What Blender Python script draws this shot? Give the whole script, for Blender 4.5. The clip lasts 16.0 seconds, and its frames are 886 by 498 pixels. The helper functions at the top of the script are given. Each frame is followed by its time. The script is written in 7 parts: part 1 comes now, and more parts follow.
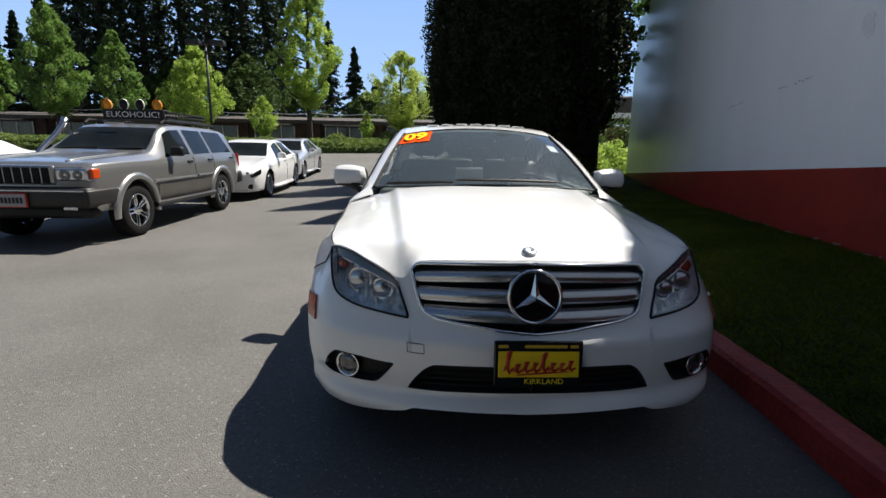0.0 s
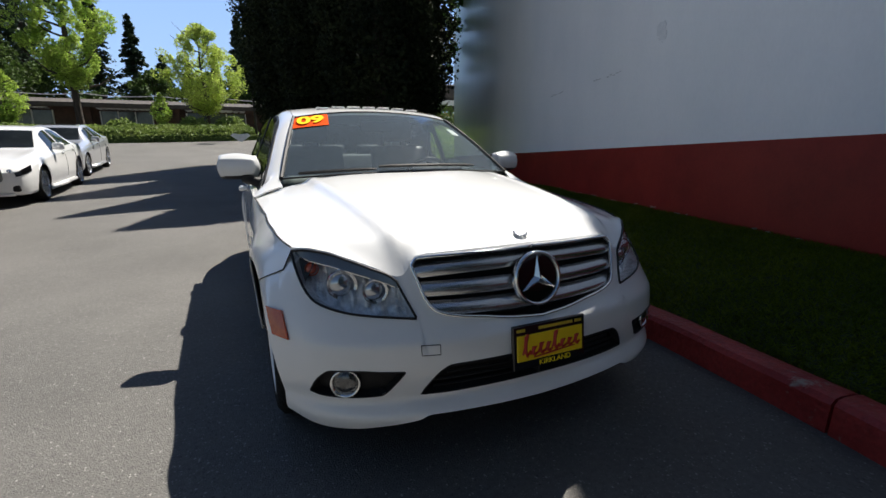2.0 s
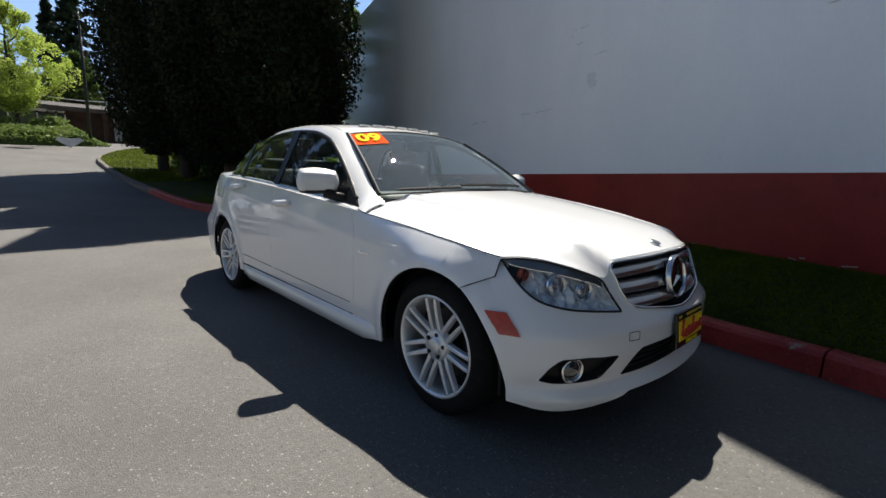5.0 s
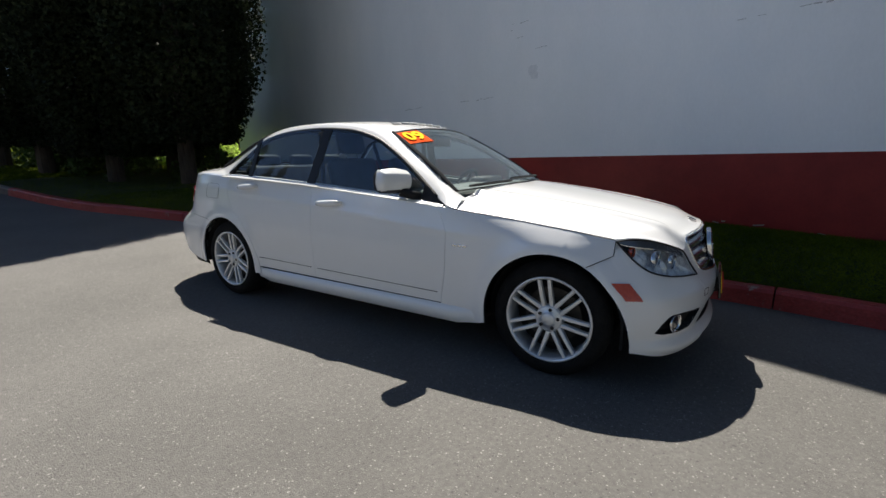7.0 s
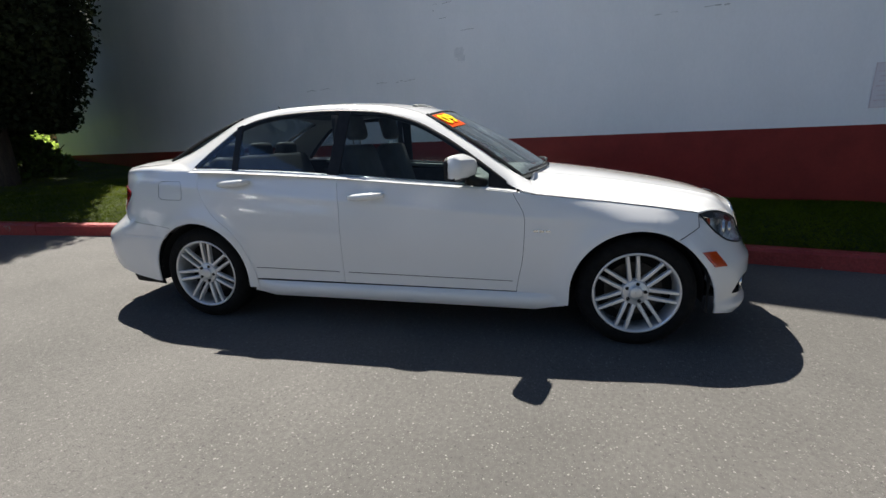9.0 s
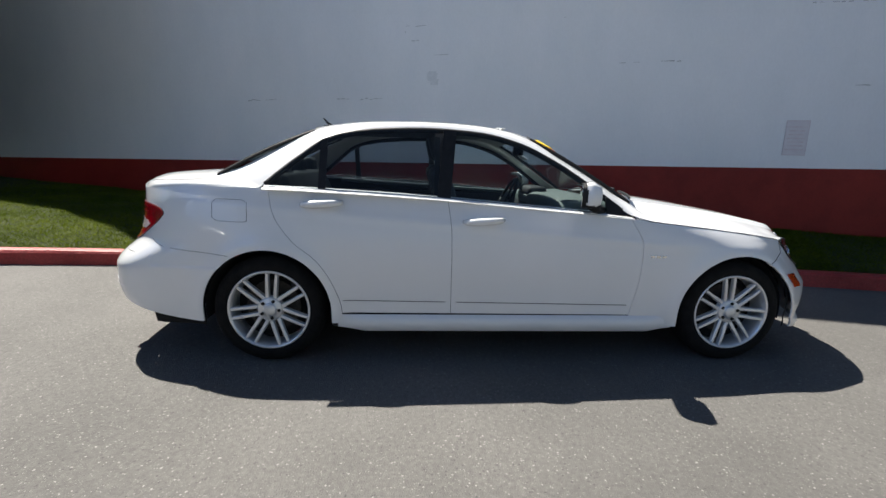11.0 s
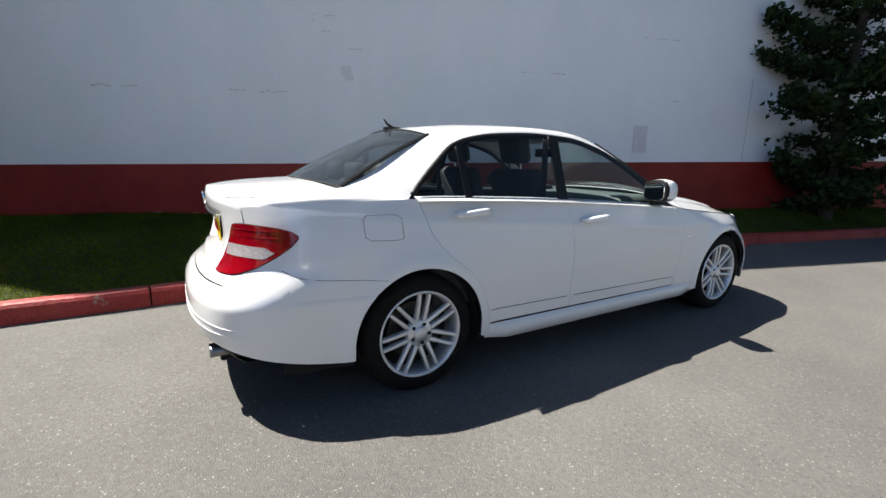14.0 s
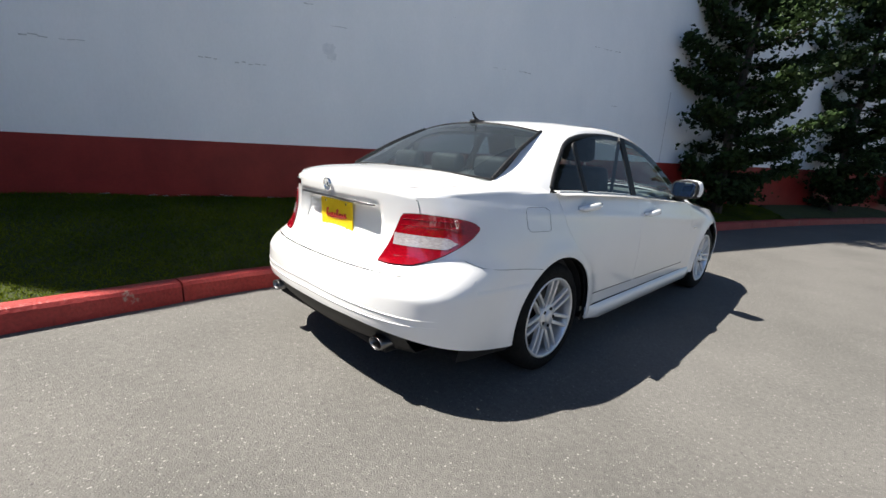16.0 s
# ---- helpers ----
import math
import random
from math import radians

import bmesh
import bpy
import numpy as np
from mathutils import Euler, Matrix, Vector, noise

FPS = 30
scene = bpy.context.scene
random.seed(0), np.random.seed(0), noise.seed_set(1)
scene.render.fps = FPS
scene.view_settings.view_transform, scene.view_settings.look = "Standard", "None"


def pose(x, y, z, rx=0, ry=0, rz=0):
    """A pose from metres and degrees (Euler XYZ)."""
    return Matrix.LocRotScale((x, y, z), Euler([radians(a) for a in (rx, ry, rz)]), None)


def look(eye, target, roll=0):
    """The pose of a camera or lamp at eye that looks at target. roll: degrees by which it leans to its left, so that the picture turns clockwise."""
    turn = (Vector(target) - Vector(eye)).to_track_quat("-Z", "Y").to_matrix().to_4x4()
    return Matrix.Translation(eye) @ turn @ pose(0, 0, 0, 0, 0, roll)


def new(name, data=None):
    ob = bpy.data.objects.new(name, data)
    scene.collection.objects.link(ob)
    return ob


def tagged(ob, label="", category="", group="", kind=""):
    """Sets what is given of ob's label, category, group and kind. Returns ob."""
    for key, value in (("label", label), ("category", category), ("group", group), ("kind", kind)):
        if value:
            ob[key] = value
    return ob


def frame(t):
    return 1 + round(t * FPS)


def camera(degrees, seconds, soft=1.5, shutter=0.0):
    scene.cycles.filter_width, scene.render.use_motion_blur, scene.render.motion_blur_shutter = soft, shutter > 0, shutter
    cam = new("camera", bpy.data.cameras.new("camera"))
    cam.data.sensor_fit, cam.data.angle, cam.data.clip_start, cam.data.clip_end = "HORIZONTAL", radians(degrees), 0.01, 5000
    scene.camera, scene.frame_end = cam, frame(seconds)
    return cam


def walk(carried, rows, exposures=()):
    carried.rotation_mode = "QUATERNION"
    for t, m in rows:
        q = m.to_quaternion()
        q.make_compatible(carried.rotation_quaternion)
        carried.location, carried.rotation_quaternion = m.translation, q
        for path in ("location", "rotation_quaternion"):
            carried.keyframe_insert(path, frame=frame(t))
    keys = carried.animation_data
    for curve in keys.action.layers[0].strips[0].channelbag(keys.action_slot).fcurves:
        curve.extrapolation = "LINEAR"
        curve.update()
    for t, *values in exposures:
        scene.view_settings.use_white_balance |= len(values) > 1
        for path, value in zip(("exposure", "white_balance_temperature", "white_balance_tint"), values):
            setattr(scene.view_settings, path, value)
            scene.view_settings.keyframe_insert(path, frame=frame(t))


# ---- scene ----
cam = camera(90.4, 16.0)
EXPOSURES = [(0.0, 0.74, 6620, 10), (3.5, 0.78, 6640, 10), (7.0, 0.77, 6700, 10), (11.0, 1.07, 6560, 10), (16.0, 1.26, 6650, 10)]
PATH = [
    (0, (-0.38, -3.516, 1.086), (-0.3, -1.551, 0.719), 0.9),
    (0.5, (-0.489, -3.455, 1.066), (-0.322, -1.506, 0.648), 2.6),
    (1, (-0.644, -3.349, 1.062), (-0.322, -1.416, 0.66), 1.7),
    (1.5, (-0.758, -3.302, 1.054), (-0.292, -1.395, 0.67), 0.2),
    (2, (-0.917, -3.27, 1.075), (-0.1, -1.494, 0.652), -0.7),
    (2.5, (-1.113, -3.243, 1.071), (-0.293, -1.465, 0.667), -0.8),
    (3, (-1.226, -3.217, 1.066), (-0.364, -1.452, 0.687), 0.6),
    (3.5, (-1.405, -3.101, 1.048), (-0.434, -1.4, 0.647), 1.5),
    (4, (-1.615, -3.002, 1.064), (-0.504, -1.382, 0.687), 1.1),
    (4.2, (-1.72, -2.963, 1.066), (-0.548, -1.383, 0.704), 0.9),
    (6.3, (-2.722, -2.341, 1.133), (-1.171, -1.125, 0.792), 0.4),
    (6.5, (-2.837, -2.273, 1.16), (-1.248, -1.109, 0.81), -0.6),
    (7, (-2.993, -2.068, 1.161), (-1.332, -1.035, 0.747), -0.3),
    (7.5, (-3.067, -1.778, 1.168), (-1.346, -0.881, 0.687), 0.6),
    (8, (-3.16, -1.489, 1.167), (-1.358, -0.741, 0.73), 0.3),
    (8.2, (-3.219, -1.355, 1.171), (-1.395, -0.671, 0.719), -0.1),
    (10.3, (-3.347, 0.009, 1.186), (-1.396, 0.065, 0.748), 1.2),
    (10.5, (-3.342, 0.174, 1.188), (-1.386, 0.185, 0.77), 2.6),
    (11, (-3.304, 0.548, 1.187), (-1.348, 0.424, 0.789), 1.5),
    (11.5, (-3.306, 0.887, 1.193), (-1.356, 0.64, 0.824), 2),
    (12, (-3.282, 1.21, 1.206), (-1.366, 0.796, 0.808), 2.2),
    (12.5, (-3.167, 1.523, 1.208), (-1.293, 0.932, 0.839), 1.5),
    (13, (-3.068, 1.82, 1.209), (-1.259, 1.056, 0.83), 1.9),
    (13.5, (-2.948, 2.122, 1.221), (-1.201, 1.235, 0.816), 0),
    (14, (-2.753, 2.369, 1.207), (-1.062, 1.38, 0.806), 0.7),
    (14.5, (-2.602, 2.618, 1.212), (-0.984, 1.506, 0.833), 1.5),
    (15, (-2.472, 2.911, 1.209), (-0.992, 1.64, 0.769), 1.2),
    (15.5, (-2.291, 3.169, 1.183), (-0.872, 1.838, 0.718), 3.9),
    (16, (-2.056, 3.472, 1.199), (-0.68, 2.089, 0.758), 3.8),
]
walk(cam, [(t, look(eye, target, roll)) for t, eye, target, roll in PATH], EXPOSURES)
SKY, SUNLIGHT = 0.035, 5.0

# ---- light ----
SUN = Vector((0.49, 0.42, 1.0)).normalized()
world = bpy.data.worlds.new("sky")
scene.world = world
world.use_nodes = True
wn = world.node_tree.nodes
sky = wn.new("ShaderNodeTexSky")
sky.sky_type, sky.sun_disc = "NISHITA", False
sky.sun_elevation, sky.sun_rotation = radians(57.2), radians(49.4)
sky.air_density, sky.dust_density, sky.ozone_density = 1.0, 0.4, 2.0
wn["Background"].inputs[1].default_value = SKY
world.node_tree.links.new(sky.outputs[0], wn["Background"].inputs[0])
sun = new("sun", bpy.data.lights.new("sun", "SUN"))
sun.data.energy, sun.data.angle, sun.data.color = SUNLIGHT, radians(0.55), (1.0, 0.96, 0.89)
sun.matrix_world = look(SUN * 60, (0, 0, 0))
scene.view_settings.exposure = 0.0


# ---- materials ----
FINE = 45.0
def mat(name, color, rough=0.6, metal=0.0, second=None, scale=6.0, detail=5.0, bump=0.0, bscale=None, coat=0.0, spec=None, mix=(0.35, 0.65), stretch=None, vary=0.0, trans=0.0, fine=0.0):
    m = bpy.data.materials.new(name)
    m.use_nodes = True
    nt, n = m.node_tree, m.node_tree.nodes
    p = n["Principled BSDF"]
    p.inputs["Base Color"].default_value = (*color, 1)
    p.inputs["Roughness"].default_value, p.inputs["Metallic"].default_value = rough, metal
    p.inputs["Coat Weight"].default_value, p.inputs["Coat Roughness"].default_value = coat, 0.03
    p.inputs["Transmission Weight"].default_value = trans
    if spec is not None:
        p.inputs["Specular IOR Level"].default_value = spec
    if second is None and not bump and not vary:
        return m
    tc = n.new("ShaderNodeTexCoord")
    mp = n.new("ShaderNodeMapping")
    mp.inputs["Scale"].default_value = stretch or (1, 1, 1)
    nt.links.new(tc.outputs["Object"], mp.inputs[0])
    if second is not None:
        a = n.new("ShaderNodeTexNoise")
        a.inputs["Scale"].default_value, a.inputs["Detail"].default_value, a.inputs["Roughness"].default_value = scale, detail, 0.62
        nt.links.new(mp.outputs[0], a.inputs["Vector"])
        r = n.new("ShaderNodeValToRGB")
        r.color_ramp.elements[0].position, r.color_ramp.elements[1].position = mix
        r.color_ramp.elements[0].color, r.color_ramp.elements[1].color = (*color, 1), (*second, 1)
        nt.links.new(a.outputs["Fac"], r.inputs[0])
        out = r.outputs[0]
        if fine:
            b = n.new("ShaderNodeTexNoise")
            b.inputs["Scale"].default_value, b.inputs["Detail"].default_value = max(scale * 17, FINE), 3
            nt.links.new(mp.outputs[0], b.inputs["Vector"])
            mr = n.new("ShaderNodeMapRange")
            mr.inputs[1].default_value, mr.inputs[2].default_value = 0.3, 0.7
            mr.inputs[3].default_value, mr.inputs[4].default_value = 1 - fine, 1 + fine
            nt.links.new(b.outputs["Fac"], mr.inputs[0])
            mu = n.new("ShaderNodeVectorMath")
            mu.operation = "SCALE"
            nt.links.new(out, mu.inputs[0])
            nt.links.new(mr.outputs[0], mu.inputs["Scale"])
            out = mu.outputs[0]
        nt.links.new(out, p.inputs["Base Color"])
    if vary:
        src = p.inputs["Base Color"].links[0].from_socket if p.inputs["Base Color"].links else None
        hs = n.new("ShaderNodeHueSaturation")
        if src:
            nt.links.new(src, hs.inputs["Color"])
        else:
            hs.inputs["Color"].default_value = (*color, 1)
        g = n.new("ShaderNodeNewGeometry")
        mr = n.new("ShaderNodeMapRange")
        mr.inputs[3].default_value, mr.inputs[4].default_value = 1 - vary, 1 + vary
        nt.links.new(g.outputs["Random Per Island"], mr.inputs[0])
        nt.links.new(mr.outputs[0], hs.inputs["Value"])
        nt.links.new(hs.outputs[0], p.inputs["Base Color"])
    if bump:
        b = n.new("ShaderNodeTexNoise")
        b.inputs["Scale"].default_value, b.inputs["Detail"].default_value = bscale or scale * 4, 6
        nt.links.new(mp.outputs[0], b.inputs["Vector"])
        bm = n.new("ShaderNodeBump")
        bm.inputs["Strength"].default_value, bm.inputs["Distance"].default_value = min(1, bump), 0.02 * max(1, bump)
        nt.links.new(b.outputs["Fac"], bm.inputs["Height"])
        nt.links.new(bm.outputs[0], p.inputs["Normal"])
    return m


def leaf_mat(name, color, second, light=0.35, spec=0.3):
    """Leaves: diffuse and translucent, each clump with its own tone."""
    m = mat(name, color, 0.55, second=second, scale=0.8, vary=0.35, spec=spec)
    nt, n = m.node_tree, m.node_tree.nodes
    p = n["Principled BSDF"]
    t = n.new("ShaderNodeBsdfTranslucent")
    nt.links.new(p.inputs["Base Color"].links[0].from_socket, t.inputs["Color"])
    mx = n.new("ShaderNodeMixShader")
    mx.inputs[0].default_value = light
    nt.links.new(p.outputs[0], mx.inputs[1])
    nt.links.new(t.outputs[0], mx.inputs[2])
    nt.links.new(mx.outputs[0], n["Material Output"].inputs["Surface"])
    return m


def asphalt_mat():
    m = mat("asphalt", (0.097, 0.093, 0.086), 0.8, second=(0.131, 0.125, 0.116), scale=0.7, bump=0.45, bscale=150, fine=0.16)
    nt, n = m.node_tree, m.node_tree.nodes
    p = n["Principled BSDF"]
    src = p.inputs["Base Color"].links[0].from_socket
    tc = n.new("ShaderNodeTexCoord")
    wob = n.new("ShaderNodeTexNoise")
    wob.inputs["Scale"].default_value, wob.inputs["Detail"].default_value = 70, 2
    nt.links.new(tc.outputs["Object"], wob.inputs["Vector"])
    shift = n.new("ShaderNodeVectorMath")
    shift.operation, shift.inputs[1].default_value = "MULTIPLY_ADD", (0.012, 0.012, 0.0)
    nt.links.new(wob.outputs["Color"], shift.inputs[0])
    nt.links.new(tc.outputs["Object"], shift.inputs[2])
    # chips of pale and dark stone in the surface
    for size, share, tone, amount in ((66, 0.9, (0.4, 0.385, 0.36, 1), 0.55), (100, 0.85, (0.33, 0.32, 0.3, 1), 0.55), (160, 0.8, (0.28, 0.27, 0.25, 1), 0.55), (60, 0.86, (0.035, 0.034, 0.033, 1), 0.6), (110, 0.8, (0.05, 0.048, 0.045, 1), 0.5)):
        v = n.new("ShaderNodeTexVoronoi")
        v.inputs["Scale"].default_value = size
        nt.links.new(shift.outputs[0], v.inputs["Vector"])
        r = n.new("ShaderNodeMapRange")
        r.inputs[1].default_value, r.inputs[2].default_value, r.inputs[3].default_value, r.inputs[4].default_value = 0.2, 0.32, amount, 0.0
        nt.links.new(v.outputs["Distance"], r.inputs[0])
        sep, th, mul, mx = n.new("ShaderNodeSeparateColor"), n.new("ShaderNodeMath"), n.new("ShaderNodeMath"), n.new("ShaderNodeMix")
        nt.links.new(v.outputs["Color"], sep.inputs[0])
        th.operation, th.inputs[1].default_value = "GREATER_THAN", share
        nt.links.new(sep.outputs[0], th.inputs[0])
        mul.operation = "MULTIPLY"
        nt.links.new(r.outputs[0], mul.inputs[0])
        nt.links.new(th.outputs[0], mul.inputs[1])
        mx.data_type = "RGBA"
        nt.links.new(mul.outputs[0], mx.inputs[0])
        nt.links.new(src, mx.inputs[6])
        mx.inputs[7].default_value = tone
        src = mx.outputs[2]
    nt.links.new(src, p.inputs["Base Color"])
    return m


ASPHALT = asphalt_mat()
GRASS_SOIL = mat("turf", (0.018, 0.028, 0.004), 0.95, second=(0.036, 0.05, 0.007), scale=2.2, bump=0.6, bscale=60, fine=0.35)
BLADE = leaf_mat("grass_blade", (0.058, 0.09, 0.006), (0.13, 0.165, 0.012), 0.4, 0.03)
WORN = mat("bare_concrete", (0.26, 0.22, 0.19), 0.9, second=(0.36, 0.31, 0.27), scale=12, bump=0.3)
WALL_WHITE = mat("white_wall_paint", (0.8, 0.825, 0.845), 0.3, second=(0.855, 0.87, 0.885), scale=1.2, bump=0.05, bscale=25, fine=0.015, stretch=(1, 1, 0.5))
WALL_RED = mat("red_wall_paint", (0.2, 0.013, 0.01), 0.5, second=(0.27, 0.021, 0.015), scale=1.6, bump=0.08, bscale=30, fine=0.05, spec=0.3)
MORTAR = mat("wall_scar", (0.7, 0.725, 0.745), 0.9, second=(0.78, 0.8, 0.815), scale=20)
BARK = mat("bark", (0.035, 0.027, 0.021), 0.95, second=(0.08, 0.063, 0.05), scale=14, bump=0.9, stretch=(1, 1, 0.2))
CEDAR = leaf_mat("dark_conifer_leaf", (0.015, 0.021, 0.011), (0.033, 0.043, 0.02), 0.1, 0.06)
JUNIPER = leaf_mat("juniper_leaf", (0.013, 0.028, 0.01), (0.04, 0.066, 0.02), 0.15, 0.1)
LIME = leaf_mat("lime_leaf", (0.26, 0.4, 0.065), (0.48, 0.6, 0.13), 0.5)
GREEN = leaf_mat("green_leaf", (0.12, 0.23, 0.05), (0.24, 0.37, 0.09), 0.45)
YELLOW = leaf_mat("yellow_leaf", (0.34, 0.45, 0.08), (0.54, 0.63, 0.15), 0.5)
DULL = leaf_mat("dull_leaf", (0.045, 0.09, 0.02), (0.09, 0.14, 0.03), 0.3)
HEDGE = leaf_mat("hedge_leaf", (0.135, 0.2, 0.05), (0.23, 0.3, 0.08), 0.35)
FIR = leaf_mat("fir_needles", (0.016, 0.035, 0.018), (0.042, 0.07, 0.03), 0.12)
SHINGLE = mat("grey_roof", (0.06, 0.052, 0.047), 0.9, second=(0.1, 0.086, 0.077), scale=3, bump=0.5, fine=0.2)
BROWN_WALL = mat("brown_siding", (0.05, 0.03, 0.024), 0.8, second=(0.1, 0.055, 0.038), scale=2, bump=0.3)
METAL_DARK = mat("dark_metal", (0.02, 0.02, 0.021), 0.5, 0.3, second=(0.035, 0.035, 0.035), scale=20)
WHITE_TRIM = mat("white_trim", (0.7, 0.7, 0.68), 0.6, second=(0.8, 0.8, 0.78), scale=5)


# ---- building blocks ----
def mesh(name, verts, faces, material, parent=None, smooth=False, label="", mats=None, mi=None):
    me = bpy.data.meshes.new(name)
    me.from_pydata([tuple(v) for v in verts], [], [tuple(f) for f in faces])
    for m in (mats or [material]):
        me.materials.append(m)
    if mi is not None:
        me.polygons.foreach_set("material_index", mi)
    if smooth:
        me.polygons.foreach_set("use_smooth", [True] * len(me.polygons))
    me.update()
    ob = new(name, me)
    if parent is not None:
        ob.parent = parent
    if label:
        ob["label"] = label
    return ob


def part(name, bm, material, parent=None, label="", smooth=False):
    me = bpy.data.meshes.new(name)
    bm.to_mesh(me)
    bm.free()
    me.materials.append(material)
    if smooth:
        me.polygons.foreach_set("use_smooth", [True] * len(me.polygons))
    ob = new(name, me)
    if parent is not None:
        ob.parent = parent
    if label:
        ob["label"] = label
    return ob


def box(sx, sy, sz, at=(0, 0, 0), bevel=0.0, m=None, bm=None, seg=2):
    """A box by its full sizes, its centre at 'at'."""
    b2 = bmesh.new()
    bmesh.ops.create_cube(b2, size=1)
    bmesh.ops.scale(b2, vec=(sx, sy, sz), verts=b2.verts)
    if bevel:
        bmesh.ops.bevel(b2, geom=b2.edges[:] + b2.verts[:], offset=bevel, segments=seg, profile=0.5, affect="EDGES")
    bmesh.ops.translate(b2, vec=at, verts=b2.verts)
    if m is not None:
        bmesh.ops.transform(b2, matrix=m, verts=b2.verts)
    if bm is None:
        return b2
    tmp = bpy.data.meshes.new("tmp")
    b2.to_mesh(tmp)
    b2.free()
    bm.from_mesh(tmp)
    bpy.data.meshes.remove(tmp)
    return bm


def join(*bms):
    out = bmesh.new()
    for b in bms:
        tmp = bpy.data.meshes.new("tmp")
        b.to_mesh(tmp)
        b.free()
        out.from_mesh(tmp)
        bpy.data.meshes.remove(tmp)
    return out


def tube(points, radii, sides=10, caps=True):
    """A round bar along points, with a radius for each point."""
    bm = bmesh.new()
    pts = [Vector(p) for p in points]
    if not hasattr(radii, "__len__"):
        radii = [radii] * len(pts)
    rings = []
    side = None
    for i, p in enumerate(pts):
        d = (pts[min(i + 1, len(pts) - 1)] - pts[max(i - 1, 0)]).normalized()
        if side is None:
            side = d.orthogonal().normalized()
        side = (side - d * side.dot(d)).normalized()
        up = d.cross(side)
        rings.append([bm.verts.new(p + radii[i] * (math.cos(a) * side + math.sin(a) * up)) for a in [2 * math.pi * k / sides for k in range(sides)]])
    for a, b in zip(rings, rings[1:]):
        for k in range(sides):
            bm.faces.new((a[k], a[(k + 1) % sides], b[(k + 1) % sides], b[k]))
    if caps:
        bm.faces.new(rings[0][::-1])
        bm.faces.new(rings[-1])
    return bm


def lathe(profile, sides=48, axis="x", closed=False):
    """Turns a profile of (along, radius) round an axis."""
    bm = bmesh.new()
    rings = []
    for a, r in profile:
        ring = []
        for k in range(sides):
            t = 2 * math.pi * k / sides
            c, s = r * math.cos(t), r * math.sin(t)
            ring.append(bm.verts.new((a, c, s) if axis == "x" else (c, s, a) if axis == "z" else (c, a, s)))
        rings.append(ring)
    pairs = list(zip(rings, rings[1:])) + ([(rings[-1], rings[0])] if closed else [])
    for a, b in pairs:
        for k in range(sides):
            bm.faces.new((a[k], a[(k + 1) % sides], b[(k + 1) % sides], b[k]))
    bmesh.ops.remove_doubles(bm, verts=bm.verts, dist=1e-5)
    bmesh.ops.recalc_face_normals(bm, faces=bm.faces)
    return bm


def thing(name, label, category, at=None, group="", kind=""):
    ob = new(name)
    ob.empty_display_size = 0.2
    if at is not None:
        ob.matrix_basis = at
    return tagged(ob, label, category, group, kind)


def lerp(x, table):
    """Smooth value of a table of (x, value) pairs."""
    xs = [a for a, _ in table]
    ys = [b for _, b in table]
    return float(np.interp(x, xs, ys))


def spline(x, table):
    """A curve without corners through a table of (x, value) pairs (monotone cubic)."""
    n = len(table)
    if x <= table[0][0]:
        return table[0][1]
    if x >= table[-1][0]:
        return table[-1][1]
    i = next(k for k in range(n - 1) if x <= table[k + 1][0])
    d = [(table[k + 1][1] - table[k][1]) / (table[k + 1][0] - table[k][0]) for k in range(n - 1)]

    def slope(k):
        if k == 0:
            return d[0]
        if k == n - 1:
            return d[-1]
        return 0.0 if d[k - 1] * d[k] <= 0 else 2 * d[k - 1] * d[k] / (d[k - 1] + d[k])

    h = table[i + 1][0] - table[i][0]
    t = (x - table[i][0]) / h
    a, b = slope(i) * h, slope(i + 1) * h
    y0, y1 = table[i][1], table[i + 1][1]
    return y0 * (2 * t**3 - 3 * t**2 + 1) + a * (t**3 - 2 * t**2 + t) + y1 * (-2 * t**3 + 3 * t**2) + b * (t**3 - t**2)


# ---- ground ----
def rise(y):
    d = max(0.0, y - 1.4)
    if d > 30:
        return 2.43 + min(d - 30, 60) * 0.02
    return 0.03 * d + 0.0017 * d * d


def ground_sheet():
    xs = sorted(set([-900, -400, -200, -120, -80] + list(np.arange(-60, 60.1, 4)) + [80, 120, 200, 400, 900]))
    ys = sorted(set([-900, -400, -150, -60, -30, -10, -4, 0, 1.0, 1.4] + list(np.arange(2, 40, 1.0)) + [45, 50, 60, 80, 120, 200, 400, 900]))
    v = [(x, y, rise(y)) for y in ys for x in xs]
    nx = len(xs)
    f = [(j * nx + i, j * nx + i + 1, (j + 1) * nx + i + 1, (j + 1) * nx + i) for j in range(len(ys) - 1) for i in range(nx - 1)]
    return tagged(mesh("ground", v, f, ASPHALT, smooth=True), "worn grey asphalt lot rising to the back", "asphalt", kind="structure")


ground_sheet()

KERB = [(-2.6, -15.0), (-1.4, -11.8), (-0.45, -8.8), (0.1, -6.6), (0.5, -5.0), (0.72, -4.0), (0.92, -3.1), (1.06, -2.4), (1.16, -1.7), (1.23, -1.0), (1.30, 0.0), (1.33, 1.0), (1.30, 2.2), (1.2, 3.0), (1.1, 3.75), (0.97, 4.5), (0.77, 5.3), (0.5, 6.4), (0.25, 7.4), (0.12, 8.4), (0.03, 10.0), (-0.05, 12.5), (-0.12, 16.0), (-0.1, 19.5), (0.05, 21.5), (0.7, 24.2), (1.9, 27.0), (4.0, 28.6), (8.0, 29.2)]


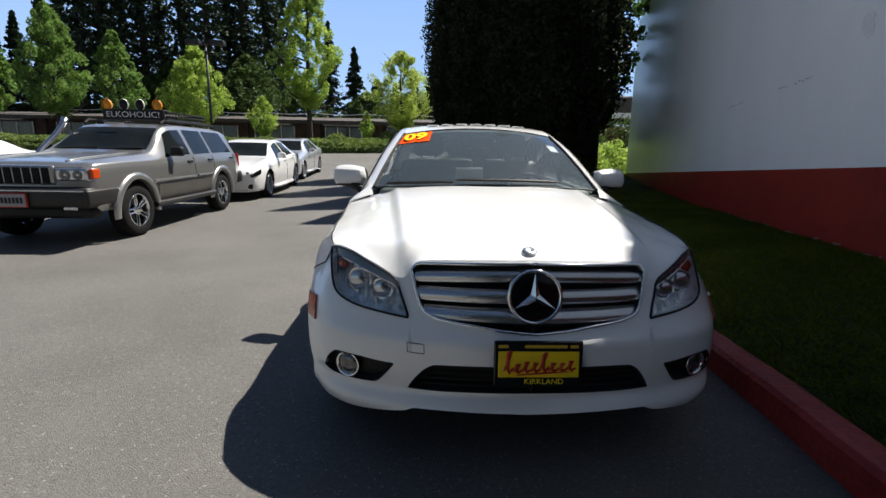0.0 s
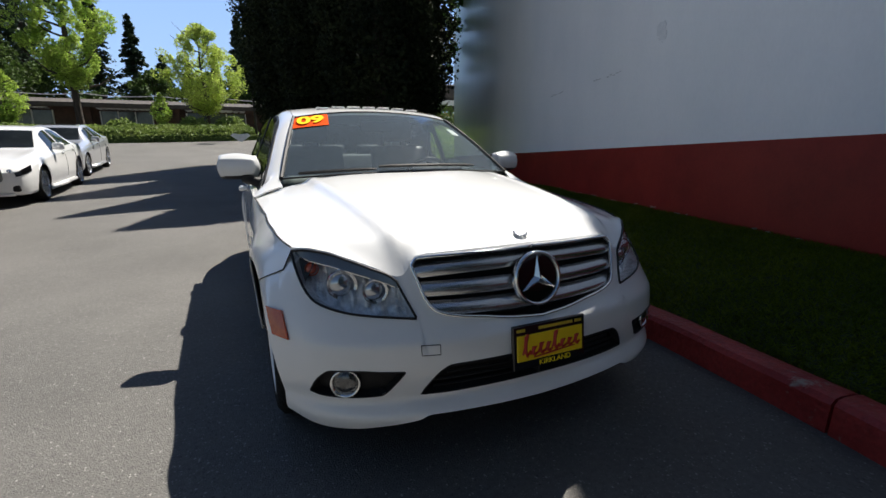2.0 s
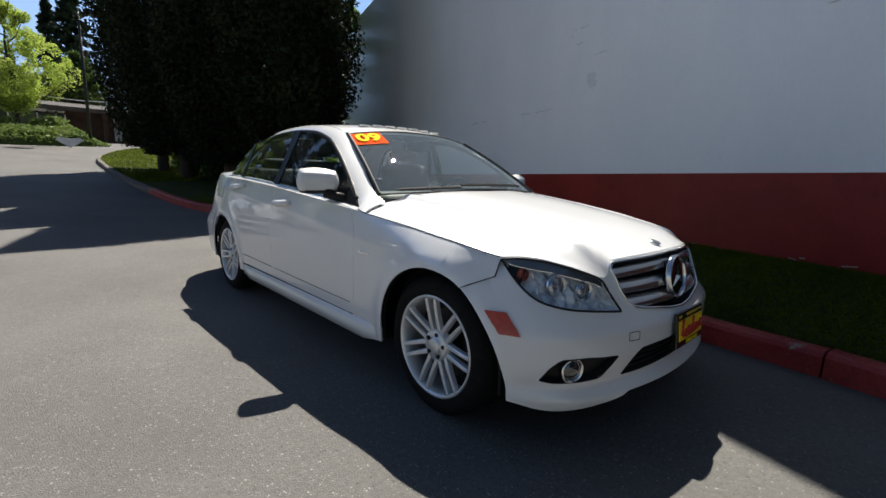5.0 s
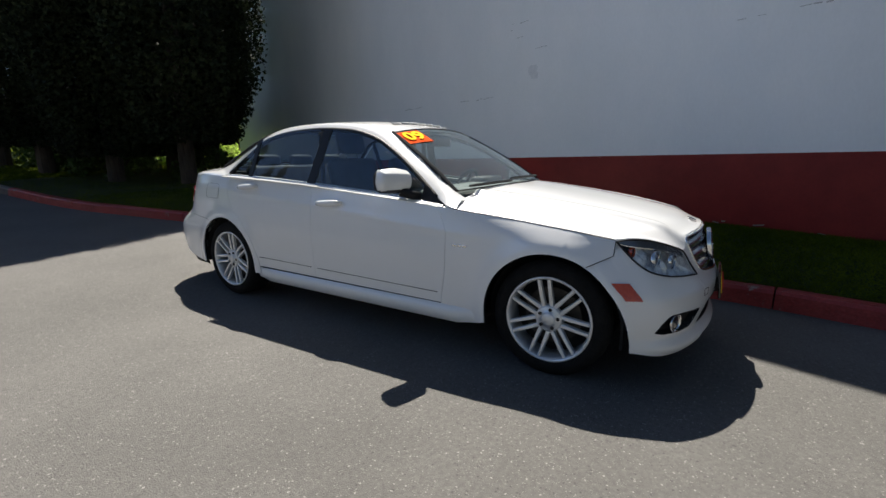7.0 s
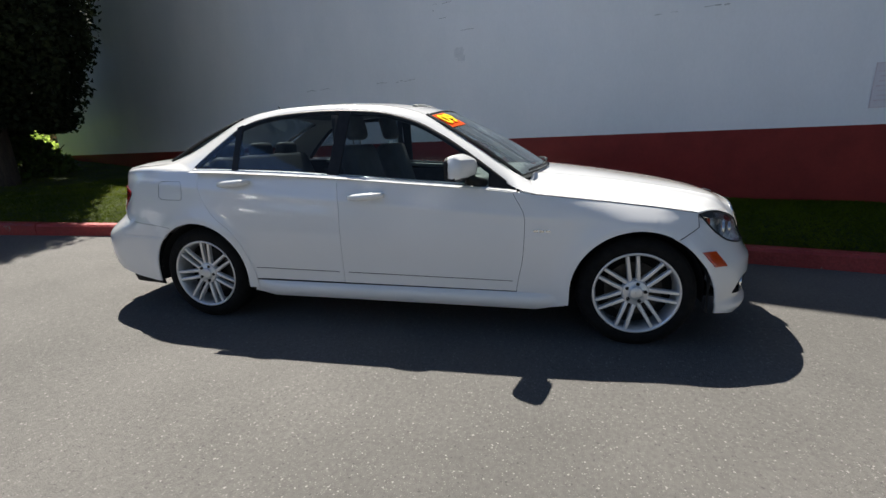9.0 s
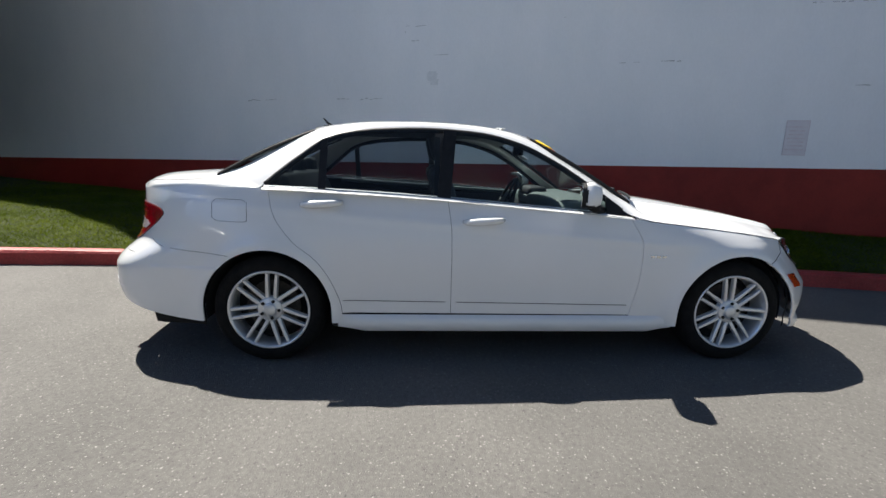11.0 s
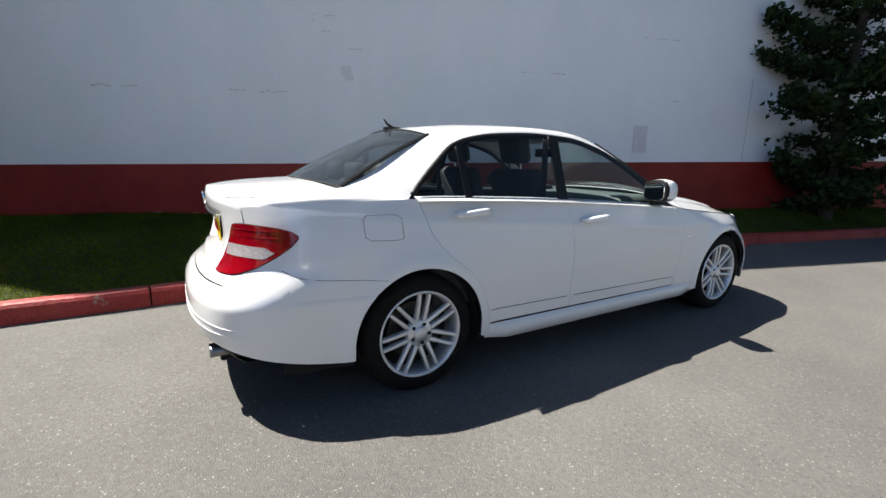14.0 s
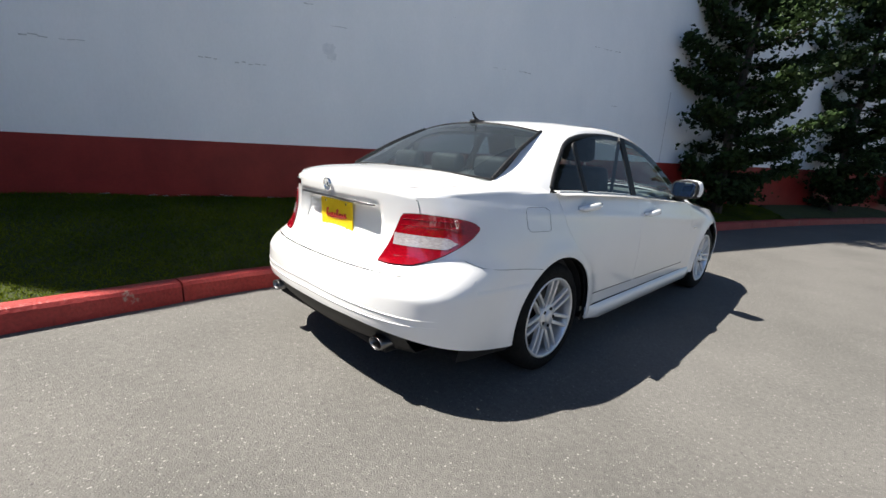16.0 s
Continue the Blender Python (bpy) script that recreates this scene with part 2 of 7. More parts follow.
def along(path, step):
    """Points spaced evenly on a smooth curve through path."""
    P = np.array(path, float)
    s = np.r_[0, np.cumsum(np.hypot(*np.diff(P, axis=0).T))]
    t = np.linspace(0, s[-1], int(s[-1] / step) + 1)
    tx, ty = list(zip(s, P[:, 0])), list(zip(s, P[:, 1]))
    return [(spline(a, tx), spline(a, ty)) for a in t]


WA = radians(16.5)
WU, WN = Vector((math.sin(WA), math.cos(WA), 0)), Vector((-math.cos(WA), math.sin(WA), 0))
WP = Vector((3.34, 0.34, 0))
WALL_FROM, WALL_TO, WALL_TOP = -24.0, 13.0, 7.07


def wall_at(a, z=0.0, out=0.0):
    return WP + WU * a + WN * out + Vector((0, 0, z))


def band_top(a):
    return 1.132 - 0.0131 * a


def turf():
    """The grass verge between the kerb and the wall, and round the trees."""
    line_ = along(KERB, 0.35)
    pts = []
    for i, (x, y) in enumerate(line_):
        a, b = line_[max(i - 1, 0)], line_[min(i + 1, len(line_) - 1)]
        d = Vector((b[0] - a[0], b[1] - a[1], 0)).normalized()
        pts.append((x + 0.15 * d.y, y - 0.15 * d.x))
    v, f = [], []
    n = 14
    for x, y in pts:
        k = Vector((x, y, rise(y) + 0.126))
        a = (k - WP).dot(WU)
        if a < WALL_TO:
            foot = wall_at(min(max(a, WALL_FROM), WALL_TO + 0.6))
            foot.z = 0.44 + 0.008 * a if a < 4 else 0.47 + (rise(foot.y) - rise(4.3)) * 0.9
        else:
            foot = Vector((22, max(y, 13.5) + 3, rise(y) + 0.2))
        for i in range(n):
            t = i / (n - 1)
            p = k.lerp(foot, t)
            hump = math.sin(t * math.pi / 2)
            p.z = k.z + (foot.z - k.z) * hump + 0.025 * noise.noise((p.x * 1.4, p.y * 1.4, 0)) * min(1, t * 6)
            v.append(p)
    m = len(pts)
    f = [(j * n + i, j * n + i + 1, (j + 1) * n + i + 1, (j + 1) * n + i) for j in range(m - 1) for i in range(n - 1)]
    return tagged(mesh("lawn", v, f, GRASS_SOIL, smooth=True), "mown grass verge sloping up to the wall", "lawn", kind="structure"), v, n, m


lawn, LAWN_V, LAWN_N, LAWN_M = turf()


def building():
    wall = thing("wall_north", "tall painted block wall, white over a red band", "wall", kind="structure")
    h0 = -0.6

    def slab(name, a0, a1, lo, hi, out, mt, thick=0.3):
        q = []
        k = 148
        for i in range(k + 1):
            a = a0 + (a1 - a0) * i / k
            q += [wall_at(a, lo(a), out), wall_at(a, hi(a), out), wall_at(a, hi(a), out - thick), wall_at(a, lo(a), out - thick)]
        f = []
        for i in range(k):
            b, c = 4 * i, 4 * i + 4
            f += [(b + 1, b, c, c + 1), (b + 2, b + 1, c + 1, c + 2), (b + 3, b + 2, c + 2, c + 3)]
        f += [(0, 1, 2, 3), (4 * k + 3, 4 * k + 2, 4 * k + 1, 4 * k)]
        return mesh(name, q, f, mt, wall)

    slab("white_upper", WALL_FROM, WALL_TO, band_top, lambda a: lerp(a, [(4.9, WALL_TOP), (6.45, 8.3), (6.8, 7.4), (7.5, 6.2)]), 0.0, WALL_WHITE)
    slab("red_band", WALL_FROM, WALL_TO, lambda a: h0, band_top, 0.004, WALL_RED)
    mesh("end_wall", [wall_at(WALL_TO, h0, -0.3), wall_at(WALL_TO, h0, -16), wall_at(WALL_TO, 6.5, -16), wall_at(WALL_TO, 6.5, -0.3), wall_at(WALL_TO - 0.3, h0, -0.3), wall_at(WALL_TO - 0.3, h0, -16), wall_at(WALL_TO - 0.3, 6.5, -16), wall_at(WALL_TO - 0.3, 6.5, -0.3)],
                [(0, 1, 2, 3), (4, 7, 6, 5), (3, 2, 6, 7)], WALL_WHITE, wall)
    mesh("roof", [wall_at(WALL_FROM, 6.2, -0.3), wall_at(WALL_TO, 6.2, -0.3), wall_at(WALL_TO, 6.2, -16), wall_at(WALL_FROM, 6.2, -16)] + [wall_at(WALL_FROM, 6.35, -0.3), wall_at(WALL_TO, 6.35, -0.3), wall_at(WALL_TO, 6.35, -16), wall_at(WALL_FROM, 6.35, -16)],
                [(3, 2, 1, 0), (4, 5, 6, 7), (0, 1, 5, 4), (1, 2, 6, 5)], SHINGLE, wall)
    return wall


wall_thing = building()


# ---- trees ----
def clumps(name, centers, size, material, parent, flat=0.35, seed=1, droop=0.0, sides=1):
    """Many small folded leaf clumps round the given points, in one mesh."""
    rng = np.random.default_rng(seed)
    C = np.asarray(centers, float)
    n = len(C)
    a = rng.normal(size=(n, 3))
    a[:, 2] = a[:, 2] * flat - droop
    a /= np.linalg.norm(a, axis=1)[:, None]
    b = np.cross(a, rng.normal(size=(n, 3)))
    b /= np.linalg.norm(b, axis=1)[:, None]
    s = size * rng.uniform(0.55, 1.45, n)[:, None]
    c = np.cross(a, b) * s * 0.25
    q = np.stack([C - a * s * 0.5, C + b * s * 0.38 + c, C + a * s * 0.6, C - b * s * 0.38 + c], 1).reshape(-1, 3)
    me = bpy.data.meshes.new(name)
    me.vertices.add(4 * n)
    me.vertices.foreach_set("co", q.ravel())
    idx = np.arange(4 * n).reshape(n, 4)
    tri = np.stack([idx[:, [0, 1, 2]], idx[:, [0, 2, 3]]], 1).reshape(-1)
    me.loops.add(6 * n)
    me.loops.foreach_set("vertex_index", tri)
    me.polygons.add(2 * n)
    me.polygons.foreach_set("loop_start", np.arange(0, 6 * n, 3))
    me.materials.append(material)
    me.update(calc_edges=True)
    ob = new(name, me)
    ob.parent = parent
    return ob


def limbs(base, height, r, rng, count, spread, start=0.3, rise_=0.6):
    bms = [tube([Vector((0, 0, -0.3)), Vector((0.02 * height * rng.normal() * 0.3, 0, height * 0.35)), Vector((0.02 * height * rng.normal() * 0.5, 0.02 * height * rng.normal() * 0.4, height * 0.7)), Vector((0, 0, height * 0.97))], [r * 1.15, r * 0.85, r * 0.5, r * 0.12], 8)]
    for i in range(count):
        z = height * (start + (0.9 - start) * i / max(1, count - 1))
        t = rng.uniform(0, 6.28)
        L = spread * rng.uniform(0.6, 1.0) * (1 - 0.5 * i / count)
        d = Vector((math.cos(t), math.sin(t), 0))
        bms.append(tube([Vector((0, 0, z)), d * L * 0.5 + Vector((0, 0, z + L * 0.25 * rise_)), d * L + Vector((0, 0, z + L * rise_))], [r * 0.4, r * 0.25, r * 0.06], 6))
    return join(*bms)


def broadleaf(name, at, height, width, material, label, seed, n=4200, leaf=0.3, start=0.22, point=0.55):
    rng = np.random.default_rng(seed)
    tr = thing(name, label, "tree", Matrix.Translation(at))
    part("trunk", limbs(at, height, 0.02 * height * 0.75, rng, 16, width * 0.5, start), BARK, tr)
    pts = []
    blobs = []
    for i in range(240):
        h = start + 0.03 + (0.96 - start) * rng.uniform() ** 1.15
        u = (h - start) / (1 - start)
        rad = width * 0.5 * (math.sin(min(1, u / point) * math.pi / 2) if u < point else (1 - (u - point) / (1 - point)) ** 0.75)
        t = rng.uniform(0, 6.28)
        q = rad * rng.uniform(0.35, 1.0)
        blobs.append((q * math.cos(t), q * math.sin(t), h * height, rng.uniform(0.04, 0.095) * width * (1.1 - 0.5 * u)))
    for k in range(n):
        b = blobs[int(rng.integers(len(blobs)))]
        d = rng.normal(size=3)
        d /= np.linalg.norm(d)
        pts.append((b[0] + d[0] * b[3] * rng.uniform(0.5, 1.1), b[1] + d[1] * b[3] * rng.uniform(0.5, 1.1), b[2] + d[2] * b[3] * rng.uniform(0.6, 1.3)))
    clumps("crown", pts, leaf, material, tr, 0.6, seed)
    return tr


def conifer(name, at, height, width, material, label, seed, n=5000, leaf=0.5, start=0.05, kind="cone", trunk_r=None):
    """A conifer: whorls of drooping boughs (cone) or a dense pillar (pillar)."""
    rng = np.random.default_rng(seed)
    tr = thing(name, label, "tree", Matrix.Translation(at))
    part("trunk", limbs(at, height, trunk_r or 0.015 * height, rng, 10, width * 0.35, 0.2, 0.1), BARK, tr)
    pts = []
    if kind == "cone":
        tiers = int(height * 1.6)
        per = max(1, n // (tiers * 8))
        for i in range(tiers):
            u = (i + rng.uniform(-0.3, 0.3)) / tiers
            z = height * (start + (1 - start) * u)
            for j in range(8):
                t = rng.uniform(0, 6.28)
                L = width * 0.5 * (1 - u) ** 0.85 * rng.uniform(0.55, 1.1) + 0.1
                for k in range(per):
                    s = rng.uniform(0.1, 1)
                    w = 0.28 * L * (1 - s * 0.6)
                    pts.append((math.cos(t) * L * s + rng.normal() * w * 0.5, math.sin(t) * L * s + rng.normal() * w * 0.5, z - 0.28 * L * s + rng.normal() * 0.12))
    else:
        for k in range(n):
            u = rng.uniform(0, 1) ** 0.9
            t = rng.uniform(0, 6.28)
            fold = 1 + 0.13 * math.sin(t * 3 + seed) + 0.1 * math.sin(t * 7 + u * 9) + 0.1 * noise.noise((math.cos(t) * 2, math.sin(t) * 2, u * 14 + seed))
            rad = width * 0.5 * fold * (1 - 0.97 * max(0, (u - 0.4) / 0.6) ** 1.1) * min(1, 0.62 + u * 2.0)
            q = rng.uniform(0.72, 1.03) if rng.uniform() > 0.12 else rng.uniform(1.0, 1.1)
            pts.append((rad * q * math.cos(t), rad * q * math.sin(t), height * (start + (1 - start) * u)))
    clumps("crown", pts, leaf, material, tr, 0.8 if kind == "pillar" else 0.45, seed, -0.5 if kind == "pillar" else 0.15)
    return tr


for i, (x, y, h, w) in enumerate(((2.75, 8.5, 10.2, 3.4), (1.95, 10.2, 10.7, 3.1), (1.5, 12.9, 12.1, 3.2), (1.5, 16.2, 13.2, 3.2), (4.0, 11.6, 10.5, 3.4))):
    z = rise(y) + 0.15
    conifer("conifer_tree", (x, y, z), h, w, CEDAR, "tall dense dark evergreen standing in the lawn", 20 + i, 85000, 0.085, 0.1 if i == 0 else 0.06, "pillar", 0.17)


# ---- the white sedan ----
def glass_mat(name, tint, rough=0.0, ior=1.5, dust_sheen=0.0):
    m = bpy.data.materials.new(name)
    m.use_nodes = True
    nt, n = m.node_tree, m.node_tree.nodes
    n.remove(n["Principled BSDF"])
    t, g, f, mx = n.new("ShaderNodeBsdfTransparent"), n.new("ShaderNodeBsdfGlossy"), n.new("ShaderNodeLayerWeight"), n.new("ShaderNodeMixShader")
    t.inputs[0].default_value = (*tint, 1)
    g.inputs["Roughness"].default_value = rough
    f.inputs[0].default_value = 0.5
    r0 = ((ior - 1) / (ior + 1)) ** 2
    pw, ml = n.new("ShaderNodeMath"), n.new("ShaderNodeMath")
    pw.operation, pw.inputs[1].default_value = "POWER", 5.0
    ml.operation, ml.inputs[1].default_value, ml.inputs[2].default_value = "MULTIPLY_ADD", 1 - r0, r0
    nt.links.new(f.outputs["Facing"], pw.inputs[0])
    nt.links.new(pw.outputs[0], ml.inputs[0])
    nt.links.new(ml.outputs[0], mx.inputs[0])
    nt.links.new(t.outputs[0], mx.inputs[1])
    nt.links.new(g.outputs[0], mx.inputs[2])
    last = mx
    # pale blue diffuse film: some dust, plus sky sheen and glare painted in
    if dust_sheen:
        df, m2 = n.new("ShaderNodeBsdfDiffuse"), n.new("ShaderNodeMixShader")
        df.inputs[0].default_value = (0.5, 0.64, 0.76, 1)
        m2.inputs[0].default_value = dust_sheen
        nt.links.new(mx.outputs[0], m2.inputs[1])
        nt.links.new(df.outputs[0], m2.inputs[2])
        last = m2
    nt.links.new(last.outputs[0], n["Material Output"].inputs["Surface"])
    return m


PAINT = mat("white_car_paint", (0.82, 0.825, 0.82), 0.32, coat=1.0, second=(0.85, 0.85, 0.845), scale=1.5)
BLACK = mat("black_plastic", (0.011, 0.011, 0.012), 0.5, second=(0.018, 0.018, 0.019), scale=30, spec=0.25)
GLOSS_BLACK = mat("gloss_black", (0.006, 0.006, 0.007), 0.12, coat=0.5)
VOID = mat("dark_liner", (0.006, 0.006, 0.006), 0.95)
CHROME = mat("chrome", (0.85, 0.86, 0.87), 0.07, 1.0)
STEEL = mat("dull_steel", (0.2, 0.2, 0.205), 0.3, 1.0)
SATIN = mat("satin_chrome", (0.55, 0.56, 0.58), 0.24, 1.0)
ALLOY = mat("silver_alloy", (0.78, 0.79, 0.8), 0.36, 0.55, second=(0.7, 0.705, 0.71), scale=9)
RUBBER = mat("tyre_rubber", (0.006, 0.006, 0.006), 0.85, spec=0.2, second=(0.011, 0.0107, 0.0105), scale=18, bump=0.3)
DISC = mat("brake_disc", (0.07, 0.067, 0.064), 0.45, 0.9, second=(0.04, 0.037, 0.035), scale=30)
GLASS = glass_mat("car_glass", (0.62, 0.69, 0.7), 0.0, 1.55)
TINT = glass_mat("tinted_glass", (0.46, 0.51, 0.54), 0.0, 1.55)
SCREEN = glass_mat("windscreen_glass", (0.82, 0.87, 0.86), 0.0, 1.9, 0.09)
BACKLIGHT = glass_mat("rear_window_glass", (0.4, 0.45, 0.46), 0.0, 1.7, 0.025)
CLEAR = glass_mat("clear_lens", (0.96, 0.97, 0.98))
REDLENS = mat("red_lens", (0.2, 0.001, 0.006), 0.1, coat=0.6, second=(0.34, 0.003, 0.012), scale=60, stretch=(1, 1, 4))
WHITELENS = mat("white_lens", (0.27, 0.24, 0.25), 0.12, coat=0.6, second=(0.5, 0.47, 0.475), scale=70, stretch=(1, 1, 5))
AMBER = mat("amber_lens", (0.5, 0.05, 0.008), 0.15, coat=1.0, second=(0.58, 0.075, 0.012), scale=60)
SEAT = mat("grey_seat", (0.065, 0.068, 0.068), 0.6, second=(0.09, 0.094, 0.094), scale=12, bump=0.2)
TRIM = mat("dark_trim", (0.03, 0.03, 0.032), 0.7, second=(0.045, 0.045, 0.047), scale=20)
DASH = mat("grey_green_dash", (0.13, 0.155, 0.145), 0.6, second=(0.16, 0.185, 0.175), scale=25)
YELLOWP = mat("yellow_plate", (0.85, 0.58, 0.01), 0.45, second=(0.9, 0.63, 0.02), scale=12)
REDP = mat("red_ink", (0.42, 0.014, 0.01), 0.5)
ORANGE = mat("orange_sticker", (0.85, 0.09, 0.01), 0.9, spec=0.06)
YELLOW_INK = mat("yellow_ink", (0.95, 0.72, 0.03), 0.9, spec=0.06)
MIRROR = mat("mirror", (0.9, 0.9, 0.9), 0.02, 1.0)

HALF = 0.885
D_TAB = [(0.1, 0.06), (0.15, 0.04), (0.2, 0.028), (0.3, 0.018), (0.45, 0.008), (0.6, 0.0), (0.72, 0.006), (0.82, 0.022), (0.9, 0.043), (0.96, 0.066), (1.03, 0.1), (1.1, 0.14)]
YF_TAB = [(0.1, -2.01), (0.17, -2.06), (0.2, -2.104), (0.235, -2.118), (0.262, -2.104), (0.285, -2.086), (0.34, -2.098), (0.42, -2.115), (0.48, -2.117), (0.53, -2.088), (0.6, -2.058), (0.66, -2.046), (0.74, -2.02), (0.79, -1.988), (0.9, -1.93)]
YR_TAB = [(0.15, 2.28), (0.24, 2.32), (0.32, 2.38), (0.45, 2.415), (0.55, 2.412), (0.6, 2.39), (0.65, 2.34), (0.7, 2.30), (0.85, 2.265), (0.95, 2.272), (1.0, 2.278), (1.06, 2.26)]
ZS_TAB = [(-2.2, 0.62), (-2.0, 0.665), (-1.9, 0.695), (-1.75, 0.738), (-1.68, 0.754), (-1.5, 0.785), (-1.3, 0.81), (-1.09, 0.834), (-0.75, 0.872), (-0.65, 0.887), (0.0, 0.94), (0.38, 0.968), (0.9, 0.995), (1.38, 1.01), (1.8, 1.005), (2.1, 0.985), (2.35, 0.955)]


def inset(z):
    return spline(z, D_TAB)


def shoulder(y):
    return spline(y, ZS_TAB)


WHEELS = ((-1.38, 0.317), (1.38, 0.317))
ARCH = 0.358


def flare(y, z):
    f = 0.0
    for wy, wz in WHEELS:
        r = math.hypot(y - wy, z - wz)
        f += 0.019 * math.exp(-(((r - 0.37) / 0.06) ** 2)) * (1 if z > 0.2 else 0)
    # the crease that runs through the door handles
    f += 0.006 * math.exp(-(((z - (0.80 + 0.075 * y)) / 0.02) ** 2)) * min(1, max(0, (y + 1.1) / 0.4), max(0, (1.95 - y) / 0.4))
    return f


def nose_n(z):
    return spline(z, [(0.35, 5.7), (0.48, 5.0), (0.56, 4.3), (0.66, 3.2), (0.75, 2.75)])


def nose(p, z):
    """The front of the body: p runs from the middle (0) to the side (pi / 2)."""
    t = max(0.0, math.cos(p)) ** (2 / nose_n(z))
    y = -1.2 - t * (-1.2 - spline(z, YF_TAB))
    return Vector(((HALF - inset(z)) * math.sin(p), y, z))


def tail_n(z):
    return spline(z, [(0.4, 8.5), (0.54, 8.3), (0.63, 6.6), (0.72, 4.9), (0.85, 4.8)])


def tail(p, z):
    t = max(0.0, math.cos(p)) ** (2 / tail_n(z))
    y = 1.3 + t * (spline(z, YR_TAB) - 1.3)
    return Vector(((HALF - inset(z)) * (1 - 0.045 * t) * max(0.0, math.sin(p)) ** 0.834, y, z))


def side(y, z):
    if y < -1.2:
        t = min(1.0, (-1.2 - y) / (-1.2 - spline(z, YF_TAB)))
        w = (1 - t ** nose_n(z)) ** 0.5
    elif y > 1.3:
        t = min(1.0, (y - 1.3) / (spline(z, YR_TAB) - 1.3))
        w = (1 - 0.045 * t) * (1 - t ** tail_n(z)) ** 0.417
    else:
        w = 1
    # the fender rolls over towards the hood
    roll = 0.0
    if -1.69 < y < -0.75:
        d = max(0.0, 1 - (shoulder(y) - z) / 0.11)
        roll = 0.042 * d * d * min(1.0, (-0.75 - y) / 0.45, (y + 1.69) / 0.25)
    return Vector(((HALF - inset(z)) * w + flare(y, z) - roll, y, z))


def bumper_seam(y):
    """Height of the joint between front bumper and fender."""
    return 0.647 + (-1.60 - y) * 0.5


def nose_p(x, z):
    return math.asin(min(1, x / (HALF - inset(z))))


def tail_py(y, z):
    t = min(1, max(0, (y - 1.3) / (spline(z, YR_TAB) - 1.3)))
    return math.acos(t ** (tail_n(z) / 2))


def tail_p(x, z):
    lo, hi = 0.0, math.pi / 2
    for _ in range(40):
        mid = (lo + hi) / 2
        if tail(mid, z).x < x:
            lo = mid
        else:
            hi = mid
    return lo


def skin(name, grid, material, parent, mirror=False, thick=0.006, label="", keep=None, smooth=True):
    """A panel from a grid of points, with its normals outward and an edge that shows its thickness."""
    n, m = len(grid), len(grid[0])
    v = [(-q[0], q[1], q[2]) if mirror else tuple(q) for row in grid for q in row]
    f = []
    for i in range(n - 1):
        for j in range(m - 1):
            if keep is None or keep(i, j):
                f.append((i * m + j, i * m + j + 1, (i + 1) * m + j + 1, (i + 1) * m + j))
    bm = bmesh.new()
    vs = [bm.verts.new(q) for q in v]
    for a in f:
        c = [vs[k] for k in a]
        if len({tuple(round(e, 5) for e in q.co) for q in c}) > 2:
            bm.faces.new(c)
    bmesh.ops.remove_doubles(bm, verts=bm.verts, dist=2e-5)
    bmesh.ops.delete(bm, geom=[q for q in bm.verts if not q.link_faces], context="VERTS")
    bmesh.ops.recalc_face_normals(bm, faces=bm.faces)
    out = sum(q.normal.dot(q.calc_center_median() - Vector((0, max(-1.2, min(1.3, q.calc_center_median().y)) * 0.8, 0.55))) * q.calc_area() for q in bm.faces)
    if out < 0:
        bmesh.ops.reverse_faces(bm, faces=bm.faces)
    for e in bm.edges:
        if len(e.link_faces) == 1:
            e.smooth = False
    ob = part(name, bm, material, parent, label, smooth)
    if thick:
        s = ob.modifiers.new("thickness", "SOLIDIFY")
        s.thickness, s.offset = thick, -1
    return ob


def skin_pair(name, grid, material, parent, keep, thick=0.008, label=""):
    """Both halves of a panel that crosses the middle, in one mesh."""
    n, m = len(grid), len(grid[0])
    bm = bmesh.new()
    for s in (1, -1):
        vs = [[bm.verts.new((s * q[0], q[1], q[2])) for q in row] for row in grid]
        for i in range(n - 1):
            for j in range(m - 1):
                if keep(i, j):
                    c = [vs[i][j], vs[i][j + 1], vs[i + 1][j + 1], vs[i + 1][j]]
                    bm.faces.new(c if s > 0 else c[::-1])
    bmesh.ops.remove_doubles(bm, verts=bm.verts, dist=2e-4)
    bmesh.ops.delete(bm, geom=[q for q in bm.verts if not q.link_faces], context="VERTS")
    bmesh.ops.recalc_face_normals(bm, faces=bm.faces)
    out = sum(q.normal.dot(q.calc_center_median() - Vector((0, max(-1.2, min(1.3, q.calc_center_median().y)) * 0.8, 0.55))) * q.calc_area() for q in bm.faces)
    if out < 0:
        bmesh.ops.reverse_faces(bm, faces=bm.faces)
    for e in bm.edges:
        if len(e.link_faces) == 1:
            e.smooth = False
    ob = part(name, bm, material, parent, label, True)
    s = ob.modifiers.new("thickness", "SOLIDIFY")
    s.thickness, s.offset = thick, -1
    return ob


def off(fn, a, b, d):
    """A point of the surface fn moved out by d."""
    e = 0.004
    p = fn(a, b)
    u, w = fn(a + e, b) - fn(a - e, b), fn(a, b + e) - fn(a, b - e)
    n = u.cross(w)
    if n.length < 1e-9:
        return p
    n.normalize()
    if n.dot(p - Vector((0, max(-1.2, min(1.3, p.y)) * 0.8, 0.55))) < 0:
        n = -n
    return p + n * d


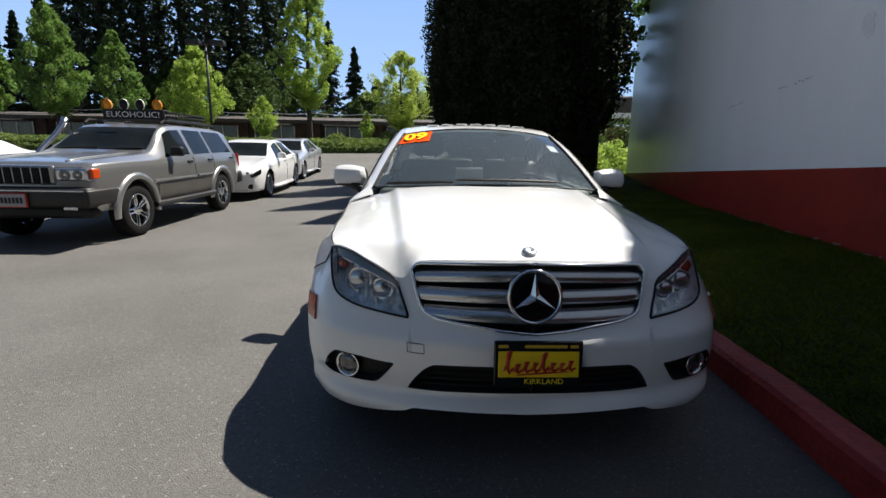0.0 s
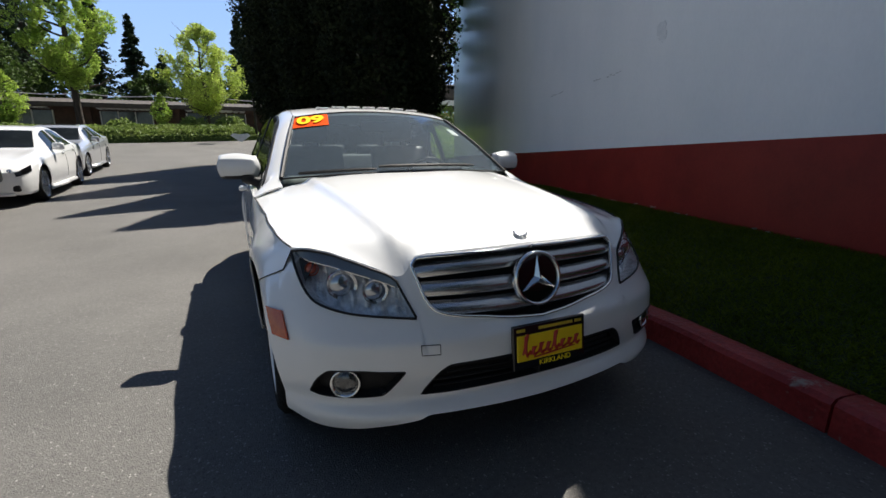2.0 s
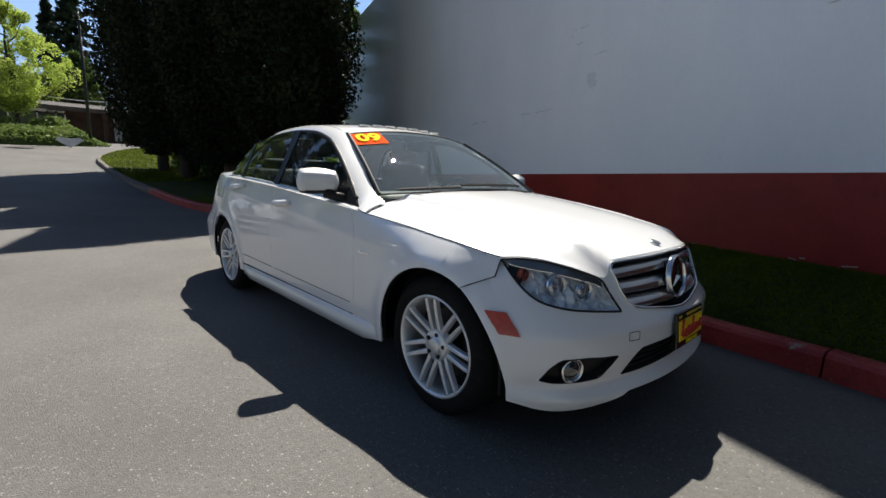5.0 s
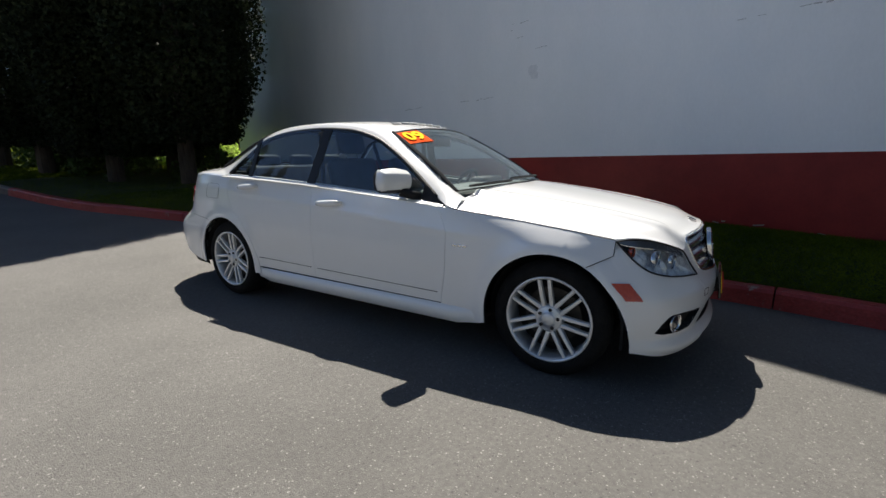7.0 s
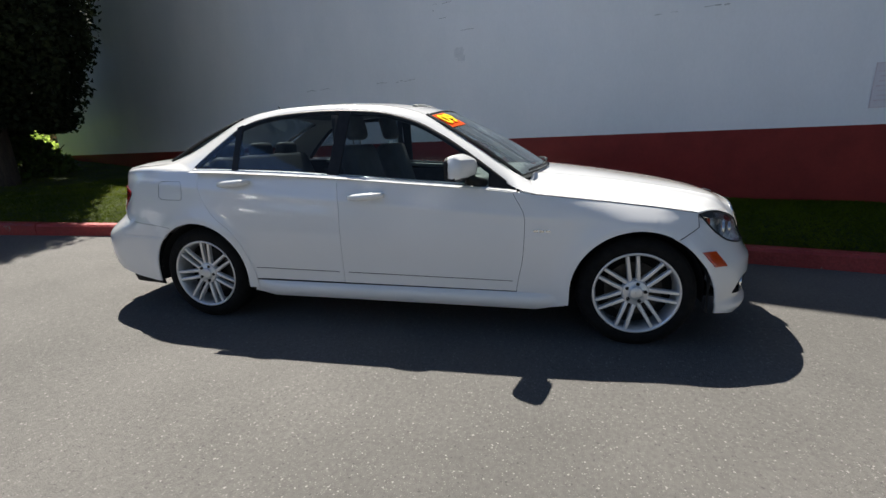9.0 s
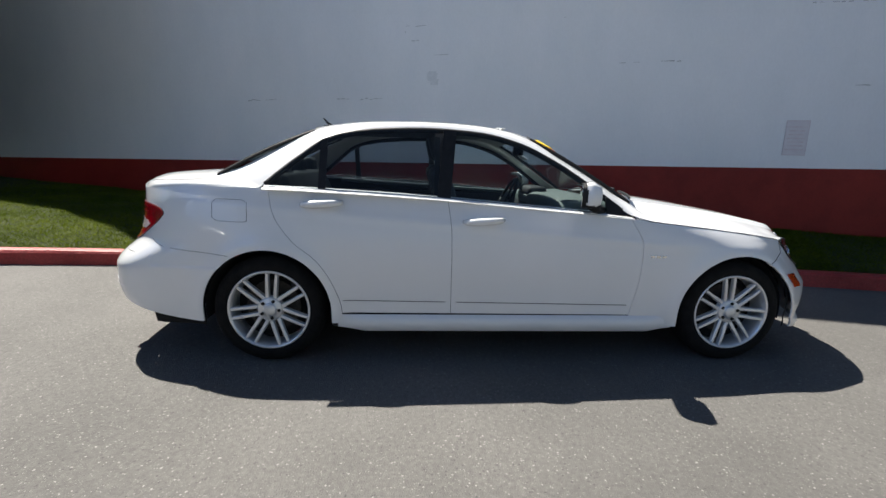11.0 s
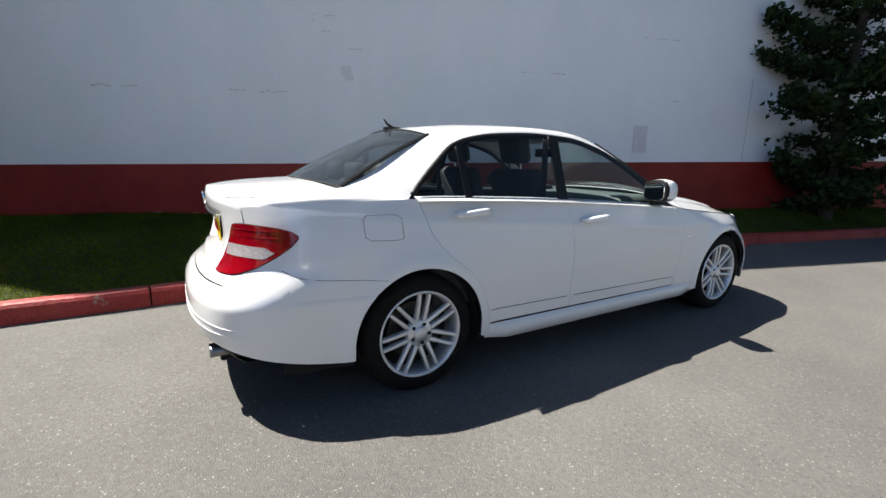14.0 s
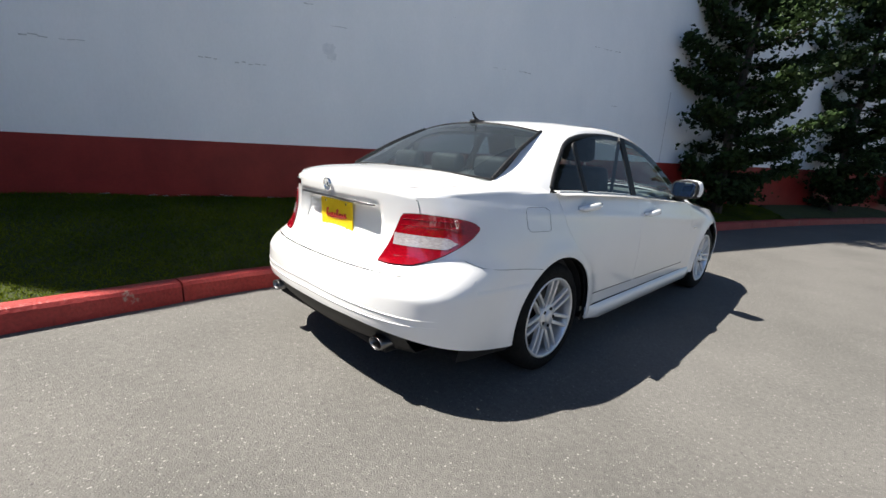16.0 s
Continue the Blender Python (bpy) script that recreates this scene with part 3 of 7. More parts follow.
def cut_arch(rows_yz):
    """Moves grid points inside a wheel arch to its edge; says which cells stay."""
    n, m = len(rows_yz), len(rows_yz[0])
    inside = [[False] * m for _ in range(n)]
    out = [[None] * m for _ in range(n)]
    for i in range(n):
        for j in range(m):
            y, z = rows_yz[i][j]
            for wy, wz in WHEELS:
                dy, dz = y - wy, z - wz
                r = math.hypot(dy, dz)
                if r < ARCH or (abs(dy) < ARCH and z < wz):
                    inside[i][j] = True
                    if z < wz:
                        y = wy + math.copysign(ARCH, dy)
                    else:
                        r = max(r, 1e-6)
                        y, z = wy + dy / r * ARCH, wz + dz / r * ARCH
            out[i][j] = (y, z)

    def keep(i, j):
        c = [inside[i][j], inside[i + 1][j], inside[i][j + 1], inside[i + 1][j + 1]]
        return not all(c)

    return out, keep


def rect(fn, y0, y1, z0, z1, n, m, mid=None, k=0):
    """A grid over the surface fn(y, z); the edges are functions: y0(z), y1(z), z0(y), z1(y). Row k lies on mid(y), where given."""
    rows = []
    for i in range(n):
        row = []
        for j in range(m):
            s, t = i / (n - 1), j / (m - 1)
            z = 0.6
            for _ in range(4):
                y = y0(z) + (y1(z) - y0(z)) * s
                if mid is None:
                    z = z0(y) + (z1(y) - z0(y)) * t
                elif j <= k:
                    z = z0(y) + (mid(y) - z0(y)) * j / k
                else:
                    z = mid(y) + (z1(y) - mid(y)) * (j - k) / (m - 1 - k)
            row.append((y, z))
        rows.append(row)
    return rows


def region_points(fn, reg, n, m, d, shrink=0.0):
    p0, p1, zl, zh = reg
    g = []
    for i in range(n):
        s = shrink + (1 - 2 * shrink) * i / (n - 1)
        p = p0 + (p1 - p0) * s
        lo, hi = spline(s, zl), spline(s, zh)
        g.append([off(fn, p, lo + (hi - lo) * (shrink + (1 - 2 * shrink) * j / (m - 1)), d) for j in range(m)])
    return g


def inside_region(reg, p, z, margin=0.006):
    p0, p1, zl, zh = reg
    s = (p - p0) / (p1 - p0)
    if not 0.01 < s < 0.99:
        return False
    return spline(s, zl) + margin < z < spline(s, zh) - margin


def rim(name, fn, reg, n, r, material, parent, mirror, d=0.003):
    p0, p1, zl, zh = reg
    loop = [off(fn, p0 + (p1 - p0) * i / n, spline(i / n, zl), d) for i in range(n + 1)] + [off(fn, p0 + (p1 - p0) * i / n, spline(i / n, zh), d) for i in range(n, -1, -1)]
    loop.append(loop[0])
    if mirror:
        loop = [Vector((-q.x, q.y, q.z)) for q in loop]
    pts = [loop[0]]
    for q in loop[1:]:
        if (q - pts[-1]).length > 0.004:
            pts.append(q)
    return part(name, tube(pts, r, 6), material, parent, smooth=True)


def line(points, r, mirror=False, sides=6):
    return tube([Vector((-q[0] if mirror else q[0], q[1], q[2])) for q in points], r, sides)


def bowl(fn, reg, depth, n=14):
    """The walls and back of a recess behind a region."""
    front = region_points(fn, reg, n, 7, -0.002)
    back = region_points(fn, reg, n, 7, -depth, 0.06)
    return front, back


def recess(name, fn, reg, depth, material, parent, mirror, label="", flutes=0.0):
    front, back = bowl(fn, reg, depth, 14 if not flutes else 43)
    n, m = len(front), len(front[0])
    if flutes:
        back = [[q + Vector((0, flutes * (math.sin(i * 1.1) + 0.8 * math.sin(j * 2.1 + 0.35 * i)), 0)) if 0 < i < n - 1 and 0 < j < m - 1 else q for j, q in enumerate(row)] for i, row in enumerate(back)]
    loop = lambda g: [g[i][0] for i in range(n)] + [g[n - 1][j] for j in range(1, m)] + [g[i][m - 1] for i in range(n - 2, -1, -1)] + [g[0][j] for j in range(m - 2, 0, -1)]
    a, b = loop(front), loop(back)
    k = len(a)
    v = a + b + [q for row in back for q in row]
    f = [(i, (i + 1) % k, k + (i + 1) % k, k + i) for i in range(k)]
    o = 2 * k
    f += [(o + i * m + j, o + i * m + j + 1, o + (i + 1) * m + j + 1, o + (i + 1) * m + j) for i in range(n - 1) for j in range(m - 1)]
    v = [(-q[0], q[1], q[2]) if mirror else tuple(q) for q in v]
    return mesh(name, v, f, material, parent, False, label)


def text_mesh(name, body, size, material, parent, m, depth=0.001, label="", bold=False):
    cu = bpy.data.curves.new(name, "FONT")
    cu.body, cu.size, cu.extrude, cu.align_x, cu.align_y = body, size, depth, "CENTER", "CENTER"
    cu.offset = size * 0.035 if bold else 0.0
    tmp = new("tmp_text", cu)
    me = bpy.data.meshes.new_from_object(tmp.evaluated_get(bpy.context.evaluated_depsgraph_get()))
    bpy.data.objects.remove(tmp)
    me.materials.clear()
    me.materials.append(material)
    ob = new(name, me)
    ob.parent = parent
    ob.matrix_basis = m
    if label:
        ob["label"] = label
    return ob


car = thing("car", "glossy white four-door sedan parked along the red kerb", "car")


def front_end(car):
    # openings in the fascia: p range, lower and upper edge
    lamp = (0.519, 1.071, [(0, 0.557), (0.158, 0.563), (0.333, 0.569), (0.507, 0.576), (0.649, 0.586), (0.768, 0.599), (0.848, 0.618), (0.908, 0.65), (0.964, 0.698), (1, 0.743)], [(0, 0.56), (0.035, 0.6), (0.08, 0.645), (0.109, 0.676), (0.286, 0.709), (0.476, 0.734), (0.645, 0.75), (0.835, 0.756), (1, 0.748)])
    grille = (0.0, 0.507, [(0, 0.521), (0.24, 0.529), (0.47, 0.543), (0.71, 0.556), (0.86, 0.575), (0.92, 0.605), (0.955, 0.647), (0.985, 0.69), (1, 0.712)], [(0, 0.752), (0.5, 0.747), (0.93, 0.74), (0.98, 0.733), (1, 0.718)])
    intake = (0.0, 0.53, [(0, 0.302), (0.75, 0.300), (1, 0.303)], [(0, 0.41), (0.5, 0.408), (0.76, 0.406), (0.83, 0.392), (0.92, 0.353), (1, 0.306)])
    fog = (0.598, 1.082, [(0, 0.394), (0.08, 0.358), (0.227, 0.311), (0.58, 0.306), (0.82, 0.308), (1, 0.318)], [(0, 0.397), (0.2, 0.401), (0.415, 0.406), (0.71, 0.404), (0.89, 0.370), (1, 0.322)])
    top = [(0, 0.766), (0.2, 0.762), (0.36, 0.754), (0.405, 0.748), (0.428, 0.728), (0.445, 0.698), (0.462, 0.687), (0.482, 0.686), (0.51, 0.699), (0.55, 0.717), (0.618, 0.742), (0.671, 0.758), (0.725, 0.764), (0.77, 0.760), (0.9, 0.77)]
    low = [(0, 0.236), (0.5, 0.240), (0.56, 0.224), (0.72, 0.207), (0.95, 0.192), (1.1, 0.2), (1.3, 0.22), (1.5, 0.23)]
    for mirror in (True, False):
        bm = bmesh.new()
        grid, par = [], []
        stops = sorted([0.0, grille[1], intake[1], lamp[0], lamp[1], fog[0], fog[1], math.pi / 2 * 0.93])
        P = []
        for a, b in zip(stops, stops[1:]):
            k = max(10 if a == grille[1] else 1, int(round((b - a) / 0.0125)))
            P += [a + (b - a) * i / k for i in range(k)]
        P.append(stops[-1])
        n = len(P)

        def edge_of(p, first, second, e):
            """The lower (2) or upper (3) edge of the openings at p, carried on between and beyond them."""
            if p <= first[1]:
                return spline(p / first[1], first[e])
            if p < second[0]:
                t = (p - first[1]) / (second[0] - first[1])
                return first[e][-1][1] * (1 - t) + second[e][0][1] * t
            return spline((p - second[0]) / (second[1] - second[0]), second[e])

        bands = (9, 10, 12, 14, 4)
        m = sum(bands) + 1
        for i in range(n):
            p = P[i]
            zb = spline(p, low)
            row, pr = [], []
            x = (HALF - 0.01) * math.sin(p)
            zt = spline(x, top)
            cut = [zb, edge_of(p, intake, fog, 2), edge_of(p, intake, fog, 3), edge_of(p, grille, lamp, 2), edge_of(p, grille, lamp, 3), zt]
            cut[3], cut[4] = min(cut[3], zt - 0.006), min(cut[4], zt - 0.003)
            zz = [cut[0]]
            for b in range(5):
                zz += [cut[b] + (cut[b + 1] - cut[b]) * (k + 1) / bands[b] for k in range(bands[b])]
            for j in range(m):
                z = zz[j]
                q = nose(p, z)
                q.x += flare(q.y, q.z) if q.y > -1.95 else 0
                row.append(q)
                pr.append((p, z))
            grid.append(row)
            par.append(pr)
        # wheel arch and the seam to the fender
        for i in range(n):
            for j in range(m):
                q = grid[i][j]
                ahead = 0.048 * min(1.0, max(0.0, (0.54 - q.z) / 0.28))
                dy, dz = q.y + 1.38 + ahead, q.z - 0.317
                r = math.hypot(dy, dz)
                if (r < ARCH or (dz < 0 and dy > -ARCH)) and q.y < -1.38:
                    if dz < 0:
                        y, z = -1.38 - ahead - ARCH, q.z
                    else:
                        y, z = -1.38 - ahead + dy / r * ARCH, 0.317 + dz / r * ARCH
                    grid[i][j] = side(y, z)
                    par[i][j] = None
                elif q.y >= -1.38:
                    par[i][j] = None
                if q.y > -1.70 and q.z > bumper_seam(q.y) - 0.007:
                    s = q.z - bumper_seam(q.y) + 0.007
                    grid[i][j] = grid[i][j] - Vector((0.006 + min(0.06, 0.8 * max(0.0, s - 0.03)), 0, 0))

        def keep(i, j):
            c = [par[a][b] for a in (i, i + 1) for b in (j, j + 1)]
            if all(k is None for k in c) or any(nose(P[a], 0.5).y >= -1.38 for a in (i, i + 1)):
                return False
            ok = [k for k in c if k]
            p, z = sum(k[0] for k in ok) / len(ok), sum(k[1] for k in ok) / len(ok)
            y = sum(grid[a][b].y for a in (i, i + 1) for b in (j, j + 1)) / 4
            if all(grid[a][b].y > -1.66 and grid[a][b].z > bumper_seam(grid[a][b].y) + 0.01 for a in (i, i + 1) for b in (j, j + 1)):
                return False
            e = 1e-6
            low, high = 9 <= j < 19, 31 <= j < 45
            for r, band in ((intake, low), (fog, low), (grille, high), (lamp, high)):
                if band and P[i] > r[0] - e and P[i + 1] < r[1] + e:
                    return False
            return True

        if mirror:
            skin_pair("bumper", grid, PAINT, car, keep, 0.008, "white front bumper with lip")
        # headlamp
        hl = thing_part("headlamp", car, "clear headlamp with chrome reflectors")
        recess("reflector", nose, lamp, 0.055, LAMPIN, hl, mirror, flutes=0.011)
        sx = -1 if mirror else 1
        for (x, z, r, mt) in ((0.647, 0.65, 0.05, CHROME), (0.553, 0.634, 0.042, CHROME), (0.728, 0.692, 0.024, AMBER)):
            c = nose(nose_p(x, z), z) + Vector((-0.012, 0.022, 0))
            b = lathe([(0.0, r), (0.012, r * 1.08), (0.02, r), (0.012, r * 0.82), (0.005, r * 0.8)], 28, "y")
            bmesh.ops.transform(b, matrix=Matrix.Translation((sx * c.x, c.y, c.z)) @ Matrix.Rotation(radians(sx * 12), 4, "Z"), verts=b.verts)
            part("lamp_ring", b, mt, hl, smooth=True)
            b = bmesh.new()
            bmesh.ops.create_uvsphere(b, u_segments=20, v_segments=12, radius=r * 0.8)
            bmesh.ops.transform(b, matrix=Matrix.Translation((sx * c.x, c.y + 0.012, c.z)) @ Matrix.Diagonal((1, 0.45, 1, 1)), verts=b.verts)
            part("lens", b, GLOBE if mt is CHROME else AMBER, hl, smooth=True)
        grid = [[off(nose, lamp[0] + (lamp[1] - lamp[0]) * s, spline(s, lamp[3]) * (1 - t) + (spline(s, lamp[2])) * t, -0.006 - 0.02 * t) for t in (0, 0.1, 0.2)] for s in [0.1 + 0.88 * k / 16 for k in range(17)]]
        skin("brow", grid, SMOKE, hl, mirror=mirror, thick=0, label="dark lamp brow")
        part("brow_trim", line([tuple(off(nose, lamp[0] + (lamp[1] - lamp[0]) * s, spline(s, lamp[3]) * 0.79 + spline(s, lamp[2]) * 0.21, -0.012)) for s in [0.12 + 0.84 * k / 16 for k in range(17)]], 0.003, mirror), CHROME, hl)
        skin("cover", region_points(nose, lamp, 22, 8, 0.002), CLEAR, hl, mirror=mirror, thick=0)
        rim("seal", nose, lamp, 30, 0.0045, BLACK, hl, mirror)
        # fog lamp
        fl = thing_part("fog_lamp", car, "round fog lamp in a black recess")
        recess("recess", nose, fog, 0.03, BLACK, fl, mirror)
        rim("edge", nose, fog, 40, 0.0025, BLACK, fl, mirror, 0.0)
        c = nose(nose_p(0.663, 0.355), 0.355)
        b = lathe([(0.0, 0.046), (-0.012, 0.05), (-0.015, 0.044), (-0.003, 0.04)], 28, "y")
        mm = Matrix.Translation((sx * c.x, c.y + 0.022, c.z)) @ Matrix.Rotation(radians(sx * 22), 4, "Z")
        bmesh.ops.transform(b, matrix=mm, verts=b.verts)
        part("bezel", b, CHROME, fl, smooth=True)
        b = bmesh.new()
        bmesh.ops.create_uvsphere(b, u_segments=20, v_segments=12, radius=0.041)
        bmesh.ops.transform(b, matrix=mm @ Matrix.Diagonal((1, 0.4, 1, 1)), verts=b.verts)
        part("lens", b, FOGLENS, fl, smooth=True)
        # side marker

        def flared_nose(p, z):
            q = nose(p, z)
            return q + Vector((flare(q.y, q.z), 0, 0))

        mk = (1.18, 1.284, [(0, 0.482), (1, 0.484)], [(0, 0.561), (1, 0.563)])
        skin("side_marker", region_points(flared_nose, mk, 6, 6, 0.0075), AMBER, car, mirror=mirror, thick=0.006, label="amber side marker")
        # tow cover
    tow = (0.45, 0.526, [(0, 0.447), (1, 0.449)], [(0, 0.481), (1, 0.483)])
    rim("tow_cover_seam", nose, tow, 8, 0.0014, SEAM, car, True, 0.0005)
    # grille
    g = thing_part("grille", car, "chrome slatted grille with a round emblem")
    for mirror in (True, False):
        recess("backing", nose, grille, 0.06, VOID, g, mirror)
    edge = [off(nose, grille[1] * s, spline(s, grille[2]), 0.004) for s in [k / 30 for k in range(31)]] + [off(nose, grille[1] * s, spline(s, grille[3]), 0.004) for s in [k / 30 for k in range(30, -1, -1)]]
    loop = [Vector((-q.x, q.y, q.z)) for q in edge[::-1]] + edge
    pts = [loop[0]]
    for q in loop[1:] + [loop[0]]:
        if (q - pts[-1]).length > 0.006:
            pts.append(q)
    part("surround", tube(pts, 0.0055, 8), CHROME, g, smooth=True)
    for k, (zc, droop) in enumerate(((0.722, -0.016), (0.648, 0.0), (0.582, 0.006))):
        rows = []
        for i in range(41):
            x = -1 + i / 20
            s = abs(x) * (0.985, 0.955, 0.9)[k]
            p = grille[1] * s
            zz = zc + droop * s * s
            q = [off(nose, p, zz + dz, d) for dz, d in ((0.022, -0.04), (0.02, -0.014), (0.0, -0.006), (-0.024, 0.0), (-0.03, -0.04))]
            rows.append([Vector((math.copysign(a.x, x), a.y, a.z)) for a in q])
        skin("slat", rows, SLAT, g, thick=0.003)
        part("slat_trim", tube([Vector((math.copysign(r[2].x, r[2].x), r[2].y - 0.006, r[2].z - 0.025)) for r in rows], 0.005, 6), CHROME, g, smooth=True)
    # round emblem
    c = nose(0, 0.648) + Vector((0, -0.014, 0))
    tilt = Matrix.Translation(c) @ Matrix.Rotation(radians(-9), 4, "X")
    b = lathe([(0.0, 0.001), (-0.004, 0.05), (0.0, 0.086)], 48, "y")
    bmesh.ops.transform(b, matrix=tilt, verts=b.verts)
    em = part("emblem", b, GLOSS_BLACK, g, "round black emblem with chrome ring", True)
    b = lathe([(0.012, 0.084), (-0.008, 0.084), (-0.012, 0.09), (-0.008, 0.096), (0.012, 0.096)], 56, "y")
    bmesh.ops.transform(b, matrix=tilt, verts=b.verts)
    part("ring", b, CHROME, em, smooth=True)
    b = star_bm(0.083, 0.017, 0.012)
    bmesh.ops.transform(b, matrix=tilt @ Matrix.Translation((0, -0.004, 0)) @ Matrix.Rotation(radians(90), 4, "X"), verts=b.verts)
    part("star", b, CHROME, em)
    # lower intake
    lo = thing_part("lower_intake", car, "black lower air intake")
    for mirror in (True, False):
        recess("intake_backing", nose, intake, 0.05, VOID, lo, mirror)
        rim("intake_edge", nose, intake, 40, 0.0025, BLACK, lo, mirror, 0.0)
    for z in (0.32, 0.345, 0.37, 0.392):
        w = 0.39 if z < 0.36 else 0.35
        part("bar", tube([nose(nose_p(w * k / 10, z), z) + Vector((0, 0.02, 0)) if k >= 0 else (lambda q: Vector((-q.x, q.y, q.z)))(nose(nose_p(-w * k / 10, z), z)) + Vector((0, 0.02, 0)) for k in range(-10, 11)], 0.004, 6), BLACK, lo)
    # advertising plate
    pl = thing_part("front_plate", car, "yellow and red dealer plate in a black frame")
    at = Matrix.Translation((0.005, -2.137, 0.437)) @ Matrix.Rotation(radians(0.3), 4, "Y") @ Matrix.Rotation(radians(-5), 4, "X") @ Matrix.Diagonal((0.965, 1, 0.9, 1))
    part("plate_frame", box(0.315, 0.014, 0.172, (0, 0.004, 0), 0.005, at), GLOSS_BLACK, pl)
    part("plate_bracket", box(0.24, 0.03, 0.1, (0, 0.024, 0), 0.004, at), BLACK, pl)
    part("plate", box(0.285, 0.004, 0.1, (0, -0.005, -0.002), 0.002, at), YELLOWP, pl)
    script_bars(pl, at, 0.25, 0.068, -0.0085)
    turn = at @ Matrix.Translation((0, -0.005, 0)) @ Matrix.Rotation(radians(90), 4, "X")
    text_mesh("lettering", "KIRKLAND", 0.029, YELLOW_INK, pl, turn @ Matrix.Translation((0.02, -0.069, 0)))
    for x, w in ((-0.125, 0.035), (0.025, 0.15), (0.125, 0.03)):
        part("bar", box(w, 0.003, 0.012, (x, -0.0035, 0.066), 0.001, at), YELLOW_DIM, pl)
    # hood
    zc = [(-2.02, 0.764), (-1.95, 0.79), (-1.88, 0.812), (-1.7, 0.856), (-1.4, 0.909), (-1.1, 0.953), (-0.85, 0.981), (-0.7, 0.99)]
    rows = []
    nx, ny = 101, 44
    corner = next(y for y in [-1.8 + 0.002 * k for k in range(200)] if side(y, shoulder(y)).x >= 0.773)
    for i in range(nx):
        u = -1 + 2 * i / (nx - 1)
        xf = 0.77 * u
        ztop = spline(abs(xf), top)
        yf = nose(nose_p(abs(xf), ztop), ztop).y
        row = []
        for j in range(ny):
            t = (j / (ny - 1)) ** 0.8
            yr = -0.86 + 0.13 * u * u
            y = yr + (yf - yr) * t
            zs_ = shoulder(y) - 0.004
            x = u * (side(max(y, corner), shoulder(max(y, corner))).x - 0.003)
            z = spline(y, zc) - (spline(y, zc) - zs_) * abs(u) ** 3.2
            xr = 0.438 + 0.11 * (y + 2.0) / 1.1
            e = min(1.0, max(0.0, (abs(x) - xr) / 0.045))
            z += (0.008 * math.exp(-(((abs(x) - xr) / 0.03) ** 2)) - 0.012 * e * e * (3 - 2 * e)) * min(1.0, max(0.0, (y + 1.97) / 0.12)) * min(1.0, (0.985 - abs(u)) / 0.12 + 0.05)
            first = 0.885
            e = max(0, (t - first) / (1 - first))
            z = z * (1 - e**2) + ztop * e**2
            row.append(Vector((x, y, z)))
        rows.append(row)
    skin("hood", rows, PAINT, car, thick=0.01, label="white hood with two creases")
    b = lathe([(0.0, 0.0005), (0.004, 0.016), (0.003, 0.024), (0.0, 0.027)], 28, "z")
    bmesh.ops.transform(b, matrix=Matrix.Translation((0.0, -1.952, 0.79)) @ Matrix.Rotation(radians(18), 4, "X"), verts=b.verts)
    part("hood_badge", b, SATIN, car, "small round badge", True)


def thing_part(name, parent, label=""):
    """A part that holds sub-parts: its own mesh comes from a thin back plate."""
    ob = new(name)
    ob.parent = parent
    if label:
        ob["label"] = label
    return ob


def star_bm(r, w, h):
    bm = bmesh.new()
    top = bm.verts.new((0, 0, h))
    ring = []
    for k in range(3):
        a = radians(90 + 120 * k)
        ring.append(bm.verts.new((r * math.cos(a), r * math.sin(a), 0.002)))
        a += radians(60)
        ring.append(bm.verts.new((w * math.cos(a), w * math.sin(a), 0)))
    for i in range(6):
        bm.faces.new((top, ring[i], ring[(i + 1) % 6]))
    return bm


def script_bars(parent, at, w, h, y):
    """Slanted looped strokes in place of the dealer's name."""
    for k in range(8):
        x = -w / 2 + w * (k + 0.4) / 8
        tall = h * (1.25, 0.5, 0.62, 0.55, 1.1, 0.5, 0.45, 0.58)[k]
        wd = w / 8
        z0 = -h * 0.5 + 0.01 * k / 7
        pts = [(x - 0.3 * wd, z0 + 0.1 * tall), (x + 0.1 * wd, z0 + 0.5 * tall), (x + 0.4 * wd, z0 + tall), (x + 0.15 * wd, z0 + 0.9 * tall), (x + 0.05 * wd, z0 + 0.25 * tall), (x + 0.3 * wd, z0), (x + 0.75 * wd, z0 + 0.25 * tall)]
        part("script_stroke", tube([at @ Vector((q[0], y, q[1])) for q in pts], [0.003, 0.0052, 0.0064, 0.0058, 0.0068, 0.0055, 0.003], 5), REDP, parent)
    part("script_stroke", tube([at @ Vector(q) for q in ((-w * 0.3, y, -h * 0.62), (0.02, y, -h * 0.5), (w * 0.42, y, -h * 0.42))], [0.002, 0.0035, 0.0015], 5), REDP, parent)


LAMPIN = mat("lamp_reflector", (0.97, 0.97, 0.97), 0.2, 0.45, second=(0.66, 0.67, 0.68), scale=34, mix=(0.45, 0.6), bump=0.5, bscale=34)
SLAT = mat("grey_slat", (0.6, 0.605, 0.615), 0.24, 0.9)
GLOBE = mat("lamp_lens", (0.62, 0.64, 0.67), 0.03, 0.85, coat=1.0)
FOGLENS = mat("fog_lens", (0.16, 0.165, 0.17), 0.05, 0.6, coat=1.0, second=(0.06, 0.062, 0.065), scale=40)
SMOKE = mat("smoked_brow", (0.1, 0.115, 0.14), 0.2, 0.3, coat=1.0)
SEAM = mat("panel_gap", (0.03, 0.03, 0.03), 0.9)
YELLOW_DIM = mat("dim_yellow_ink", (0.55, 0.38, 0.03), 0.5)

front_end(car)


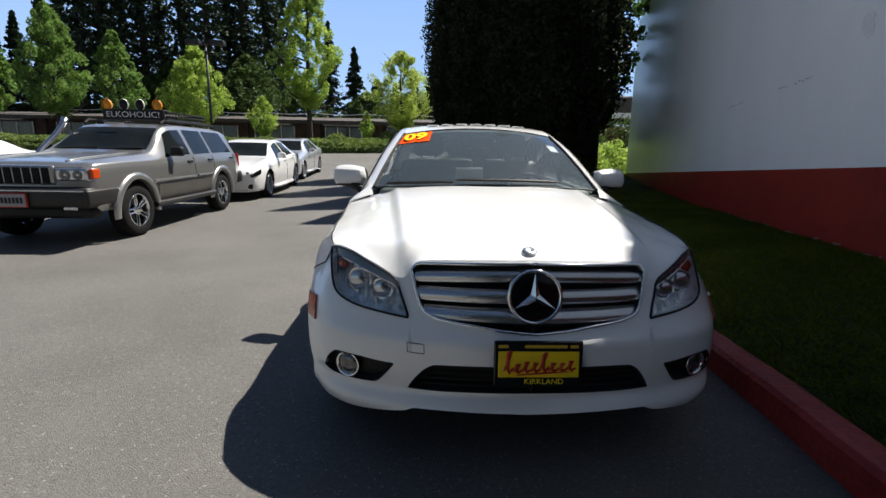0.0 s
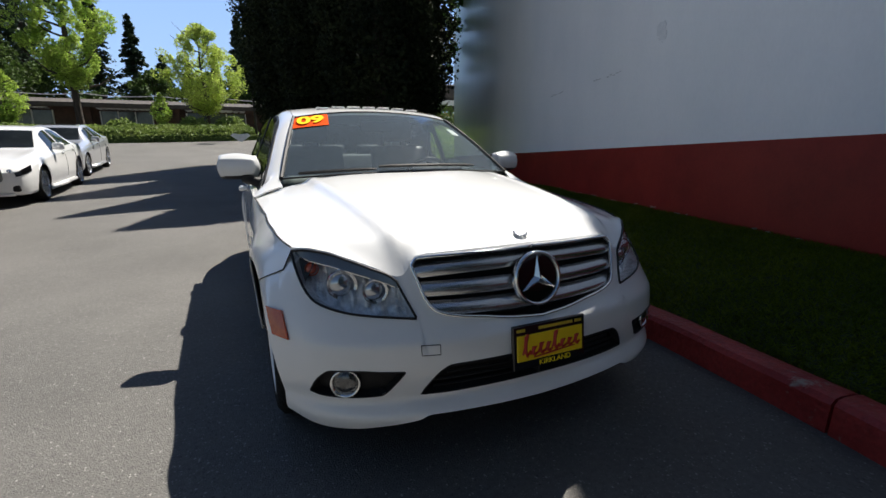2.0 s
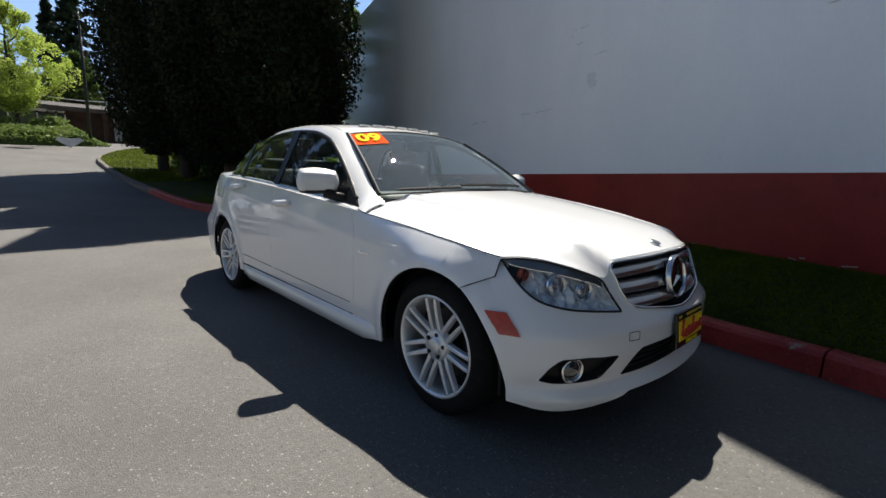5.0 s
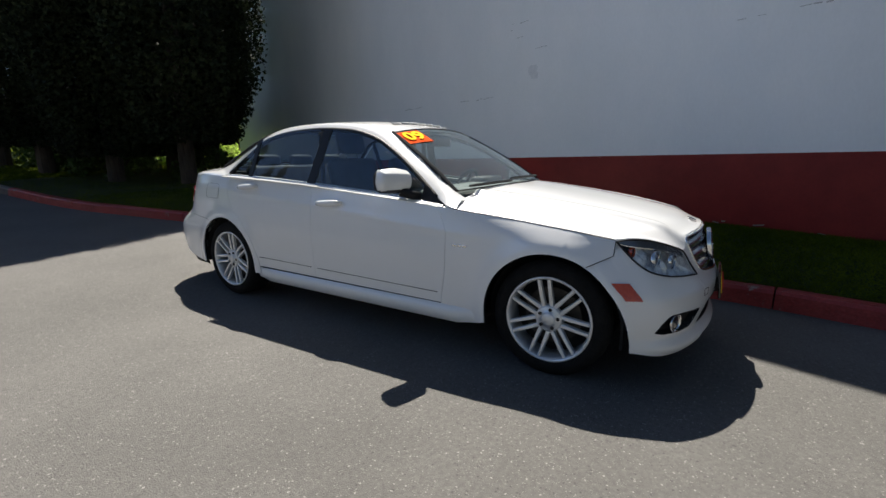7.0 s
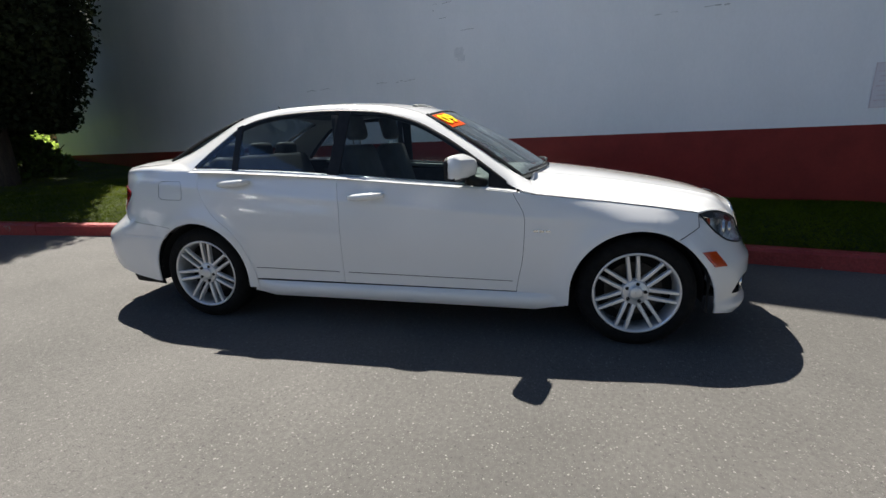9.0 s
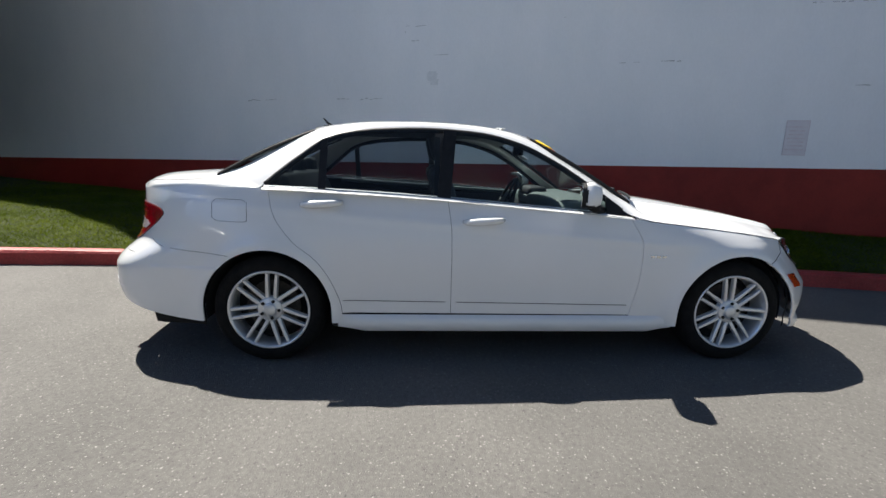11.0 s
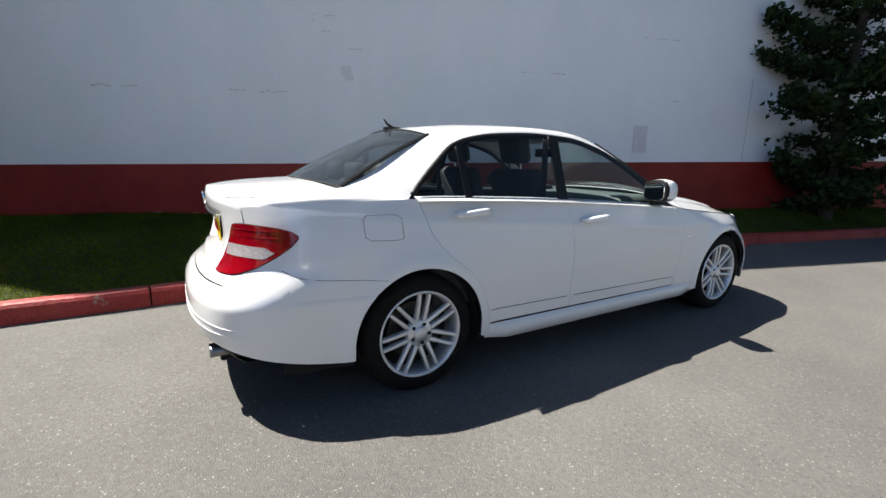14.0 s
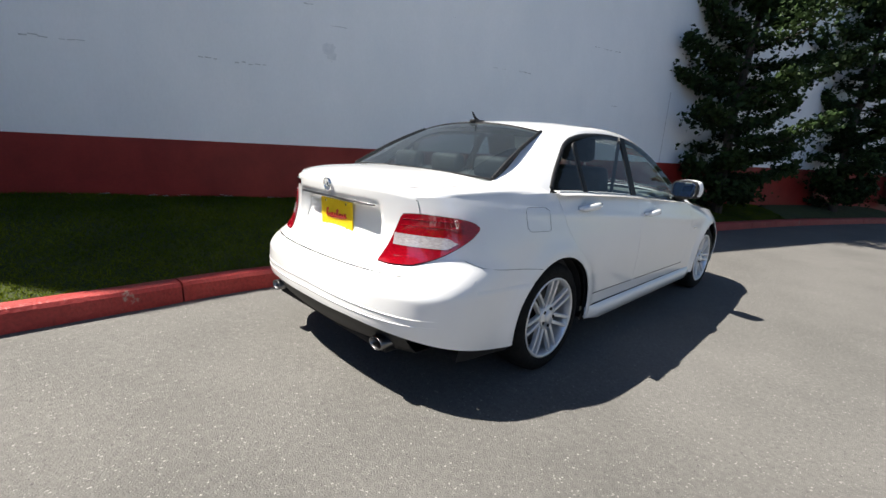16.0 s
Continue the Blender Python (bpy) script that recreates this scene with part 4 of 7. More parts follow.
def door_front(z):
    return spline(z, [(0.2, -0.725), (0.3, -0.73), (0.54, -0.765), (0.72, -0.77), (0.89, -0.69), (1.0, -0.64)])


def door_mid(z):
    return spline(z, [(0.2, 0.335), (0.33, 0.34), (0.76, 0.345), (0.98, 0.37)])


def door_rear(z):
    return spline(z, [(0.2, 0.955), (0.34, 0.965), (0.5, 1.02), (0.62, 1.10), (0.72, 1.225), (0.86, 1.33), (1.02, 1.375)])


DOOR_LOW = 0.305
GAP = 0.0013


def sides(car):
    for mirror in (True, False):
        sx = -1 if mirror else 1
        sm = dict(mirror=mirror)
        # shut line between hood and fender
        part("hood_seam", line([(side(y, shoulder(y)).x - 0.002, y, shoulder(y) + 0.0005) for y in [-0.80 - 0.87 * k / 24 for k in range(25)]], 0.0034, mirror), SEAM, car)
        # fender
        yz = rect(side, lambda z: -1.672, lambda z: door_front(z) - GAP, lambda y: 0.235, lambda y: shoulder(y), 64, 44, lambda y: bumper_seam(y) if y < -1.45 else 0.482, 18)
        cells, keep = cut_arch(yz)

        def keep_f(i, j):
            y = sum(yz[a][b][0] for a in (i, i + 1) for b in (j, j + 1)) / 4
            return not (y < -1.45 and j < 18) and keep(i, j)

        skin("fender", [[side(*c) for c in r] for r in cells], PAINT, car, keep=keep_f, label="white front fender", **sm)
        edge = [(-1.674, 0.742 - 0.058 * k / 8) for k in range(9)]
        edge += [(y, bumper_seam(y)) for y in [-1.665 + 0.01 * k for k in range(14)] if math.hypot(y + 1.38, bumper_seam(y) - 0.317) > ARCH - 0.004]
        part("fender_seam", line([tuple(side(y, z) - Vector((0.0005, 0, 0))) for y, z in edge], 0.0022, mirror), SEAM, car)
        # doors
        for name, a, b in (("front_door", lambda z: door_front(z) + GAP, lambda z: door_mid(z) - GAP), ("rear_door", lambda z: door_mid(z) + GAP, lambda z: door_rear(z) - GAP)):
            yz = rect(side, a, b, lambda y: DOOR_LOW + 0.004 * (y + 0.7), lambda y: shoulder(y), 36, 36)
            cells, keep = cut_arch(yz)
            dr = skin(name, [[side(*c) for c in r] for r in cells], PAINT, car, keep=keep, label="white door with pull handle", **sm)
            yc, zc = (0.165, 0.846) if name == "front_door" else (1.07, 0.925)
            x0 = side(yc, zc).x
            b = bmesh.new()
            bmesh.ops.create_uvsphere(b, u_segments=24, v_segments=12, radius=1)
            bmesh.ops.transform(b, matrix=Matrix.Translation((sx * (x0 + 0.0), yc, zc)) @ Matrix.Diagonal((0.006, 0.075, 0.034, 1)), verts=b.verts)
            part("handle_cup", b, PAINT, dr, smooth=True)
            pts = [(x0 + d, yc + dy, zc + 0.008 - dy * 0.07 * 1) for dy, d in ((-0.112, 0.004), (-0.095, 0.024), (-0.055, 0.036), (0.0, 0.039), (0.055, 0.036), (0.095, 0.026), (0.114, 0.004))]
            b = line(pts, [0.011, 0.017, 0.02, 0.021, 0.02, 0.017, 0.011], mirror, 10)
            part("door_handle", b, PAINT, dr, "white pull handle", True)
            # thin rubbing strip at the foot of the door
            y0, y1 = a(0.36) + 0.03, b_edge(name)
            pts = [tuple(off(side, y0 + (y1 - y0) * k / 12, 0.375 + 0.012 * (y0 + (y1 - y0) * k / 12), 0.0005)) for k in range(13)]
            part("strip_line", line(pts, 0.0022, mirror), SEAM, dr)
        # skirt
        g = []
        for i in range(40):
            y = -1.0 + 1.99 * i / 39
            zt, zb = DOOR_LOW - 0.006, 0.195
            prof = [(0.0, zt), (0.012, zt - 0.012), (0.022, zt - 0.03), (0.022, zt - 0.055), (0.012, zb + 0.008), (-0.02, zb), (-0.2, zb + 0.01)]
            end = min(1.0, min(i, 39 - i) / 3)
            g.append([Vector((HALF - inset(0.3) + d * end - 0.002, y, zt + (z - zt) * (0.72 + 0.28 * end))) for d, z in prof])
        skin("side_skirt", g, PAINT, car, label="white moulded side skirt", **sm)
        # rear quarter
        yz = rect(side, lambda z: door_rear(z) + GAP, lambda z: tail(P_SIDE, max(z, 0.6)).y + 0.001, lambda y: 0.25, lambda y: shoulder(y), 56, 44, lambda y: 0.577 + 0.02 * (y - 1.6), 20)
        cells, keep = cut_arch(yz)

        def keep_q(i, j):
            y = sum(yz[a][b][0] for a in (i, i + 1) for b in (j, j + 1)) / 4
            return not (y > 1.45 and j < 20) and keep(i, j)

        skin("rear_quarter", [[side(*c) for c in r] for r in cells], PAINT, car, keep=keep_q, label="white rear quarter panel", **sm)
        pts = [(2.03, 0.713), (2.0, 0.695), (1.96, 0.680), (1.88, 0.668), (1.79, 0.660), (1.69, 0.651), (1.575, 0.638)]
        part("bumper_seam", line([tuple(off(side, y, z, 0.0004)) for y, z in pts], 0.0012, mirror), SEAM, car)
        # fuel flap on the right-hand side
        if mirror:
            c = [(1.475, 0.83), (1.50, 0.822), (1.64, 0.828), (1.665, 0.845), (1.668, 0.925), (1.65, 0.945), (1.505, 0.942), (1.478, 0.925), (1.475, 0.83)]
            part("fuel_flap_seam", line([tuple(off(side, a[0] + (b_[0] - a[0]) * k / 4, a[1] + (b_[1] - a[1]) * k / 4, 0.0004)) for a, b_ in zip(c, c[1:]) for k in range(4)] + [tuple(off(side, c[0][0], c[0][1], 0.0004))], 0.0011, mirror), SEAM, car)
            for k in range(3):
                part("fender_badge", box(0.003, 0.026, 0.012, (sx * (side(-0.83 - 0.034 * k, 0.665).x + 0.002), -0.83 - 0.034 * k, 0.665), 0.001), CHROME, car)
        # near-black sheet added inside the body, standing for the shade in the gaps
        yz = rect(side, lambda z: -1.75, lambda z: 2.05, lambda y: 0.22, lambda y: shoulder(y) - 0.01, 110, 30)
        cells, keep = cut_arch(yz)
        skin("gap_shade_sheet", [[side(*c) - Vector((0.03, 0, 0)) for c in r] for r in cells], VOID, car, keep=keep, thick=0, **sm)
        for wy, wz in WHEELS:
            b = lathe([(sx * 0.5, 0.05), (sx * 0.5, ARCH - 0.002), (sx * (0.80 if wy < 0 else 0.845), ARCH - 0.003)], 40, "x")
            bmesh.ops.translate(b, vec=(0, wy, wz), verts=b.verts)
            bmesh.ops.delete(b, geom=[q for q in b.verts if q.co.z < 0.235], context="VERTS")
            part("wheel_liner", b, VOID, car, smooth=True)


def b_edge(name):
    return 0.31 if name == "front_door" else 0.955


P_SIDE = tail_py(1.995, 0.8)
sides(car)
# underbody floor, with unseen boxes added higher up to stop sun leaking through
part("floor_and_light_blocks", join(box(1.66, 1.95, 0.04, (0, 0.0, 0.235), 0.01), box(1.1, 0.95, 0.04, (0, -1.42, 0.235), 0.01), box(1.1, 1.35, 0.04, (0, 1.62, 0.27), 0.01), box(0.98, 0.42, 0.03, (0, 2.0, 0.31), 0.01), box(1.04, 0.4, 0.02, (0, 2.125, 0.6), 0.005), box(1.24, 0.36, 0.02, (0, 2.09, 0.575), 0.005), box(0.4, 0.36, 0.02, (0.6, -0.88, 0.66), 0.005), box(0.4, 0.36, 0.02, (-0.6, -0.88, 0.66), 0.005)), VOID, car)


DECK_Z = [(1.7, 1.092), (1.8, 1.088), (2.0, 1.078), (2.2, 1.06), (2.33, 1.042)]
DECK_X = [(y, min(0.628, side(y, 0.97).x - 0.05)) for y in (1.7, 1.85, 1.95, 2.0, 2.05, 2.1, 2.15, 2.2, 2.24)]


def rear_low(p):
    """Lower edge of the rear bumper, which rises towards the back."""
    return 0.256 + 0.15 * min(1.0, max(0.0, (tail(p, 0.34).y - 1.82) / 0.55)) ** 1.5


def rear_end(car):
    pe = tail_p(0.60, 0.8)
    for mirror in (True, False):
        sx = -1 if mirror else 1
        lamp = (tail_p(0.44, 0.72), tail_py(1.955, 0.86), [(0, 0.675), (0.12, 0.672), (0.35, 0.678), (0.55, 0.71), (0.75, 0.758), (0.93, 0.815), (1, 0.85)], [(0, 0.685), (0.07, 0.78), (0.15, 0.87), (0.2, 0.90), (0.4, 0.906), (0.75, 0.898), (0.95, 0.88), (1, 0.862)])
        # bumper
        n, m = 130, 30
        grid, drop, front = [], [], []
        for i in range(n):
            p = math.pi / 2 * (1 - (1 - i / (n - 1)) ** 2.6)
            row, dr, fr = [], [], []
            front.append(fr)
            for j in range(m):
                zb = rear_low(p)
                z = zb + (0.632 - zb) * j / (m - 1)
                q = tail(p, z)
                if q.y > 1.3:
                    q.x += flare(q.y, q.z)
                dy, dz = q.y - 1.38, q.z - 0.317
                r = math.hypot(dy, dz)
                cutq = False
                fr.append(q.y < 1.38)
                if q.y < 1.38:
                    cutq = True
                elif r < ARCH or (dz < 0 and dy < ARCH):
                    cutq = True
                    y, z2 = (1.38 + ARCH, q.z) if dz < 0 else (1.38 + dy / r * ARCH, 0.317 + dz / r * ARCH)
                    q = side(y, z2)
                if q.y < 2.01 and q.z > 0.573 + 0.02 * (q.y - 1.6):
                    q = q - Vector((0.009, 0, 0))
                row.append(q)
                dr.append(cutq)
            grid.append(row)
            drop.append(dr)

        def keep_b(i, j):
            if all(drop[a][b] for a in (i, i + 1) for b in (j, j + 1)):
                return False
            return not any(front[a][b] for a in (i, i + 1) for b in (j, j + 1))

        if mirror:
            bp = skin_pair("rear_bumper", grid, PAINT, car, keep_b, 0.008, "white rear bumper")
        for z0, z1, r in ((0.49, 0.462, 0.0032), (0.452, 0.432, 0.0028)):
            pts = [tuple(off(tail, 1.16 * k / 24, z0 + (z1 - z0) * k / 24, 0.0002)) for k in range(25)]
            part("bumper_crease", line(pts, [r] * 19 + [r * (1 - q / 6.5) for q in range(6)], mirror), PAINT, bp, smooth=True)
        # quarter wrap behind the side panel and the lamp
        n = 40
        p1 = P_SIDE
        grid = [[tail(pe + (p1 - pe) * i / (n - 1), 0.634 + ((shoulder(tail(pe + (p1 - pe) * i / (n - 1), 0.9).y)) - 0.634) * j / 30) for j in range(31)] for i in range(n)]
        par = [[(pe + (p1 - pe) * i / (n - 1), grid[i][j].z) for j in range(31)] for i in range(n)]
        skin("quarter_corner", grid, PAINT, car, mirror=mirror, thick=0.005, keep=lambda i, j: not inside_region(lamp, (par[i][j][0] + par[i + 1][j][0]) / 2, (par[i][j][1] + par[i][j + 1][1]) / 2))
        tl = thing_part("tail_lamp", car, "red and clear wraparound tail lamp")

        def piece(nm, za, zb, mt, d):
            g = []
            for i in range(26):
                s = i / 25
                p = lamp[0] + (lamp[1] - lamp[0]) * s
                lo, hi = spline(s, lamp[2]), spline(s, lamp[3])
                lo2, hi2 = min(max(lo, za), hi), max(min(hi, zb), lo)
                g.append([off(tail, p, lo2 + (hi2 - lo2) * j / 6, d) for j in range(7)])
            return skin(nm, g, mt, tl, mirror=mirror, thick=0.012)
        piece("red_lens", 0.5, 1.0, REDLENS, 0.008)
        g = []
        for i in range(22):
            v = i / 21
            s = 0.1 + 0.68 * v
            p = lamp[0] + (lamp[1] - lamp[0]) * s
            lo = max(spline(s, lamp[2]) + 0.02, 0.757)
            hi = max(lo + 0.002, 0.811 - 0.004 * v - 0.03 * max(0, (v - 0.8) / 0.2) ** 2)
            g.append([off(tail, p, lo + (hi - lo) * j / 5, 0.0095) for j in range(6)])
        skin("clear_lens", g, WHITELENS, tl, mirror=mirror, thick=0.004)
        for z0, tone in ((0.852, 0), (0.882, 0), (0.708, 0)):
            pts = []
            for i in range(21):
                s = 0.12 + 0.7 * i / 20
                if spline(s, lamp[2]) + 0.008 < z0 < spline(s, lamp[3]) - 0.008:
                    pts.append(tuple(off(tail, lamp[0] + (lamp[1] - lamp[0]) * s, z0, 0.0075)))
            if len(pts) > 3:
                part("lens_rib", line(pts, 0.0022, mirror), REDLENS, tl)
        rim("gap", tail, lamp, 30, 0.003, SEAM, tl, mirror, 0.0)
        # exhaust
        ex = thing_part("exhaust", car, "oval chrome exhaust tip")
        b = lathe([(-0.16, 0.034), (0.0, 0.036), (0.003, 0.034), (0.0, 0.031), (-0.1, 0.03)], 28, "y")
        mm = Matrix.Translation((sx * 0.525, 2.335, 0.305)) @ Matrix.Diagonal((1.35, 1, 0.85, 1))
        bmesh.ops.transform(b, matrix=mm, verts=b.verts)
        part("tip", b, STEEL, ex, smooth=True)
        b = lathe([(-0.06, 0.0005), (-0.06, 0.031)], 24, "y")
        bmesh.ops.transform(b, matrix=mm, verts=b.verts)
        part("bore", b, VOID, ex)
    # diffuser
    g = []
    for i in range(41):
        u = -1 + i / 20
        p = abs(u) * tail_p(0.66, 0.36)
        zt = rear_low(p) + 0.006
        zb = 0.245 + 0.02 * abs(u)
        row = []
        for t in (0, 0.3, 0.7, 1):
            q = tail(p, zt + (zb - zt) * t)
            row.append(Vector((math.copysign(q.x, u), q.y - 0.015 - 0.03 * t, q.z)))
        row.append(Vector((row[-1].x, row[-1].y - 0.35, row[-1].z)))
        g.append(row)
    skin("diffuser", g, BLACK, car, thick=0.004, label="black rear diffuser")
    # trunk lid: deck and rear face in one grid
    zc, xe = DECK_Z, DECK_X
    g = []
    nx = 49
    for i in range(nx):
        u = -1 + 2 * i / (nx - 1)
        row = []
        for j in range(16):
            t = j / 15
            y0 = 1.80 - 0.13 * u * u
            y1 = tail(abs(u) * pe, 1.0).y - 0.012
            y = y0 + (y1 - y0) * t
            x = u * spline(y, xe) * (1 if t < 1 else 0.995)
            z = spline(y, zc) - 0.045 * abs(u) ** 3
            row.append(Vector((x, y, z)))
        last = row[-1]
        for j in range(1, 16):
            t = j / 15
            z = last.z - 0.012 + (0.637 - last.z + 0.012) * t
            q = tail(abs(u) * pe, z)
            row.append(Vector((math.copysign(q.x, u) * 1.0, q.y - (0.05 if 0.735 < z < 0.915 and abs(u) < 0.56 else 0.0), z)))
        g.append(row)
    lid = skin("trunk_lid", g, PAINT, car, thick=0.008, label="white trunk lid")
    for sx in (-1, 1):
        pts = [tail(pe + 0.004, 0.905 + 0.06 * k / 8) + Vector((0, 0.0008, 0)) for k in range(9)] + [Vector((spline(y, DECK_X) + 0.001, y, spline(y, DECK_Z) - 0.0445)) for y in [2.235 - 0.5 * k / 16 for k in range(17)]]
        part("lid_seam", tube([Vector((sx * q[0], q[1], q[2])) for q in pts], 0.0016, 6), SEAM, lid)
    part("chrome_strip", tube([(lambda q: Vector((math.copysign(q.x, k), q.y + 0.003, q.z)))(tail(tail_p(0.36 * abs(k) / 10, 0.925), 0.925 - 0.006 * (k / 10) ** 2)) for k in range(-10, 11)], [0.003] + [0.0065] * 19 + [0.003], 8), STEEL, lid, "chrome strip over the plate", True)
    c = tail(0, 0.99)
    tilt = Matrix.Translation((0, c.y + 0.008, 0.985)) @ Matrix.Rotation(radians(180), 4, "Z") @ Matrix.Rotation(radians(8), 4, "X") @ Matrix.Scale(0.82, 4)
    b = lathe([(0.008, 0.036), (-0.004, 0.036), (-0.006, 0.039), (-0.004, 0.042), (0.008, 0.042)], 40, "y")
    bmesh.ops.transform(b, matrix=tilt, verts=b.verts)
    em = part("trunk_emblem", b, CHROME, lid, "chrome ring emblem", True)
    b = star_bm(0.037, 0.008, 0.006)
    bmesh.ops.transform(b, matrix=tilt @ Matrix.Rotation(radians(90), 4, "X"), verts=b.verts)
    part("star", b, CHROME, em)
    for k in range(4):
        part("letter_bar", box(0.026, 0.004, 0.03, (0.40 + 0.034 * k, tail(tail_p(0.40 + 0.034 * k, 0.965), 0.965).y + 0.004, 0.965), 0.001), CHROME, lid)
    pl = thing_part("rear_plate", car, "yellow dealer plate with red script")
    at = Matrix.Translation((0, 2.228, 0.825)) @ Matrix.Rotation(radians(180), 4, "Z") @ Matrix.Rotation(radians(3), 4, "X")
    part("plate_frame", box(0.31, 0.006, 0.16, (0, 0.0, 0), 0.003, at), YELLOWP, pl)
    script_bars(pl, at, 0.2, 0.036, -0.0045)
    for x, z in ((-0.1, 0.065), (0.1, 0.065), (-0.1, -0.065), (0.1, -0.065)):
        b = lathe([(-0.007, 0.0005), (-0.006, 0.006), (-0.002, 0.007)], 12, "y")
        bmesh.ops.transform(b, matrix=at @ Matrix.Translation((x, 0, z)), verts=b.verts)
        part("screw", b, CHROME, pl)


rear_end(car)

# outer and inner edge of the cabin's side frame: front pillar, roof rail, rear pillar, deck shoulder
OUTER = [(0.705, -0.80, 0.918), (0.712, -0.735, 0.955), (0.688, -0.635, 1.012), (0.642, -0.475, 1.118), (0.592, -0.305, 1.222), (0.55, -0.145, 1.318), (0.546, 0.02, 1.368), (0.549, 0.22, 1.394), (0.553, 0.5, 1.404), (0.548, 0.8, 1.396), (0.535, 1.05, 1.366), (0.525, 1.17, 1.336), (0.555, 1.38, 1.228), (0.6, 1.57, 1.12), (0.63, 1.70, 1.066)]
INNER = [(0.848, -0.82, 0.868), (0.842, -0.76, 0.882), (0.806, -0.70, 0.902), (0.762, -0.57, 0.992), (0.716, -0.41, 1.104), (0.674, -0.25, 1.203), (0.63, -0.06, 1.292), (0.612, 0.2, 1.35), (0.606, 0.5, 1.365), (0.609, 0.78, 1.353), (0.619, 0.96, 1.327), (0.638, 1.08, 1.288), (0.688, 1.215, 1.19), (0.735, 1.325, 1.098), (0.785, 1.42, 1.0105)]


def curve3(tab, n):
    P = np.array(tab)
    k = len(P)
    t = [i / (k - 1) for i in range(k)]
    cols = [list(zip(t, P[:, c])) for c in range(3)]
    return [Vector([spline(i / (n - 1), c) for c in cols]) for i in range(n)]


def cabin(car):
    n = 100
    O, I = curve3(OUTER, n), curve3(INNER, n)
    g = []
    up = Vector((0.75, 0.0, 0.65)).normalized()
    for k, (o, i) in enumerate(zip(O, I)):
        w = 0.007 + 0.009 * max(0.0, (k - 70) / 29)
        g.append([i.lerp(o, t / 10) + up * (math.sin(math.pi * t / 10) * w) for t in range(11)])
    # deck shoulder, on to the end of the body
    pe = tail_p(0.60, 0.8)
    yi, yo = tail(pe, 0.97).y, tail(pe, 1.0).y - 0.012
    for k in range(1, 31):
        s = k / 30
        y = 1.42 + (yi - 1.42) * s
        i = side(y, shoulder(y))
        i.x -= 0.0006
        y = 1.70 + (yo - 1.70) * s
        o = Vector((spline(y, DECK_X) + 0.002, y, spline(y, DECK_Z) - 0.045 + 0.02 * (1 - s) ** 5))
        w = (0.016 + 0.012 * math.sin(math.pi * s)) * (1 - s**3)
        g.append([i.lerp(o, t / 10) + up * ((1 - s) ** 2 * math.sin(math.pi * t / 10) + (1 - (1 - s) ** 2) * 6.75 * (t / 10) * (1 - t / 10) ** 2) * w for t in range(11)])
    for mirror in (True, False):
        skin("side_frame", g, PAINT, car, mirror=mirror, thick=0.008, label="white pillars and roof rail")
    # edges across the roof
    def across(xe, ye, ze, yc, zc, u, pw=2.0):
        return Vector((xe * u, yc + (ye - yc) * abs(u) ** pw, zc + (ze - zc) * abs(u) ** 2.2))
    wb = lambda u: across(0.712, -0.735, 0.952, -0.90, 0.978, u)
    wt = lambda u: across(0.55, -0.145, 1.316, -0.205, 1.36, u)
    rt = lambda u: across(0.525, 1.165, 1.333, 1.20, 1.385, u)
    rb = lambda u: across(0.63, 1.705, 1.063, 1.80, 1.088, u)

    def sheet(name, a, b, n1, n2, mt, bulge, **k):
        g = []
        for i in range(n1):
            u = -1 + 2 * i / (n1 - 1)
            p, q = a(u), b(u)
            row = []
            for j in range(n2):
                t = j / (n2 - 1)
                r = p.lerp(q, t)
                r.z += bulge * math.sin(math.pi * t)
                row.append(r)
            g.append(row)
        return skin(name, g, mt, car, **k)

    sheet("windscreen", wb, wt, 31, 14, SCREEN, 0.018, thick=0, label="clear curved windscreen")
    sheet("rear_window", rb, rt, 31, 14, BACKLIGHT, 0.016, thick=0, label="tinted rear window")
    # roof
    g = []
    for i in range(41):
        u = -1 + i / 20
        p, q = wt(u), rt(u)
        row = []
        for j in range(30):
            t = j / 29
            y = p.y + (q.y - p.y) * t
            idx = min(range(n), key=lambda k: abs(O[k].y - y) + (0 if O[k].z > 1.3 else 5))
            o = O[idx]
            ze = o.z
            zc = spline(y, [(-0.22, 1.357), (-0.05, 1.394), (0.2, 1.427), (0.5, 1.438), (0.8, 1.431), (1.05, 1.41), (1.22, 1.383)])
            xe = spline(y, [(v.y, v.x) for v in O if v.z > 1.3])
            ze = spline(y, [(v.y, v.z) for v in O if v.z > 1.3])
            row.append(Vector((u * xe, y, zc + (ze - zc) * abs(u) ** 2.4)))
        g.append(row)
    skin("roof", g, PAINT, car, thick=0.02, label="white roof with sunroof")
    # sunroof deflector and seam
    top = lambda x, y: spline(y, [(-0.22, 1.357), (-0.05, 1.394), (0.2, 1.427), (0.5, 1.438)]) - 0.04 * (abs(x) / 0.53) ** 2.4
    c = [(-0.40, 0.0), (0.40, 0.0), (0.40, 0.46), (-0.40, 0.46), (-0.40, 0.0)]
    pts = []
    for a, b in zip(c, c[1:]):
        for k in range(10):
            x, y = a[0] + (b[0] - a[0]) * k / 10, a[1] + (b[1] - a[1]) * k / 10
            pts.append(Vector((x, y, top(x, y))))
    part("sunroof_seam", tube(pts + [pts[0]], 0.002, 6), SEAM, car)
    for k in range(7):
        x = -0.33 + 0.11 * k
        part("sunroof_slat", box(0.085, 0.03, 0.012, (x, -0.01, top(x, -0.01) + 0.008), 0.004), WHITE_TRIM, car)
